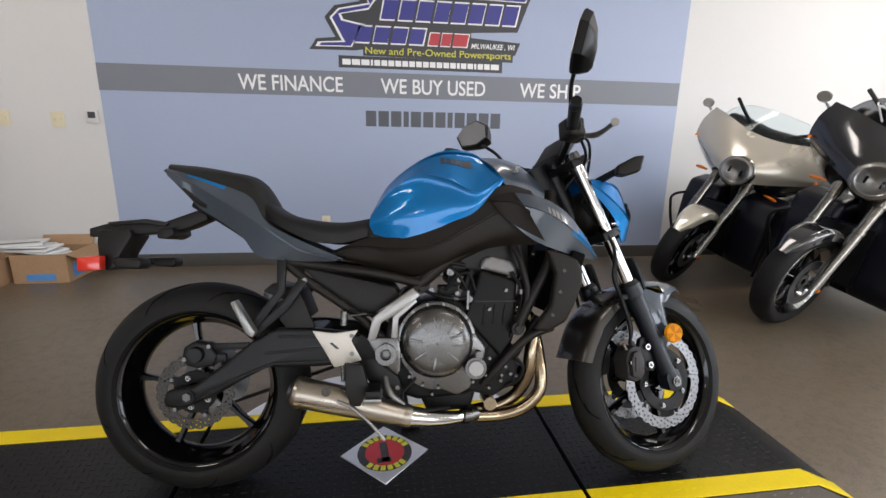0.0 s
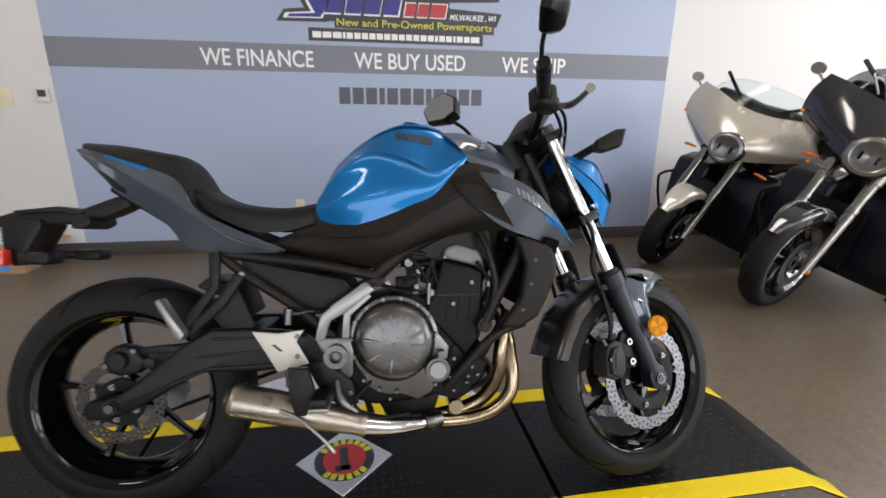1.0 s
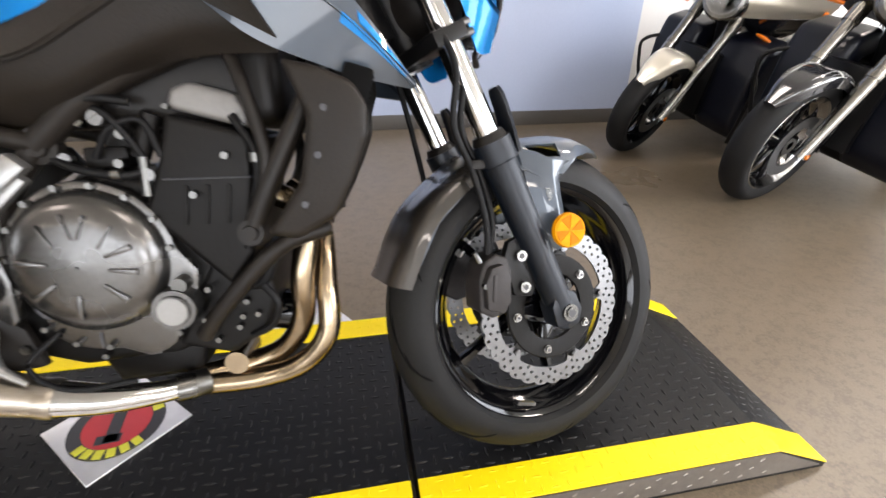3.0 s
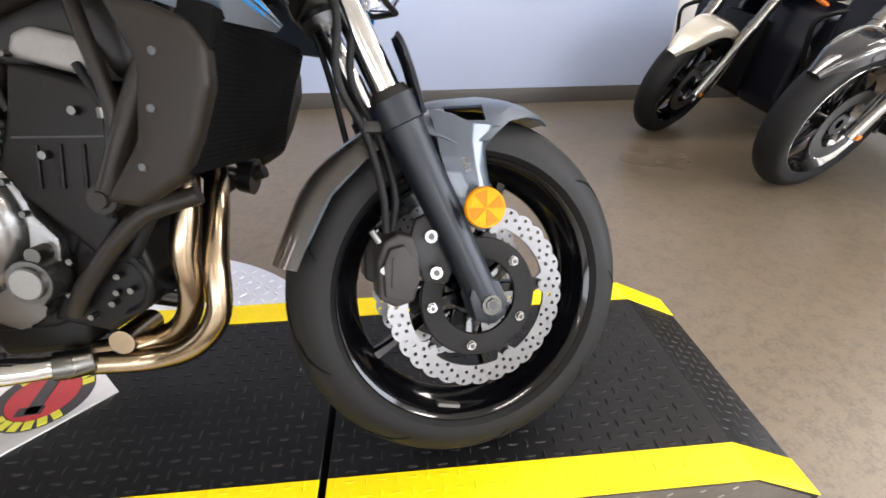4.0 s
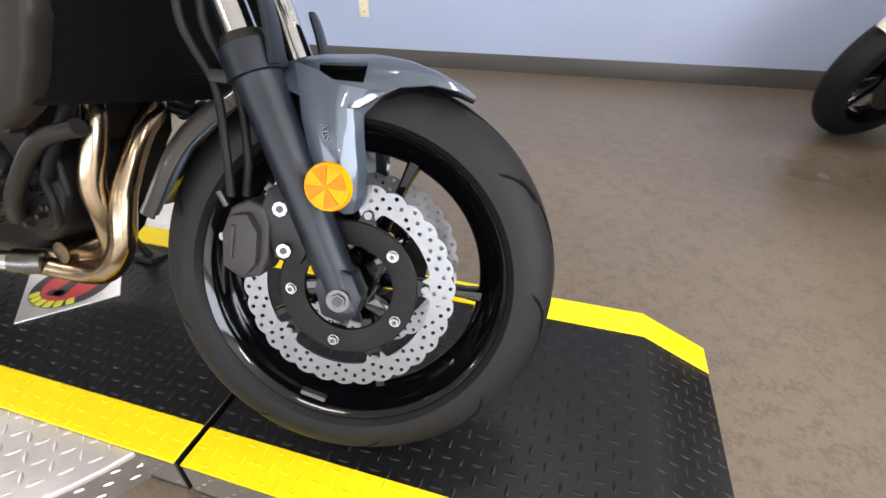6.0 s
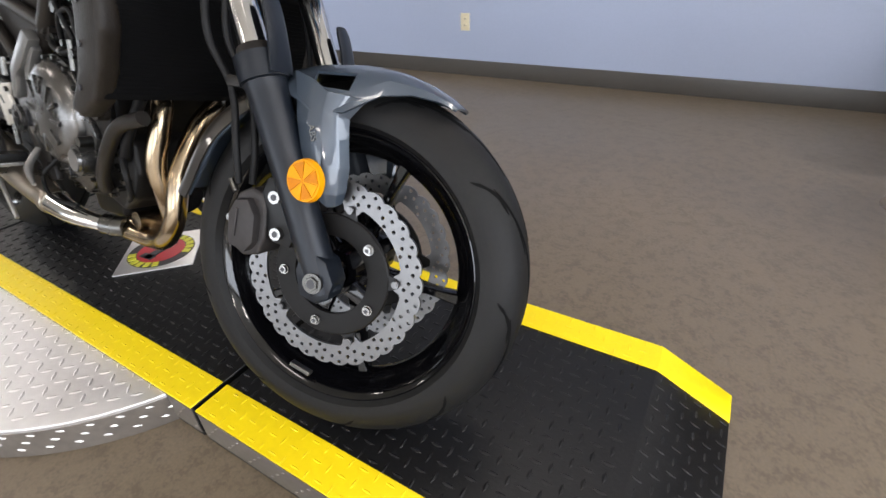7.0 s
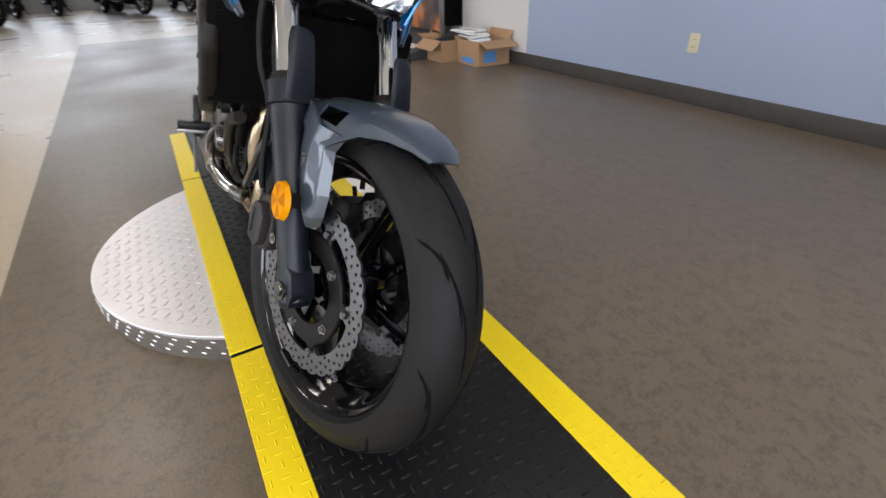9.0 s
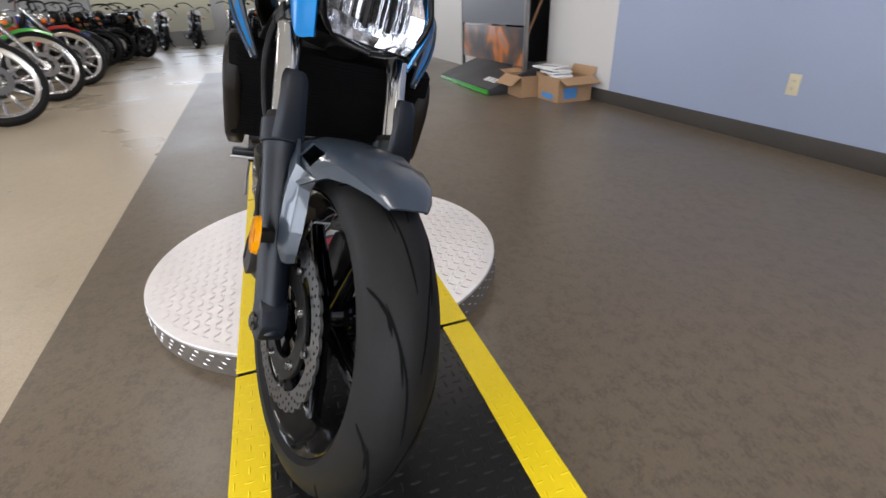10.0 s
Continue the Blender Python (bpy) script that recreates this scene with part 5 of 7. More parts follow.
for x, z, y, r in ((-0.051, 0.618, -0.118, 0.026), (0.230, 0.490, -0.160, 0.019)):
    part("frame_boss", join(rod((x, y + 0.02, z), (x, y, z), r, n=20), rod((x, y, z), (x, y - 0.006, z), r * 0.62, r * 0.55, 20)), FRAME, fr, "", 40)
    part("frame_boss", flip(join(rod((x, y + 0.02, z), (x, y, z), r, n=20), rod((x, y, z), (x, y - 0.006, z), r * 0.62, r * 0.55, 20))), FRAME, fr, "", 40)
bolts("frame_bolt", [(-0.446, 0.688), (-0.386, 0.634)], fr, -0.128, -0.108, 0.010)
part("shock_cover", both(lambda: prism([(-0.40, 0.672), (-0.13, 0.612), (-0.11, 0.58), (-0.225, 0.515), (-0.30, 0.56)], 0.084, 0.098, 0.006)), PLASTIC, bike, "dark inner side panel", 40)
part("airbox", box(-0.22, 0.28, -0.10, 0.10, 0.64, 0.80, 0.03, 3), PLASTIC, bike, "", 50)
part("head_tube", rod((0.32, 0, 0.98), (0.42, 0, 0.76), 0.045, n=20), SATIN_BLACK, fr, "", 40)

# crankcase and cylinders
case = part("engine_case", join(
    prism([(-0.17, 0.36), (-0.14, 0.47), (-0.08, 0.55), (0.02, 0.585), (0.10, 0.56), (0.17, 0.50), (0.20, 0.40), (0.17, 0.32), (0.08, 0.285), (-0.06, 0.275), (-0.14, 0.30)], -0.105, 0.105, 0.015, 3),
    prism([(-0.06, 0.29), (0.12, 0.30), (0.10, 0.235), (-0.03, 0.225)], -0.08, 0.08, 0.015, 3)), CAST_DARK, bike, "dark cast crankcase", 40)
part("pump_cover", prism([(0.08, 0.30), (0.165, 0.278), (0.225, 0.315), (0.245, 0.37), (0.232, 0.43), (0.17, 0.48)], -0.108, 0.10, 0.012, 3), CAST_DARK, case, "", 40)
cyl = part("cylinder_block", prism([(0.075, 0.52), (0.185, 0.40), (0.222, 0.45), (0.236, 0.630), (0.124, 0.660), (0.108, 0.600)], -0.125, 0.125, 0.010, 3), CAST_DARK, bike, "black cylinder block", 40)
part("block_seam", box(0.108, 0.232, -0.1265, 0.1265, 0.566, 0.569, 0.001, 1), SIGN_BLACK, cyl, "", 30)
part("head_cover", prism([(0.124, 0.666), (0.238, 0.635), (0.234, 0.668), (0.220, 0.686), (0.160, 0.702), (0.134, 0.694)], -0.122, 0.122, 0.012, 4), HEAD, cyl, "grey cylinder head cover", 40)
for k in range(3):
    part("block_rib", prism([(0.128 + 0.03 * k, 0.50), (0.134 + 0.03 * k, 0.50), (0.142 + 0.03 * k, 0.558), (0.136 + 0.03 * k, 0.558)], -0.1285, -0.122, 0.0015), CAST_DARK, cyl, "", 40)
bolts("head_bolt", [(0.130, 0.668), (0.228, 0.641)], cyl, -0.134, -0.12, 0.005)

# clutch side cover
ccx, ccz = -0.006, 0.452


def ring_outline(n, cut):
    pts = []
    for k in range(n):
        a = 2 * math.pi * k / n
        r = 0.118
        x, z = ccx + r * math.cos(a), ccz + r * math.sin(a)
        if math.cos(a + 0.65) > 0.72:
            x, z = x + 0.026, z - 0.02
        if -2.35 < (a if a < math.pi else a - 2 * math.pi) < -0.9:
            z -= 0.024
        pts.append((x, z))
    return pts


out = ring_outline(48, 0)
clutch = part("clutch_cover", prism(out, -0.128, -0.10, 0.006, 2), CASTING, bike, "grey cast clutch cover", 45)
part("clutch_dome", lathe([(0, 0.002), (-0.002, 0.06), (-0.006, 0.083), (-0.014, 0.096), (-0.024, 0.104), (-0.036, 0.108), (-0.040, 0.108), (-0.040, 0.002)], 64, False), CASTING, clutch, "domed grey clutch cover face", 40, Matrix.Translation((ccx, -0.163, ccz)) @ Matrix.Diagonal((1, -1, 1, 1)))
for ang in (172, 215, 262, 318, 352, 20):
    reach = 0.058
    pts = [(-0.018, -0.0025), (0.020, -0.0045), (0.020, 0.0045), (-0.018, 0.0025)]
    part("cover_rib", prism(pts, -0.0024, 0.004, 0.0016, 2), CASTING, clutch, "", 40, Matrix.Translation((ccx + reach * math.cos(radians(ang)), -0.1625, ccz + reach * math.sin(radians(ang)))) @ Matrix.Rotation(-radians(ang), 4, "Y"))
for ang, tilt in ((112, 18), (62, -14)):
    tri = join(prism([(0.036, -0.0150), (0.074, -0.0195), (0.074, -0.0165), (0.040, -0.0125)], -0.0016, 0.004, 0.001, 2), prism([(0.036, 0.0150), (0.074, 0.0195), (0.074, 0.0165), (0.040, 0.0125)], -0.0016, 0.004, 0.001, 2))
    part("cover_rib", tri, CASTING, clutch, "", 40, Matrix.Translation((ccx, -0.1625, ccz)) @ Matrix.Rotation(-radians(ang), 4, "Y"))
cap = part("oil_cap", join(rod((0.106, -0.12, 0.377), (0.106, -0.155, 0.377), 0.034, 0.031, 32), rod((0.106, -0.155, 0.377), (0.106, -0.160, 0.377), 0.024, 0.023, 32)), CASTING, clutch, "round oil filler cap", 35)
part("cap_face", rod((0.106, -0.16, 0.377), (0.106, -0.1615, 0.377), 0.021, n=32), SILVER, cap, "pale cap face", 35)
part("oil_plug", rod((0.117, -0.125, 0.414), (0.117, -0.152, 0.414), 0.012, 0.011, 16), BOLT, clutch, "", 35)
part("sight_glass", rod((-0.075, -0.125, 0.386), (-0.075, -0.134, 0.386), 0.018, n=24), SIGN_BLACK, clutch, "dark oil sight glass", 35)
places = []
for k in range(15):
    a = radians(24 * k + 8)
    if not 295 < (24 * k + 8) % 360 < 345:
        places.append((ccx + 0.112 * math.cos(a), ccz + 0.112 * math.sin(a) - (0.022 if 222 < (24 * k + 8) % 360 < 312 else 0)))
bolts("cover_bolt", places + [(0.15, 0.40), (0.14, 0.35), (0.10, 0.333)], clutch, -0.136, -0.126, 0.006)
part("cover_mark", box(-0.017, -0.013, -0.1295, -0.127, 0.315, 0.34), SIGN_BLACK, clutch, "", 30)
part("generator_cover", flip(prism(out, -0.135, -0.10, 0.008, 2)), CASTING, bike, "grey generator cover", 45)
# throttle bodies and clutter behind
part("throttle_body", join(rod((0.05, -0.10, 0.63), (0.05, 0.10, 0.63), 0.022), rod((0.075, -0.105, 0.60), (0.10, -0.105, 0.66), 0.014), box(0.00, 0.06, -0.11, -0.06, 0.585, 0.615, 0.006)), CAST_DARK, bike, "", 40)
for p in ([(0.02, -0.115, 0.60), (0.05, -0.125, 0.64), (0.09, -0.12, 0.65), (0.11, -0.12, 0.60)], [(-0.02, -0.10, 0.66), (0.04, -0.125, 0.665), (0.085, -0.12, 0.60), (0.09, -0.12, 0.56)], [(-0.30, -0.10, 0.57), (-0.26, -0.12, 0.545), (-0.21, -0.125, 0.535), (-0.18, -0.11, 0.53)]):
    part("engine_hose", tube(p, 0.005, 8, 6), CABLE, bike, "", 60)
part("hose_joint", rod((0.085, -0.125, 0.545), (0.087, -0.125, 0.60), 0.007, n=10), BOLT, bike, "", 40)
bolts("case_bolt", [(0.19, 0.40), (0.215, 0.35), (0.185, 0.33), (0.15, 0.31), (0.06, 0.30), (-0.02, 0.296), (0.20, 0.372)], case, -0.122, -0.10, 0.006)
part("water_pump_hose", tube([(0.17, -0.10, 0.42), (0.22, -0.115, 0.40), (0.25, -0.12, 0.44), (0.30, -0.11, 0.52)], 0.010, 12, 6), CABLE, bike, "", 60)

# small fittings round the engine
for p0, p1, r, mt in (((0.035, -0.112, 0.655), (0.035, -0.128, 0.655), 0.012, CASTING), ((0.062, -0.112, 0.632), (0.062, -0.126, 0.632), 0.008, BOLT), ((0.008, -0.105, 0.648), (0.008, -0.122, 0.650), 0.007, BOLT), ((0.092, -0.108, 0.575), (0.092, -0.13, 0.575), 0.010, CASTING), ((0.055, -0.11, 0.592), (0.055, -0.13, 0.592), 0.007, BOLT), ((-0.02, -0.105, 0.60), (-0.02, -0.118, 0.60), 0.009, CASTING), ((0.20, -0.128, 0.600), (0.20, -0.136, 0.600), 0.006, BOLT), ((0.15, -0.128, 0.545), (0.15, -0.136, 0.545), 0.006, BOLT)):
    part("fitting", rod(p0, p1, r, r * 0.9, 12), mt, bike, "", 40)
for p in ([(0.10, -0.118, 0.585), (0.06, -0.13, 0.575), (0.0, -0.125, 0.585), (-0.04, -0.112, 0.60)], [(0.08, -0.122, 0.675), (0.03, -0.13, 0.68), (-0.01, -0.12, 0.655), (-0.03, -0.11, 0.62)], [(0.215, -0.13, 0.655), (0.245, -0.14, 0.60), (0.235, -0.135, 0.53), (0.215, -0.125, 0.46)], [(0.23, -0.125, 0.40), (0.25, -0.13, 0.37), (0.235, -0.12, 0.33), (0.20, -0.11, 0.31)]):
    part("engine_hose", tube(p, 0.006, 8, 6), CABLE, bike, "", 60)
part("hose_clamp", rod((0.046, -0.128, 0.577), (0.058, -0.129, 0.577), 0.009, n=12), BOLT, bike, "", 40)
part("hose_clamp", rod((0.243, -0.138, 0.59), (0.243, -0.138, 0.603), 0.009, n=12), BOLT, bike, "", 40)
part("oil_filter", join(rod((0.20, -0.03, 0.33), (0.268, -0.03, 0.318), 0.036, n=24), rod((0.268, -0.03, 0.318), (0.276, -0.03, 0.3165), 0.030, 0.026, 12)), GLOSS_BLACK, bike, "black oil filter", 40)
bolts("case_bolt", [(0.168, 0.43), (0.176, 0.375), (0.19, 0.345), (0.155, 0.465), (0.115, 0.52), (-0.11, 0.55), (-0.135, 0.51)], case, -0.116, -0.10, 0.006)
part("clutch_cable", tube([(-0.07, -0.13, 0.345), (-0.11, -0.15, 0.30), (-0.06, -0.155, 0.262), (0.03, -0.14, 0.262)], 0.0045, 8, 6), CABLE, bike, "", 60)

# radiator and its guards
rad_m = Matrix.Translation((0.372, 0, 0.612)) @ pose(0, 0, 0, 0, 17, 0)
rad = part("radiator", box(-0.022, 0.018, -0.195, 0.195, -0.09, 0.105, 0.006), RAD, bike, "black radiator", 40, rad_m)
for k in range(26):
    z = -0.08 + 0.007 * k
    part("cooling_fin", box(0.0175, 0.0195, -0.18, 0.18, z, z + 0.003), RAD, rad, "", 30, rad_m)
for s in (-1, 1):
    bm = prism([(0.300, 0.722), (0.346, 0.712), (0.390, 0.694), (0.408, 0.664), (0.406, 0.622), (0.382, 0.562), (0.358, 0.516), (0.306, 0.486), (0.262, 0.494), (0.314, 0.565), (0.328, 0.650)], 0.172, 0.206, 0.012, 3)
    if s < 0:
        flip(bm)
    rs = part("radiator_shroud", bm, COVER, bike, "dark plastic radiator shroud", 45)
    bolts("shroud_bolt", [(0.352, 0.66), (0.318, 0.535), (0.340, 0.600)], rs, s * 0.20, s * 0.208, 0.006, SIGN_BLACK)
part("horn", join(rod((0.30, 0.123, 0.485), (0.325, 0.123, 0.48), 0.032, 0.034, 24), rod((0.25, 0.10, 0.50), (0.30, 0.123, 0.485), 0.012)), SATIN_BLACK, bike, "round black horn", 40)

# exhaust
ex = part("exhaust", tube([(-0.105, -0.146, 0.2475), (-0.16, -0.147, 0.262), (-0.22, -0.148, 0.279), (-0.30, -0.149, 0.299), (-0.392, -0.150, 0.321)], 0.04, 32, 6, [0.029, 0.034, 0.039, 0.042, 0.042]), STEEL, bike, "brushed stainless under-engine muffler", 50)
part("muffler_cap", tube([(-0.388, -0.150, 0.320), (-0.398, -0.150, 0.3225), (-0.408, -0.150, 0.325), (-0.414, -0.150, 0.3265)], 0.05, 32, 4, [0.0445, 0.0445, 0.041, 0.030]), STEEL, ex, "", 35)
part("outlet_pipe", rod((-0.412, -0.150, 0.326), (-0.424, -0.150, 0.329), 0.020, 0.020, 20), SIGN_BLACK, ex, "", 40)
part("muffler_band", tube([(-0.082, -0.1445, 0.2425), (-0.090, -0.145, 0.2442), (-0.106, -0.146, 0.248)], 0.05, 32, 3, [0.0300, 0.0318, 0.0305]), STEEL, ex, "", 35)
part("muffler_cone", tube([(0.085, -0.100, 0.224), (0.045, -0.120, 0.226), (-0.02, -0.137, 0.232), (-0.085, -0.1445, 0.243)], 0.03, 32, 6, [0.0165, 0.018, 0.0235, 0.0285]), CHROME, ex, "polished steel cone", 50)
part("muffler_seam", tube([(-0.30, -0.1492, 0.2572), (-0.22, -0.1482, 0.240), (-0.13, -0.1465, 0.2235)], 0.003, 8, 6), STEEL, ex, "", 60)
part("collector_clamp", tube([(0.112, -0.086, 0.224), (0.092, -0.099, 0.224), (0.070, -0.110, 0.225)], 0.03, 20, 3, [0.022, 0.0235, 0.0225]), BOLT, ex, "", 40)
part("muffler_bolt", join(rod((-0.315, -0.184, 0.329), (-0.315, -0.196, 0.333), 0.012, n=12), rod((-0.315, -0.195, 0.333), (-0.315, -0.199, 0.334), 0.007, n=6)), BOLT, ex, "", 40)
for pts in ([(0.245, -0.058, 0.535), (0.283, -0.068, 0.515), (0.294, -0.08, 0.47), (0.283, -0.09, 0.395), (0.276, -0.074, 0.325), (0.24, -0.05, 0.262), (0.18, -0.045, 0.232), (0.09, -0.075, 0.225)], [(0.25, 0.055, 0.53), (0.292, 0.03, 0.505), (0.312, -0.022, 0.462), (0.318, -0.066, 0.38), (0.316, -0.082, 0.295), (0.27, -0.08, 0.240), (0.196, -0.07, 0.213), (0.09, -0.085, 0.216)]):
    part("header_pipe", tube(pts, 0.0195, 20, 8), HEADER, bike, "heat-tinted steel header pipe", 60)
part("cross_pipe", rod((0.16, -0.085, 0.25), (0.16, 0.0, 0.25), 0.02), HEADER, bike, "", 40)

# swingarm, brackets and pegs
sw_pts = [(-0.775, 0.300), (-0.765, 0.326), (-0.69, 0.339), (-0.608, 0.400), (-0.532, 0.463), (-0.467, 0.497), (-0.363, 0.496), (-0.27, 0.485), (-0.15, 0.45), (-0.15, 0.395), (-0.28, 0.390), (-0.358, 0.385), (-0.489, 0.387), (-0.554, 0.355), (-0.64, 0.307), (-0.714, 0.277), (-0.765, 0.280)]
swing = part("swingarm", join(prism(sw_pts, -0.128, -0.092, 0.01, 3), prism(sw_pts, 0.092, 0.128, 0.01, 3), box(-0.40, -0.34, -0.10, 0.10, 0.40, 0.49, 0.015)), SATIN_BLACK, bike, "black swingarm", 40)
for rib in ([(-0.46, 0.478), (-0.30, 0.474), (-0.30, 0.468), (-0.455, 0.470)], [(-0.50, 0.432), (-0.30, 0.445), (-0.30, 0.438), (-0.49, 0.424)], [(-0.69, 0.305), (-0.56, 0.368), (-0.47, 0.402), (-0.30, 0.405), (-0.30, 0.399), (-0.47, 0.395), (-0.555, 0.361), (-0.688, 0.298)]):
    part("swingarm_rib", prism(rib, -0.1325, -0.126, 0.002), SATIN_BLACK, swing, "", 40)
for s in (-1, 1):
    part("axle_block", rod((RA[0], s * 0.12, RA[1]), (RA[0], s * 0.134, RA[1]), 0.017, n=24), SATIN_BLACK, swing, "", 30)
    part("axle_nut", rod((RA[0], s * 0.132, RA[1]), (RA[0], s * 0.141, RA[1]), 0.012, n=6), BOLT, swing, "bright axle nut", 30)
part("rear_caliper", join(prism([(-0.732, 0.415), (-0.726, 0.445), (-0.700, 0.462), (-0.655, 0.455), (-0.632, 0.418), (-0.645, 0.39), (-0.69, 0.384), (-0.72, 0.392)], -0.112, -0.07, 0.008, 3), rod((-0.690, -0.108, 0.425), (-0.690, -0.126, 0.425), 0.024, 0.020, 20), box(-0.665, -0.61, -0.108, -0.094, 0.40, 0.425, 0.005)), SATIN_BLACK, bike, "dark rear brake caliper", 40)
part("caliper_slide", box(-0.655, -0.50, -0.104, -0.096, 0.435, 0.455, 0.003), SATIN_BLACK, bike, "", 40)
bolts("caliper_bolt", [(-0.722, 0.412), (-0.655, 0.448)], swing, -0.118, -0.108, 0.008)
part("rear_hugger", prism([(-0.52, 0.60), (-0.49, 0.625), (-0.41, 0.60), (-0.38, 0.52), (-0.42, 0.50), (-0.45, 0.57)], -0.075, 0.075, 0.008), PLASTIC, bike, "black inner mudguard", 40)
# passenger pegs
for s in (-1, 1):
    bm = prism([(-0.462, 0.694), (-0.434, 0.694), (-0.440, 0.60), (-0.497, 0.523), (-0.540, 0.478), (-0.552, 0.490), (-0.520, 0.535), (-0.462, 0.606)], 0.118, 0.134, 0.005)
    bm = join(bm, prism([(-0.402, 0.640), (-0.378, 0.630), (-0.430, 0.552), (-0.505, 0.486), (-0.535, 0.476), (-0.540, 0.490), (-0.452, 0.566)], 0.116, 0.131, 0.005))
    peg = prism([(-0.580, 0.576), (-0.566, 0.583), (-0.512, 0.494), (-0.520, 0.478), (-0.538, 0.49)], 0.13, 0.165, 0.005)
    if s < 0:
        flip(bm), flip(peg)
    br = part("passenger_bracket", bm, SATIN_BLACK, bike, "black passenger peg bracket", 40)
    part("passenger_peg", peg, SILVER, br, "folded silver passenger peg", 40)
# rider side plates
for s in (-1, 1):
    def sided(bm):
        return flip(bm) if s < 0 else bm
    heel = part("heel_guard", sided(prism([(-0.362, 0.492), (-0.30, 0.484), (-0.232, 0.492), (-0.252, 0.462), (-0.222, 0.405), (-0.30, 0.385), (-0.325, 0.43)], 0.134, 0.143, 0.004)), HEEL, bike, "pale silver heel guard", 40)
    part("guard_slot", sided(prism([(-0.313, 0.456), (-0.305, 0.458), (-0.285, 0.440), (-0.293, 0.438)], 0.1425, 0.1436)), SIGN_BLACK, heel, "", 30)
    bolts("guard_bolt", [(-0.250, 0.476), (-0.250, 0.425)], heel, s * 0.142, s * 0.148, 0.008)
    plate = part("peg_plate", sided(join(
        prism([(-0.077, 0.612), (-0.053, 0.590), (-0.128, 0.532), (-0.166, 0.512), (-0.182, 0.462), (-0.207, 0.462), (-0.191, 0.527), (-0.155, 0.557)], 0.125, 0.148, 0.006),
        prism([(-0.076, 0.584), (-0.062, 0.571), (-0.117, 0.522), (-0.121, 0.460), (-0.139, 0.460), (-0.134, 0.528)], 0.122, 0.140, 0.004))), SILVER, bike, "silver cast footpeg bracket", 40)
    part("pivot_plate", sided(prism([(-0.207, 0.468), (-0.118, 0.468), (-0.111, 0.43), (-0.112, 0.372), (-0.122, 0.360), (-0.16, 0.392), (-0.190, 0.43)], 0.122, 0.142, 0.006)), CASTING, plate, "dark cast pivot plate", 40)
    part("pivot_ring", sided(join(lathe([(0, 0.016), (0, 0.030), (0.008, 0.030), (0.008, 0.016)], 32))), CASTING, plate, "", 35, Matrix.Translation((-0.153, s * 0.146 - (0.008 if s < 0 else 0), 0.423)))
    part("pivot_recess", rod((-0.153, s * 0.14, 0.423), (-0.153, s * 0.1475, 0.423), 0.017, n=24), SIGN_BLACK, plate, "", 30)
    part("pivot_nut", rod((-0.153, s * 0.14, 0.423), (-0.153, s * 0.150, 0.423), 0.010, n=6), BOLT, plate, "", 30)
    part("heel_plate", sided(prism([(-0.225, 0.478), (-0.198, 0.46), (-0.165, 0.385), (-0.118, 0.352), (-0.10, 0.29), (-0.15, 0.282), (-0.20, 0.33), (-0.255, 0.44)], 0.112, 0.128, 0.005)), PLASTIC, bike, "black plastic heel plate", 40)
    bolts("plate_bolt", [(-0.121, 0.321)], plate, s * 0.126, s * 0.134, 0.009)
    pg = part("rider_peg", sided(box(-0.205, -0.165, 0.15, 0.245, 0.325, 0.345, 0.006)), SATIN_BLACK, bike, "black footpeg with rubber top", 40)
    part("peg_plate_edge", sided(box(-0.208, -0.162, 0.15, 0.248, 0.316, 0.325, 0.003)), SILVER, pg, "", 40)
part("brake_pedal", tube([(-0.285, -0.190, 0.305), (-0.245, -0.196, 0.288), (-0.195, -0.200, 0.245), (-0.155, -0.200, 0.198)], 0.005, 10, 6, [0.006, 0.0045, 0.004, 0.005]), SILVER, bike, "silver brake pedal lever", 60)
part("exhaust_hanger", prism([(-0.265, 0.41), (-0.215, 0.405), (-0.198, 0.34), (-0.222, 0.290), (-0.248, 0.292), (-0.262, 0.34)], -0.200, -0.178, 0.005), PLASTIC, bike, "black exhaust hanger", 40)
part("exhaust_shield", tube([(-0.155, -0.135, 0.355), (-0.14, -0.165, 0.315), (-0.10, -0.172, 0.285)], 0.012, 10, 6, [0.006, 0.009, 0.004]), SILVER, bike, "", 60)
part("master_cylinder", join(rod((-0.275, -0.13, 0.505), (-0.272, -0.13, 0.545), 0.011), rod((-0.272, -0.13, 0.53), (-0.21, -0.13, 0.537), 0.003)), BOLT, bike, "", 40)
part("pedal_rod", rod((-0.278, -0.135, 0.395), (-0.276, -0.135, 0.345), 0.006), BOLT, bike, "", 40)
part("side_stand", tube([(-0.12, 0.13, 0.30), (-0.10, 0.20, 0.18), (-0.08, 0.262, 0.075)], 0.011, 12, 6), SATIN_BLACK, bike, "black side stand", 50)
part("stand_foot", box(-0.115, -0.045, 0.235, 0.29, 0.062, 0.078, 0.004), SATIN_BLACK, bike, "", 40)
part("wheel_hugger_stay", prism([(-0.49, 0.56), (-0.40, 0.60), (-0.36, 0.50), (-0.42, 0.47)], -0.115, -0.10, 0.005), PLASTIC, bike, "", 40)

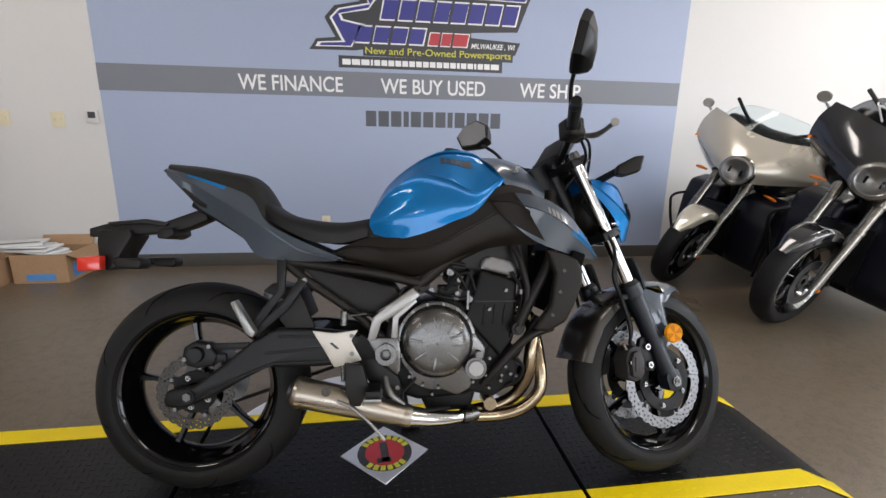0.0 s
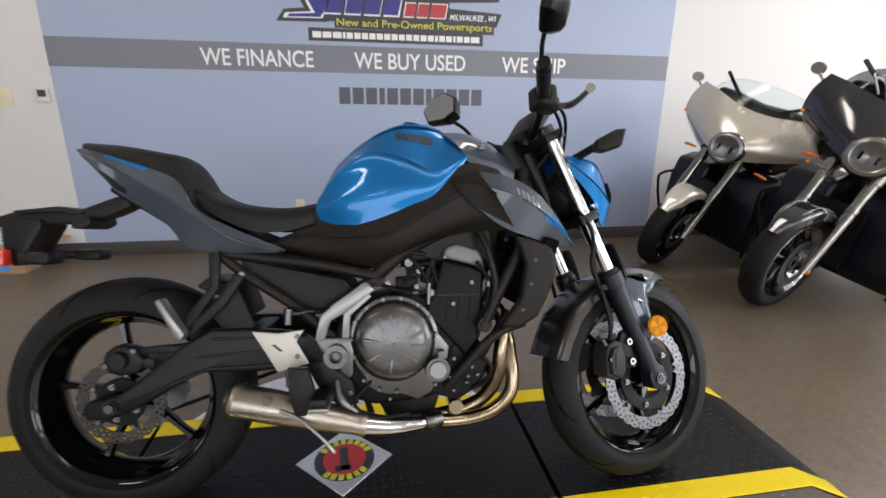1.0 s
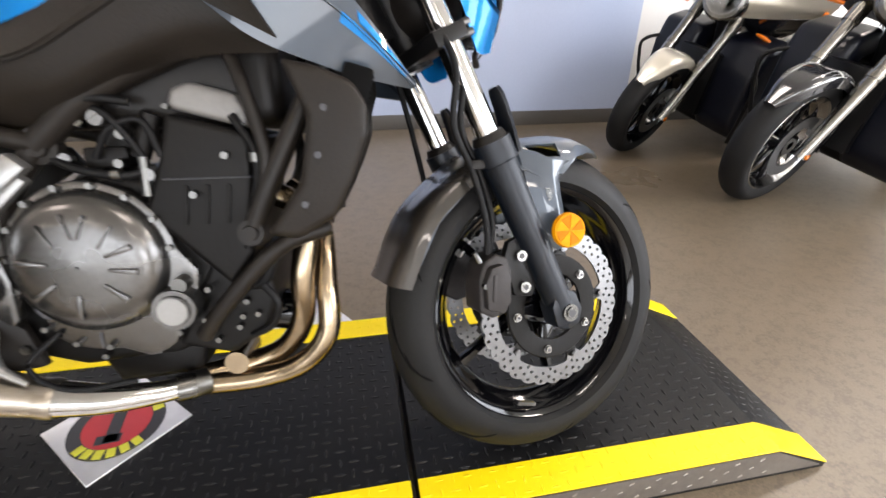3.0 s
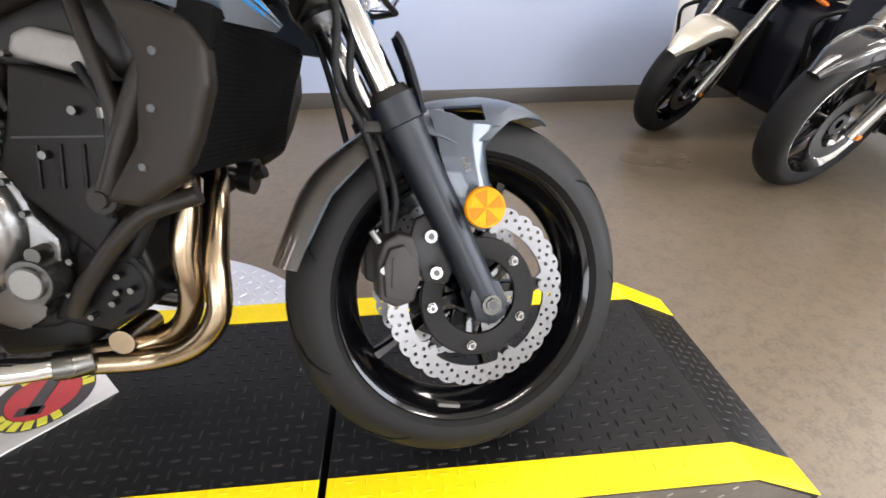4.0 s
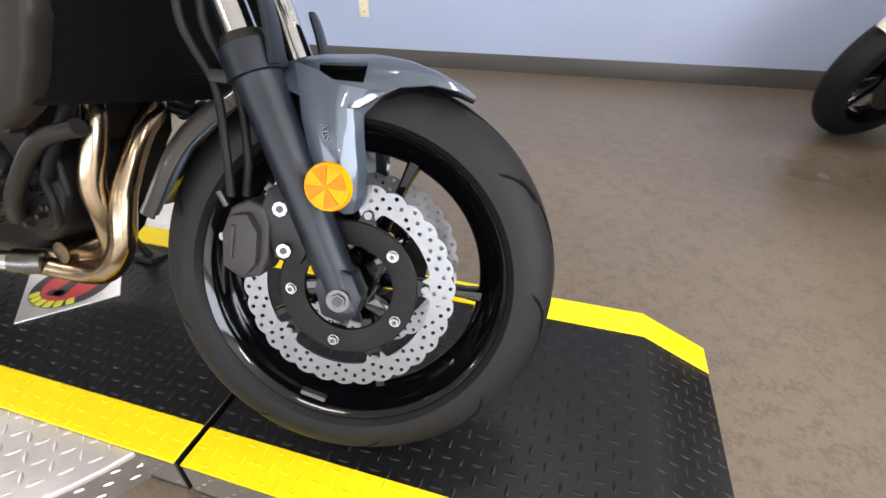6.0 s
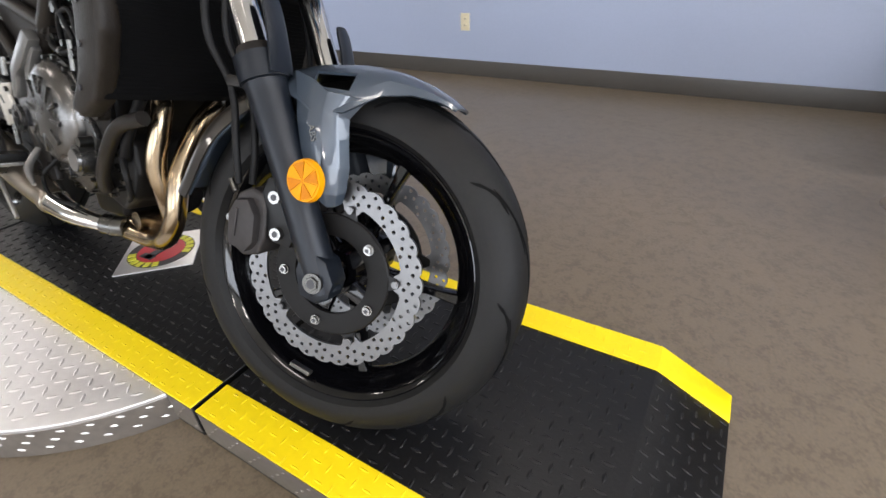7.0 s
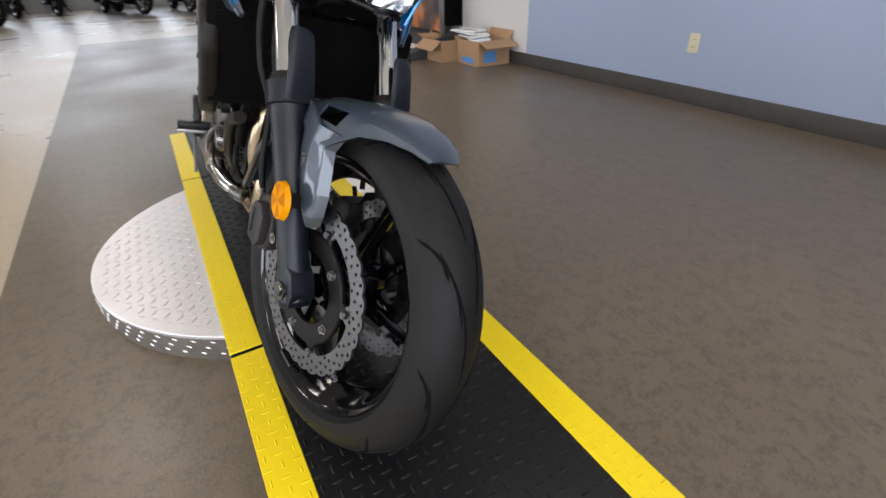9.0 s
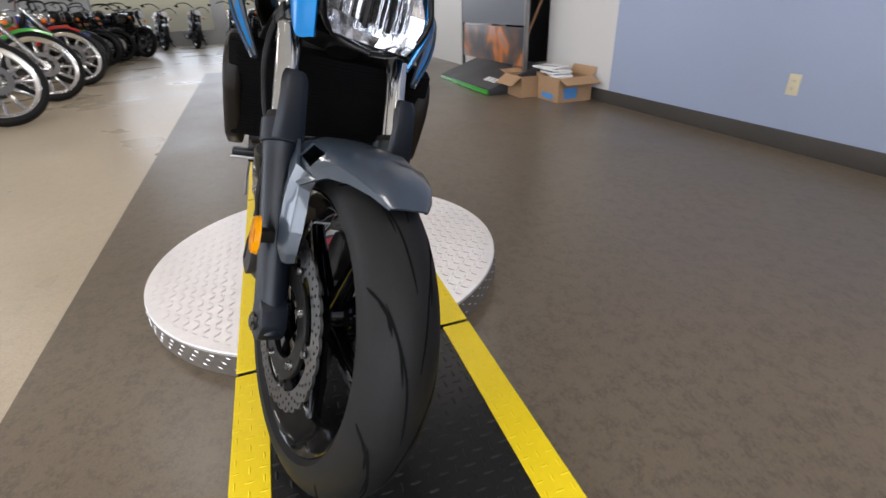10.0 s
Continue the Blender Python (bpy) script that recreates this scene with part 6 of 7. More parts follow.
# ---------- other motorcycles ----------
TP_SILVER = mat("pearl_silver_paint", (0.62, 0.57, 0.48), 0.26, 0.45, 0.05, 500, 3, 0, 0.9)
TP_BLACK = mat("black_paint", (0.010, 0.010, 0.012), 0.16, 0, 0.08, 300, 4, 0, 0.9)
TP_NAVY = mat("navy_black_paint", (0.003, 0.004, 0.009), 0.4, 0, 0.1, 300, 4, 0, 0.12, spec=0.3)
TP_BLUE = mat("deep_blue_paint", (0.015, 0.06, 0.30), 0.2, 0.2, 0.06, 300, 4, 0, 0.9)
TP_GREEN = mat("green_paint", (0.05, 0.40, 0.05), 0.22, 0.1, 0.06, 300, 4, 0, 0.8)
TP_RED = mat("red_paint", (0.45, 0.02, 0.015), 0.2, 0.1, 0.06, 300, 4, 0, 0.9)
FLAME = mat("pale_flame_paint", (0.62, 0.62, 0.60), 0.3, 0.3, 0.06)
CHROME_DIM = mat("worn_chrome", (0.24, 0.23, 0.21), 0.22, 1.0, 0.12, 40, 6)
SMOKE = glass("smoked_windscreen", (0.22, 0.23, 0.25), 0.04)
TINT = glass("windscreen", (0.82, 0.9, 0.92), 0.03)
ORANGE = mat("amber_lens", (0.75, 0.18, 0.01), 0.2, 0, 0.06, 60, 9, 0, 0.6)


def round_wheel(name, parent, m, crown, half, bead, spokes, rim_mat, spoke_mat, label, disc=0.15):
    w = half * 0.82
    rim = [(-w, bead + 0.01), (-w - 0.004, bead), (-w * 0.8, bead - 0.012), (-0.02, bead - 0.03), (0.02, bead - 0.03), (w * 0.8, bead - 0.012), (w + 0.004, bead), (w, bead + 0.01)]
    wh = part(name, lathe(rim, 56), rim_mat, parent, label, 30, m)
    ty = []
    for u in np.linspace(-1, 1, 11).tolist():
        ty.append((half * math.sin(u * 1.25) / math.sin(1.25), crown - half * 0.85 * (1 - math.cos(u * 1.25))))
    ty = [(-half * 0.82, bead - 0.004), (-half * 1.0, (bead + crown) / 2 - 0.01)] + ty + [(half * 1.0, (bead + crown) / 2 - 0.01), (half * 0.82, bead - 0.004)]
    part("tyre", lathe(ty, 64), TYRE, wh, "black tyre", 40, m)
    part("hub", lathe([(-0.06, 0.02), (-0.06, 0.05), (0.06, 0.05), (0.06, 0.02)], 24), spoke_mat, wh, "", 30, m)
    for k in range(spokes):
        a = 2 * math.pi * k / spokes
        bm = prism([(0.045, -0.018), (bead - 0.02, -0.011), (bead - 0.02, 0.011), (0.045, 0.018)], -0.014, 0.014, 0.005, 2)
        part("spoke", bm, spoke_mat, wh, "", 40, m @ Matrix.Rotation(a, 4, "Y"))
    if disc:
        for s in (-1, 1):
            part("brake_disc", lathe([(s * 0.075 - 0.002, disc - 0.05), (s * 0.075 - 0.002, disc), (s * 0.075 + 0.002, disc), (s * 0.075 + 0.002, disc - 0.05)], 40), DISC, wh, "", 30, m)
    return wh


def turned(point, axis, deg):
    p = Vector(point)
    return Matrix.Translation(p) @ Matrix.Rotation(radians(deg), 4, Vector(axis)) @ Matrix.Translation(-p)


def touring_bike(label, m, paint, steer_deg, wheel_deg, flames, group):
    """A full-dress touring motorcycle; origin on the ground between the wheels."""
    b = thing("touring_motorcycle", label, "motorcycle", group, m=m)
    rk = radians(29)
    axd = Vector((-math.sin(rk), 0, math.cos(rk)))
    S, SF = turned((0.86, 0, 0), axd, wheel_deg), turned((0.86, 0, 0), axd, steer_deg)
    fx, fz = 0.80, 0.325

    def up(s, side, fwd=0.0):
        return Vector((fx, side, fz)) + axd * s + Vector((math.cos(rk), 0, math.sin(rk))) * fwd

    round_wheel("front_wheel", b, S @ Matrix.Translation((fx, 0, fz)), 0.325, 0.066, 0.235, 7, GLOSS_BLACK if not flames else CHROME, GLOSS_BLACK, "cast front wheel")
    for s in (-1, 1):
        fk = part("fork_leg", tube([up(-0.03, s * 0.125), up(0.1, s * 0.125), up(0.28, s * 0.125), up(0.36, s * 0.125)], 0.03, 16, 4, [0.028, 0.030, 0.034, 0.036]), CHROME_DIM, b, "chrome fork leg", 40, S)
        part("fork_tube", join(rod(up(0.36, s * 0.125), up(0.64, s * 0.125), 0.031), rod(up(0.375, s * 0.125), up(0.40, s * 0.125), 0.037), rod(up(0.56, s * 0.125), up(0.63, s * 0.125), 0.038)), CHROME_DIM, fk, "chrome fork sleeve", 40, S)
        part("caliper", prism([(fx - 0.14, fz + 0.02), (fx - 0.15, fz + 0.09), (fx - 0.09, fz + 0.14), (fx - 0.05, fz + 0.06)], s * 0.09 - 0.03, s * 0.09 + 0.03, 0.01), SILVER, fk, "pale brake caliper", 40, S)
        part("side_marker", box(fx - 0.005, fx + 0.02, s * 0.155 - 0.005, s * 0.155 + 0.005, fz - 0.02, fz + 0.0, 0.003), ORANGE, fk, "", 40, S)
    rows = []
    for deg, w in ((38, 0.03), (60, 0.07), (90, 0.088), (125, 0.09), (160, 0.088), (195, 0.07)):
        c = [(fx + r * math.cos(radians(deg)), y, fz + r * math.sin(radians(deg))) for r, y in ((0.352, 0), (0.350, w * 0.6), (0.335, w * 0.95), (0.29, w * 1.02))]
        rows.append(c)
    fen = part("front_fender", sheet(rows, 6, 4, True, 0.004), paint, b, "rounded painted front fender", 45, S)
    SU = SF @ Matrix.Translation((-0.03, 0, 0.068)) @ Matrix.Diagonal((1, 1.14, 1.04, 1))
    # fairing
    fr_rows = [[(0.40, 0, 1.10), (0.39, 0.12, 1.11), (0.35, 0.26, 1.14), (0.27, 0.40, 1.155)],
               [(0.52, 0, 1.00), (0.50, 0.13, 1.01), (0.43, 0.28, 1.03), (0.33, 0.425, 1.06)],
               [(0.60, 0, 0.90), (0.57, 0.12, 0.90), (0.48, 0.27, 0.92), (0.36, 0.42, 0.96)],
               [(0.60, 0, 0.79), (0.56, 0.11, 0.805), (0.46, 0.25, 0.85), (0.35, 0.40, 0.91)]]
    fair = part("fairing", sheet(fr_rows, 6, 6, True, 0.006), paint, b, "wide swept handlebar fairing", 50, SU)
    part("fairing_underside", sheet([[(0.58, 0, 0.80), (0.54, 0.11, 0.81), (0.45, 0.25, 0.85), (0.34, 0.39, 0.90)], [(0.50, 0, 0.76), (0.47, 0.10, 0.76), (0.40, 0.22, 0.77), (0.30, 0.34, 0.82)], [(0.38, 0, 0.72), (0.36, 0.09, 0.72), (0.32, 0.19, 0.71), (0.25, 0.28, 0.74)]], 5, 5, True, 0.006), TP_BLACK, fair, "gloss black lower fairing", 50, SU)
    part("fairing_back", box(0.20, 0.34, -0.33, 0.33, 0.88, 1.11, 0.04, 3), SATIN_BLACK, fair, "black inner fairing with gauges", 45, SU)
    part("dash_rim", sheet([[(0.385, 0, 1.085), (0.375, 0.10, 1.09), (0.35, 0.20, 1.115), (0.32, 0.29, 1.13)], [(0.35, 0, 1.135), (0.34, 0.10, 1.145), (0.32, 0.20, 1.155), (0.30, 0.28, 1.155)], [(0.29, 0, 1.15), (0.28, 0.10, 1.16), (0.27, 0.19, 1.165), (0.26, 0.27, 1.16)]], 5, 5, True, 0.006), SATIN_BLACK, fair, "black dash rim", 45, SU)
    hl = part("headlight", lathe([(0, 0.002), (0.012, 0.055), (0.03, 0.082), (0.02, 0.098), (-0.06, 0.09), (-0.09, 0.05)], 40, False), SILVER, fair, "round headlight in a chrome bezel", 40, SU @ Matrix.Translation((0.607, 0, 0.86)) @ pose(0, 0, 0, 0, 0, -90) @ pose(0, 0, 0, 14, 0, 0))
    part("lens", lathe([(0.03, 0.002), (0.028, 0.05), (0.016, 0.082)], 40, False), CLEAR, hl, "", 50, SU @ Matrix.Translation((0.612, 0, 0.86)) @ pose(0, 0, 0, 0, 0, -90) @ pose(0, 0, 0, 14, 0, 0))
    part("headlight_surround", lathe([(-0.01, 0.094), (0.004, 0.099), (-0.002, 0.107), (-0.03, 0.114), (-0.06, 0.112)], 40, False), CHROME_DIM, hl, "", 50, SU @ Matrix.Translation((0.600, 0, 0.86)) @ pose(0, 0, 0, 0, 0, -90) @ pose(0, 0, 0, 14, 0, 0))
    for yb in (-0.035, 0.035):
        part("bulb_shade", box(-0.006, 0.006, 0.010, 0.022, -0.022, 0.022, 0.004), CAST_DARK, hl, "", 40, SU @ Matrix.Translation((0.612, yb, 0.86)) @ pose(0, 0, 0, 0, 0, -90))
    wind = [[(0.41, 0, 1.085), (0.40, 0.10, 1.09), (0.36, 0.22, 1.12), (0.31, 0.32, 1.14)], [(0.35, 0, 1.19), (0.34, 0.10, 1.19), (0.31, 0.20, 1.20), (0.27, 0.28, 1.20)], [(0.30, 0, 1.27), (0.29, 0.09, 1.265), (0.27, 0.17, 1.255), (0.24, 0.23, 1.235)]]
    ws = part("windscreen", sheet(wind, 5, 5, True, 0.004), TINT if not flames else SMOKE, b, "clear windscreen" if not flames else "dark windscreen with pale flames", 50, SU)
    ws.visible_shadow = False
    for s in (-1, 1):
        part("screen_bracket", tube([(0.36, s * 0.10, 1.13), (0.30, s * 0.20, 1.19), (0.24, s * 0.30, 1.26)], 0.012, 8, 5), SATIN_BLACK, ws, "black bracket bar", 40, SU)
        mr = part("mirror", rod((0.24, s * 0.47, 1.16), (0.28, s * 0.47, 1.165), 0.036, 0.032, 20), CHROME_DIM, b, "round chrome mirror", 40, SU)
        part("mirror_stem", rod((0.26, s * 0.36, 1.05), (0.26, s * 0.45, 1.14), 0.008), CHROME, mr, "", 40, SU)
        sg = part("turn_signal", tube([(0.46, s * 0.20, 0.745), (0.47, s * 0.25, 0.745), (0.47, s * 0.28, 0.74)], 0.02, 12, 4, [0.007, 0.012, 0.008]), ORANGE, b, "amber turn signal", 50, SU)
        part("marker_light", prism([(0.42, 0.935), (0.40, 0.95), (0.37, 0.95), (0.395, 0.935)], s * 0.40 - 0.008, s * 0.40 + 0.008, 0.003), ORANGE, fair, "", 40, SU)
        part("handlebar", tube([(0.30, s * 0.05, 1.02), (0.22, s * 0.2, 1.06), (0.10, s * 0.36, 1.05), (0.0, s * 0.42, 1.02)], 0.013, 10, 6), SATIN_BLACK, b, "", 50, S)
        lo = prism([(0.14, 0.27), (0.20, 0.205), (0.36, 0.20), (0.445, 0.30), (0.46, 0.60), (0.42, 0.76), (0.24, 0.80), (0.15, 0.60)], min(s * 0.09, s * 0.40), max(s * 0.09, s * 0.40), 0.05, 3)
        part("lower_fairing", lo, TP_NAVY, b, "black leg shield", 45)
        part("crash_bar", tube([(0.30, s * 0.16, 0.70), (0.48, s * 0.43, 0.60), (0.48, s * 0.45, 0.46), (0.40, s * 0.40, 0.20)], 0.012, 10, 8), SATIN_BLACK, b, "black crash bar", 50)
        bag = prism([(-0.45, 0.72), (-0.40, 0.40), (-0.95, 0.36), (-1.12, 0.46), (-1.10, 0.70)], 0.20, 0.42, 0.05, 4)
        if s < 0:
            flip(bag)
        part("saddlebag", bag, paint, b, "hard painted saddlebag", 45)
        part("floorboard", box(0.0, 0.30, s * 0.30 - 0.06, s * 0.30 + 0.06, 0.24, 0.265, 0.008), SATIN_BLACK, b, "", 40)
        part("exhaust", tube([(0.25, s * 0.12, 0.36), (0.0, s * 0.20, 0.22), (-0.5, s * 0.26, 0.24), (-1.1, s * 0.28, 0.28)], 0.04, 16, 5, [0.022, 0.03, 0.045, 0.045]), CHROME, b, "chrome exhaust pipe", 50)
    if flames:
        for s in (-1, 1):
            for k in range(3):
                o = 0.02 * k
                part("flame_line", tube([(0.42 - 0.02 * k, s * (0.05 + 0.05 * k), 1.09 + 0.02 * k), (0.36, s * (0.10 + 0.05 * k), 1.20), (0.335, s * (0.05 + 0.06 * k), 1.235 - o), (0.33, s * (0.13 + 0.04 * k), 1.24 - o), (0.315, s * (0.16 + 0.03 * k), 1.215)], 0.0045, 6, 8), FLAME, ws, "pale flame line", 50, SU)
            for k, (u0, u1, v0, v1) in enumerate(((0.25, 0.62, 0.33, 0.352), (0.35, 0.80, 0.50, 0.52), (0.22, 0.45, 0.65, 0.67), (0.50, 0.75, 0.72, 0.74), (0.41, 0.425, 0.33, 0.66), (0.61, 0.622, 0.36, 0.72))):
                bm = patch(rows, u0, u1, v0, v1, 0.0015, 0.001, 8, 2)
                part("flame_line", bm if s > 0 else flip(bm), FLAME, fen, "pale flame line", 50, S)
    round_wheel("rear_wheel", b, Matrix.Translation((-0.86, 0, 0.325)), 0.325, 0.085, 0.215, 7, GLOSS_BLACK, GLOSS_BLACK, "cast rear wheel", 0)
    part("engine", join(prism([(-0.15, 0.18), (0.30, 0.18), (0.36, 0.34), (0.20, 0.44), (-0.12, 0.46), (-0.25, 0.34)], -0.19, 0.19, 0.03, 3), prism([(0.10, 0.42), (0.24, 0.40), (0.32, 0.66), (0.18, 0.70)], -0.11, 0.11, 0.02, 3), prism([(-0.10, 0.44), (0.04, 0.44), (0.0, 0.70), (-0.16, 0.68)], -0.11, 0.11, 0.02, 3)), CAST_DARK, b, "black v-twin engine", 40)
    part("radiator", box(0.42, 0.48, -0.15, 0.15, 0.28, 0.66, 0.01), SATIN_BLACK, b, "", 40)
    part("fuel_tank", sheet([[(0.32, 0, 0.90), (0.32, 0.08, 0.88), (0.32, 0.10, 0.80), (0.32, 0.09, 0.74)], [(0.10, 0, 0.94), (0.10, 0.12, 0.92), (0.10, 0.18, 0.82), (0.10, 0.15, 0.72)], [(-0.18, 0, 0.84), (-0.18, 0.08, 0.82), (-0.18, 0.12, 0.75), (-0.18, 0.10, 0.68)]], 6, 5, True), paint, b, "painted fuel tank", 50)
    part("seat", sheet([[(-0.14, 0, 0.80), (-0.14, 0.08, 0.79), (-0.14, 0.12, 0.72), (-0.14, 0.11, 0.66)], [(-0.45, 0, 0.70), (-0.45, 0.14, 0.70), (-0.45, 0.19, 0.66), (-0.45, 0.17, 0.60)], [(-0.62, 0, 0.80), (-0.62, 0.12, 0.79), (-0.62, 0.16, 0.74), (-0.62, 0.14, 0.64)], [(-0.95, 0, 0.82), (-0.95, 0.09, 0.81), (-0.95, 0.12, 0.77), (-0.95, 0.11, 0.70)]], 6, 5, True), SEAT, b, "black touring seat", 50)
    part("rear_fender", sheet([[(-0.86 + 0.37 * math.cos(radians(d)), y, 0.325 + 0.37 * math.sin(radians(d)) - (0.06 if y > 0.1 else 0)) for y in (0, 0.08, 0.12)] for d in (50, 90, 130, 170)], 5, 4, True, 0.005), paint, b, "", 45)
    part("frame", join(box(-0.6, 0.35, -0.04, 0.04, 0.56, 0.64, 0.015), rod((0.30, 0, 0.62), (0.42, 0, 0.95), 0.04), box(-0.9, -0.2, -0.11, 0.11, 0.30, 0.36, 0.015)), SATIN_BLACK, b, "", 40)
    part("side_stand", rod((-0.1, 0.15, 0.25), (-0.05, 0.31, 0.075), 0.014), SATIN_BLACK, b, "", 40)
    return b


def parked(x, y, heading, lean):
    """A pose on the floor, front contact at x, y."""
    h = radians(heading)
    return pose(x - 0.8 * math.cos(h), y - 0.8 * math.sin(h), FL, 0, 0, heading) @ pose(0, 0, 0, -lean)


touring_bike("pearl silver touring motorcycle with a swept fairing beside the wall", parked(2.48, 3.77, 194, 12), TP_SILVER, 22, 17, False, "touring motorcycles")
touring_bike("black touring motorcycle with pale flame graphics", parked(2.64, 2.865, 193, 11), TP_BLACK, 20, 4, True, "touring motorcycles")


def cruiser(label, m, paint, rim_mat, steer_deg, big):
    """A parked cruiser with a raked fork, seen far off."""
    bright = CHROME if big else SATIN_BLACK
    b = thing("cruiser_motorcycle", label, "motorcycle", "parked motorcycle row", m=m)
    rk = radians(33)
    axd = Vector((-math.sin(rk), 0, math.cos(rk)))
    S = turned((0.95, 0, 0), axd, steer_deg)
    r = 0.40 if big else 0.33
    fx = 0.85
    round_wheel("front_wheel", b, S @ Matrix.Translation((fx, 0, r)), r, 0.05, r - 0.075, 12 if big else 9, rim_mat, bright, "wheel with a bright rim", 0.14)
    for s in (-1, 1):
        part("fork_leg", rod(Vector((fx, s * 0.10, r - 0.02)), Vector((fx, s * 0.10, r)) + axd * 0.72, 0.024, 0.03), CHROME if big else SATIN_BLACK, b, "", 40, S)
        part("handlebar", tube([(0.42, s * 0.03, 1.02), (0.40, s * 0.2, 1.10), (0.28, s * 0.36, 1.06), (0.2, s * 0.42, 1.0)], 0.013, 8, 5), bright, b, "", 50, S)
        part("mirror", ball((0.30, s * 0.40, 1.20), 0.01, 0.055, 0.03, 12, 8), bright, b, "", 50, S)
        part("turn_signal", ball((0.62, s * 0.19, 0.82), 0.03, 0.03, 0.03, 12, 8), ORANGE, b, "", 50, S)
        part("exhaust", tube([(0.25, s * 0.12, 0.40), (0.05, s * 0.2, 0.22), (-0.4, s * 0.24, 0.24), (-0.95, s * 0.25, 0.28)], 0.035, 12, 4, [0.02, 0.03, 0.04, 0.04]), CHROME_DIM if big else CAST_DARK, b, "", 50)
    rows = [[(fx + q * math.cos(radians(d)), y, r + q * math.sin(radians(d))) for q, y in ((r + 0.025, 0), (r + 0.022, 0.045), (r - 0.02, 0.068))] for d in (60, 90, 125, 160)]
    part("front_fender", sheet(rows, 5, 4, True, 0.004), paint, b, "", 45, S)
    part("headlight", ball((0.66, 0, 0.92), 0.09, 0.09, 0.09, 20, 12), bright, b, "round chrome headlight", 50, S)
    part("headlight_lens", rod((0.745, 0, 0.92), (0.752, 0, 0.92), 0.07, n=24), LIVER, b, "", 40, S)
    part("fuel_tank", sheet([[(0.38, 0, 0.92), (0.38, 0.08, 0.90), (0.38, 0.11, 0.82), (0.38, 0.09, 0.75)], [(0.15, 0, 0.94), (0.15, 0.12, 0.92), (0.15, 0.18, 0.82), (0.15, 0.15, 0.72)], [(-0.15, 0, 0.82), (-0.15, 0.07, 0.80), (-0.15, 0.10, 0.74), (-0.15, 0.09, 0.68)]], 5, 4, True), paint, b, "painted tank", 50)
    part("seat", sheet([[(-0.12, 0, 0.76), (-0.12, 0.08, 0.75), (-0.12, 0.11, 0.68)], [(-0.42, 0, 0.66), (-0.42, 0.14, 0.66), (-0.42, 0.17, 0.60)], [(-0.70, 0, 0.74), (-0.70, 0.10, 0.73), (-0.70, 0.12, 0.66)]], 5, 4, True, 0.02), SEAT, b, "", 50)
    part("engine", join(prism([(-0.15, 0.2), (0.30, 0.2), (0.36, 0.36), (0.20, 0.46), (-0.12, 0.48), (-0.25, 0.36)], -0.17, 0.17, 0.03, 2), prism([(0.10, 0.42), (0.24, 0.40), (0.30, 0.70), (0.16, 0.72)], -0.10, 0.10, 0.02, 2), prism([(-0.10, 0.44), (0.04, 0.44), (0.0, 0.72), (-0.14, 0.70)], -0.10, 0.10, 0.02, 2)), CAST_DARK if not big else CASTING, b, "v-twin engine", 40)
    round_wheel("rear_wheel", b, Matrix.Translation((-0.78, 0, 0.33)), 0.33, 0.08, 0.22, 9, rim_mat, bright, "rear wheel", 0)
    part("rear_fender", sheet([[(-0.78 + 0.37 * math.cos(radians(d)), y, 0.33 + 0.37 * math.sin(radians(d)) - (0.05 if y > 0.1 else 0)) for y in (0, 0.08, 0.12)] for d in (50, 90, 130, 165)], 5, 4, True, 0.005), paint, b, "", 45)
    part("frame", join(box(-0.7, 0.35, -0.04, 0.04, 0.58, 0.66, 0.015), rod((0.32, 0, 0.62), (0.50, 0, 0.98), 0.035), box(-0.8, -0.2, -0.1, 0.1, 0.31, 0.36, 0.015)), SATIN_BLACK, b, "", 40)
    part("side_stand", rod((-0.1, 0.14, 0.25), (-0.06, 0.30, 0.07), 0.014), SATIN_BLACK, b, "", 40)
    return b


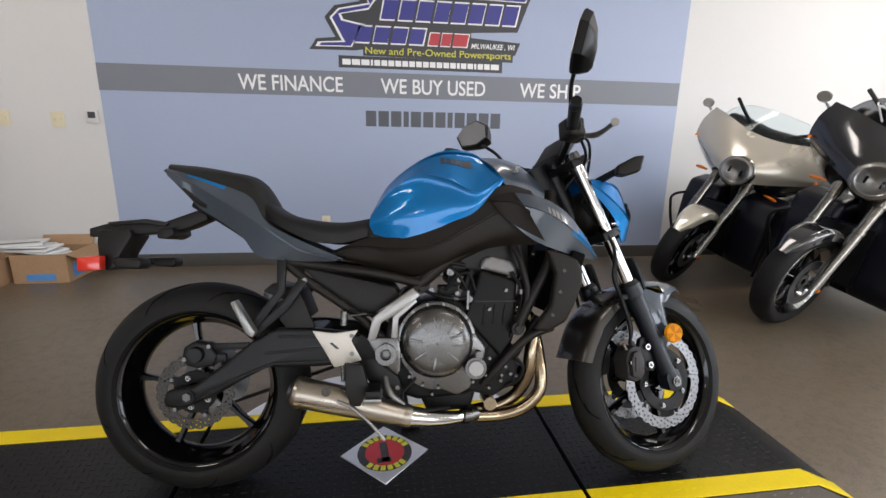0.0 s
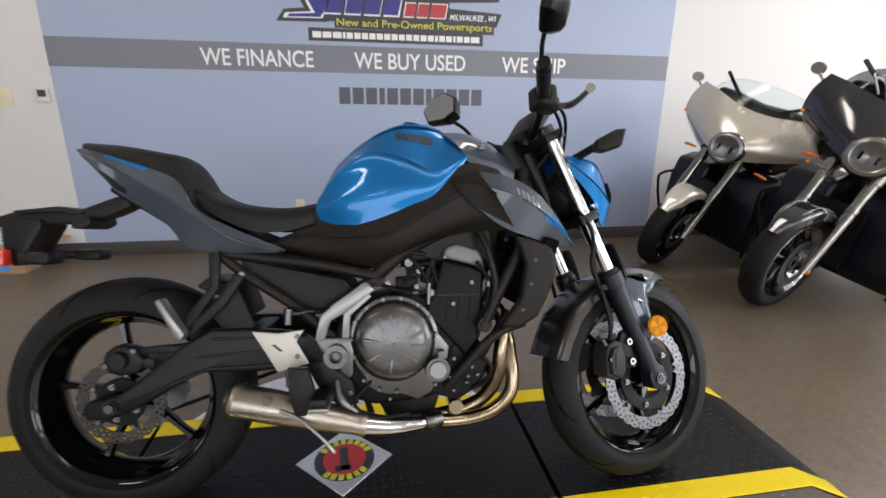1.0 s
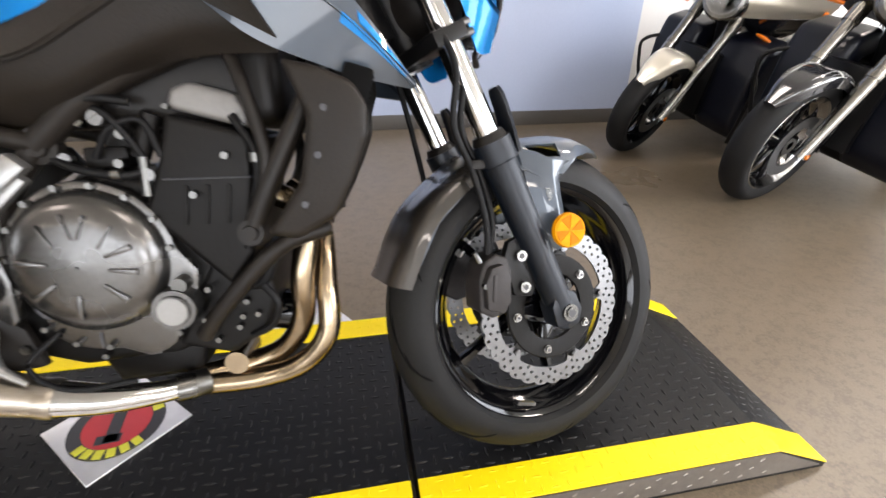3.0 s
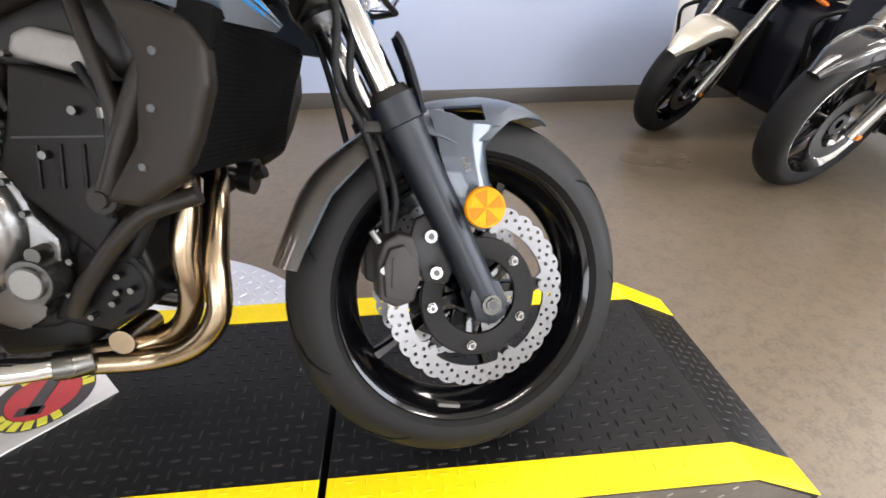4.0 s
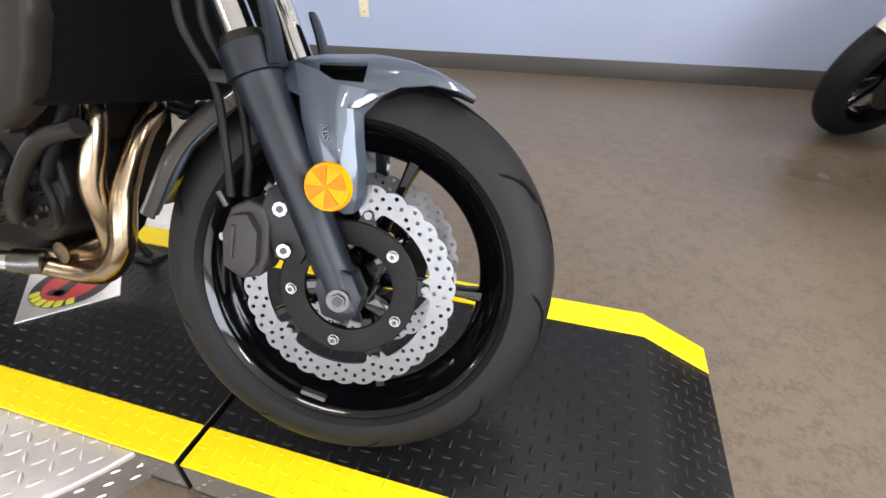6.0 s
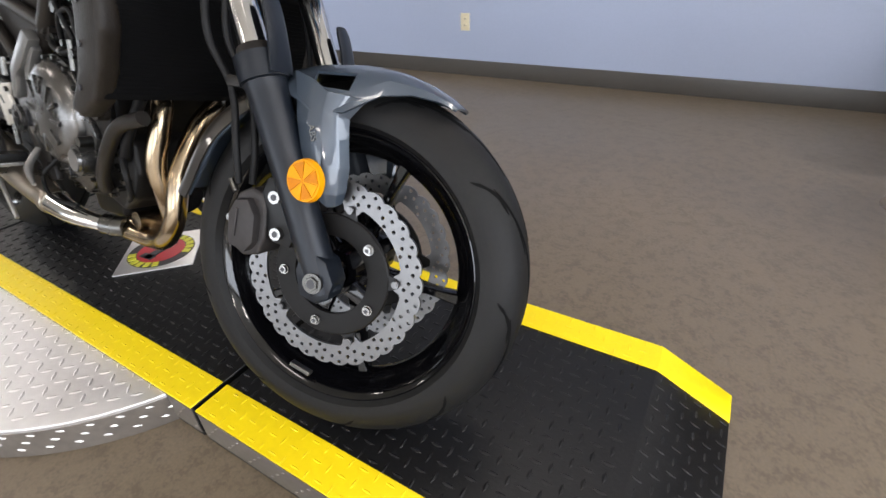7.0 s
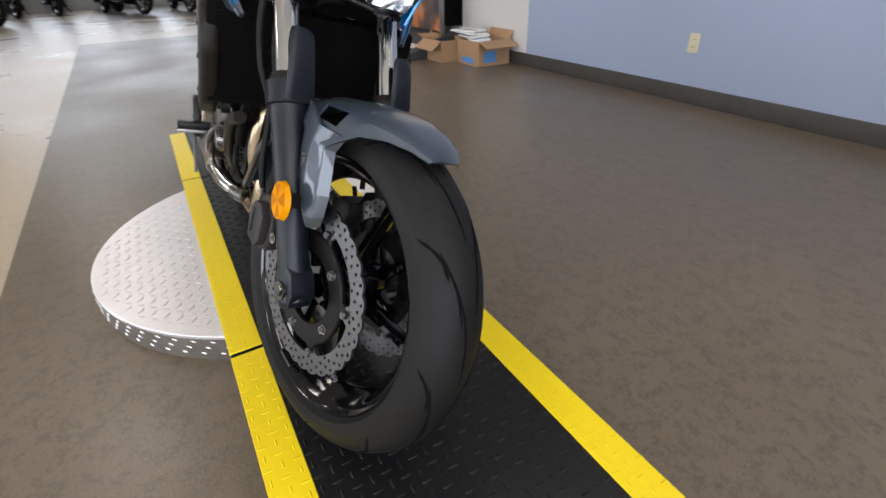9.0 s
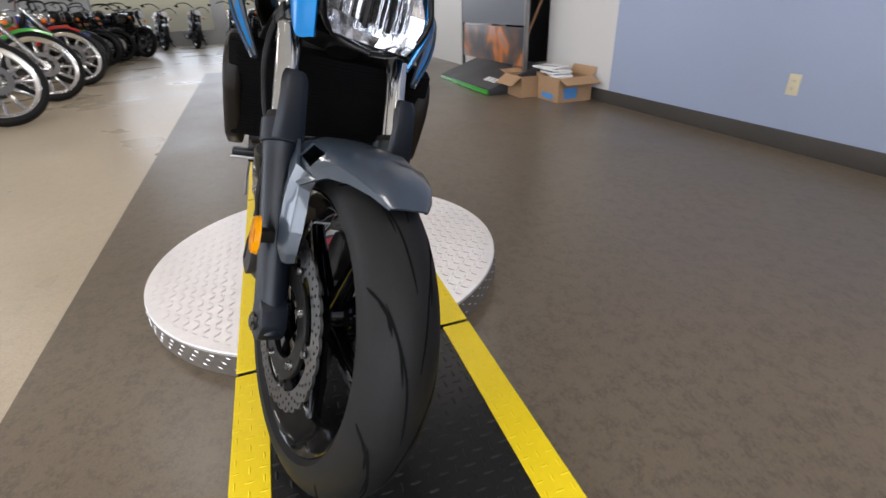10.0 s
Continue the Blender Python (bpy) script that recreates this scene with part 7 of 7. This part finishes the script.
ROW = [(-3.75, -0.72, 106, TP_BLACK, True, "black cruiser with a large bright spoked wheel"),
       (-5.25, -0.83, 106, TP_GREEN, True, "cruiser with a green fender and a large bright wheel"),
       (-6.7, -0.95, 108, TP_RED, True, "cruiser with a red fender and a large bright wheel"),
       (-8.3, -1.3, 96, TP_BLUE, False, "dark blue motorcycle in the row"),
       (-9.3, -1.5, 94, TP_GREEN, False, "green and black motorcycle in the row"),
       (-10.4, -1.5, 92, TP_BLACK, False, "black motorcycle in the row"),
       (-11.7, -1.05, 40, TP_BLACK, False, "black motorcycle at the row's end"),
       (-12.8, -1.7, 30, TP_BLACK, False, "black motorcycle at the row's end"),
       (-7.6, -2.9, 92, TP_GREEN, False, "green and black motorcycle in the second row"),
       (-8.9, -3.0, 94, TP_BLACK, False, "black motorcycle in the second row"),
       (-10.4, -3.0, 90, TP_BLUE, False, "blue motorcycle in the second row"),
       (-13.9, -1.0, 12, TP_BLACK, False, "black motorcycle at the far end"),
       (-14.0, -0.2, 8, TP_NAVY, False, "dark motorcycle at the far end"),
       (-13.9, -2.6, 20, TP_BLACK, False, "black motorcycle at the far end"),
       (-7.6, -1.12, 100, TP_BLUE, False, "blue and black motorcycle in the row"),
       (-8.85, -1.35, 95, TP_BLACK, False, "black motorcycle in the row"),
       (-9.9, -1.45, 94, TP_NAVY, False, "dark motorcycle in the row"),
       (-11.0, -1.4, 92, TP_BLACK, False, "black motorcycle in the row"),
       (-12.2, -1.35, 60, TP_NAVY, False, "dark motorcycle at the row's end"),
       (-6.4, -2.85, 94, TP_GREEN, False, "green and black motorcycle in the second row"),
       (-5.4, -2.75, 94, TP_BLACK, False, "black motorcycle in the second row"),
       (-13.3, -1.5, 50, TP_BLACK, False, "black motorcycle at the far end"),
       (-14.1, 0.75, 0, TP_BLACK, False, "black motorcycle near the far doors"),
       (-12.6, 1.6, 20, TP_BLACK, False, "black motorcycle near the far doors"),
       (-12.4, 2.6, 10, TP_RED, False, "red motorcycle near the far doors")]
built = {}
for x, y, hd, pt, big, lb in ROW:
    h = radians(hd)
    at = pose(x - 0.85 * math.cos(h), y - 0.85 * math.sin(h), FL, 0, 0, hd) @ pose(0, 0, 0, -9)
    if (pt.name, big) in built:
        tagged(copy_thing(built[pt.name, big], at), lb)
    else:
        built[pt.name, big] = cruiser(lb, at, pt, LIVER if big else GLOSS_BLACK, 22 if big else 12, big)

# ---------- boxes, stand and other things by the wall ----------


def carton(x0, x1, y0, y1, h, label, flaps):
    b = thing("cardboard_box", label, "box", "cardboard boxes", m=pose((x0 + x1) / 2, (y0 + y1) / 2, FL))
    w, d = (x1 - x0) / 2, (y1 - y0) / 2
    t = 0.005
    part("carton", join(box(-w, w, -d, -d + t, 0, h), box(-w, w, d - t, d, 0, h), box(-w, -w + t, -d + t, d - t, 0, h), box(w - t, w, -d + t, d - t, 0, h), box(-w + t, w - t, -d + t, d - t, 0, t)), CARD, b)
    for k, (ax_, s, tilt) in enumerate(flaps):
        fl = box(-w, w, 0, 0.14, -t / 2, t / 2) if ax_ == "x" else box(-d, d, 0, 0.14, -t / 2, t / 2)
        mm = Matrix.Translation((0, s * d, h)) @ pose(0, 0, 0, 0, 0, 0 if s > 0 else 180) @ pose(0, 0, 0, tilt) if ax_ == "x" else Matrix.Translation((s * w, 0, h)) @ pose(0, 0, 0, 0, 0, -90 if s > 0 else 90) @ pose(0, 0, 0, tilt)
        part("flap", fl, CARD, b, "", 30, mm)
    return b


c1 = carton(-2.62, -2.24, 4.12, 4.48, 0.22, "open cardboard box with a blue print and papers", [("y", 1, -20), ("x", 1, 60), ("y", -1, -30)])
part("print", box(-0.10, 0.10, -0.1815, -0.1802, 0.02, 0.07), BLUE_PRINT, c1, "blue printed patch")
part("print", box(0.1902, 0.1915, -0.12, 0.02, 0.03, 0.13), BLUE_PRINT, c1, "blue printed patch")
carton(-3.02, -2.66, 3.96, 4.30, 0.20, "worn open cardboard box", [("y", -1, 10), ("x", -1, -35)])
for k in range(5):
    pk = thing("paper_stack", "loose white printed papers on the box", "papers", "papers on the box", m=pose(-2.46 - 0.035 * k, 4.28 - 0.01 * k, 0.183 + 0.021 * k, 3 * (k % 3 - 1), 2 * (k % 2), 12 * k - 30))
    part("sheet_pad", box(-0.15, 0.15, -0.10, 0.10, 0.0, 0.016, 0.002, 1), PAPER, pk)
    part("print_bar", box(-0.12, 0.12, -0.06, -0.02, 0.0162, 0.0172), BLUE_PRINT if k % 2 else SIGN_BLACK, pk)

stand = thing("display_stand", "black and green freestanding display stand with a poster panel", "display stand", m=pose(-3.72, 3.98, FL))
wedge = prism([(-0.24, 0.0), (0.42, 0.0), (0.42, 0.26), (0.36, 0.26), (-0.24, 0.06)], -0.76, 0.74, 0.006)
wedge.transform(pose(0, 0, 0, 0, 0, 90))
part("base", wedge, SIGN_BLACK, stand, "black sloping base")
part("green_edge", box(-0.74, 0.75, -0.256, -0.242, 0.004, 0.05, 0.002), TP_GREEN, stand, "green front edge")
for k, w in enumerate((0.05, 0.035, 0.04, 0.03, 0.04, 0.02)):
    part("letter_bar", box(0.34 + 0.055 * k, 0.34 + 0.055 * k + w, -0.04, 0.04, 0.0, 0.003), SIGN_WHITE, stand, "white lettering bar", 30, Matrix.Translation((0, -0.085, 0.1125)) @ pose(0, 0, 0, 18.4))
for s in (-1.06, 0.70):
    part("post", box(s - 0.02, s + 0.02, 0.18, 0.22, 0.10, 1.35, 0.004), SILVER, stand, "grey post")


def poster_print():
    """Blurred print: dark brown ground with orange and white patches."""
    m = mat("printed_poster", (0.3, 0.3, 0.3), 0.35, 0, 0.1, 20, 4)
    n, l = m.node_tree.nodes, m.node_tree.links
    tc, ns, rp = n.new("ShaderNodeTexCoord"), n.new("ShaderNodeTexNoise"), n.new("ShaderNodeValToRGB")
    ns.inputs["Scale"].default_value, ns.inputs["Detail"].default_value, ns.inputs["Distortion"].default_value = 1.9, 2.5, 0.3
    l.new(tc.outputs["Object"], ns.inputs["Vector"])
    l.new(ns.outputs[0], rp.inputs[0])
    e = rp.color_ramp.elements
    e[0].position, e[0].color = 0.36, (0.05, 0.05, 0.06, 1)
    e[1].position, e[1].color = 0.66, (0.62, 0.58, 0.55, 1)
    for at, c in ((0.46, (0.16, 0.09, 0.06, 1)), (0.52, (0.55, 0.17, 0.04, 1)), (0.58, (0.25, 0.22, 0.22, 1))):
        e.new(at).color = c
    l.new(rp.outputs[0], n["Principled BSDF"].inputs["Base Color"])
    return m


part("poster", box(-1.02, 0.66, 0.19, 0.206, 0.24, 0.62, 0.002), poster_print(), stand, "blurred brown, orange and white poster")
part("header_panel", box(-1.06, 0.68, 0.188, 0.212, 0.64, 1.30, 0.003), STRIPE, stand, "grey panel")
pole = thing("wooden_pole", "brown wooden pole leaning by the opening", "pole")
part("shaft", rod((-3.30, 4.10, FL), (-2.98, 4.50, 1.25), 0.014, 0.014), mat("stained_wood", (0.22, 0.11, 0.05), 0.5, 0, 0.2, 40, 6, 0.1), pole)
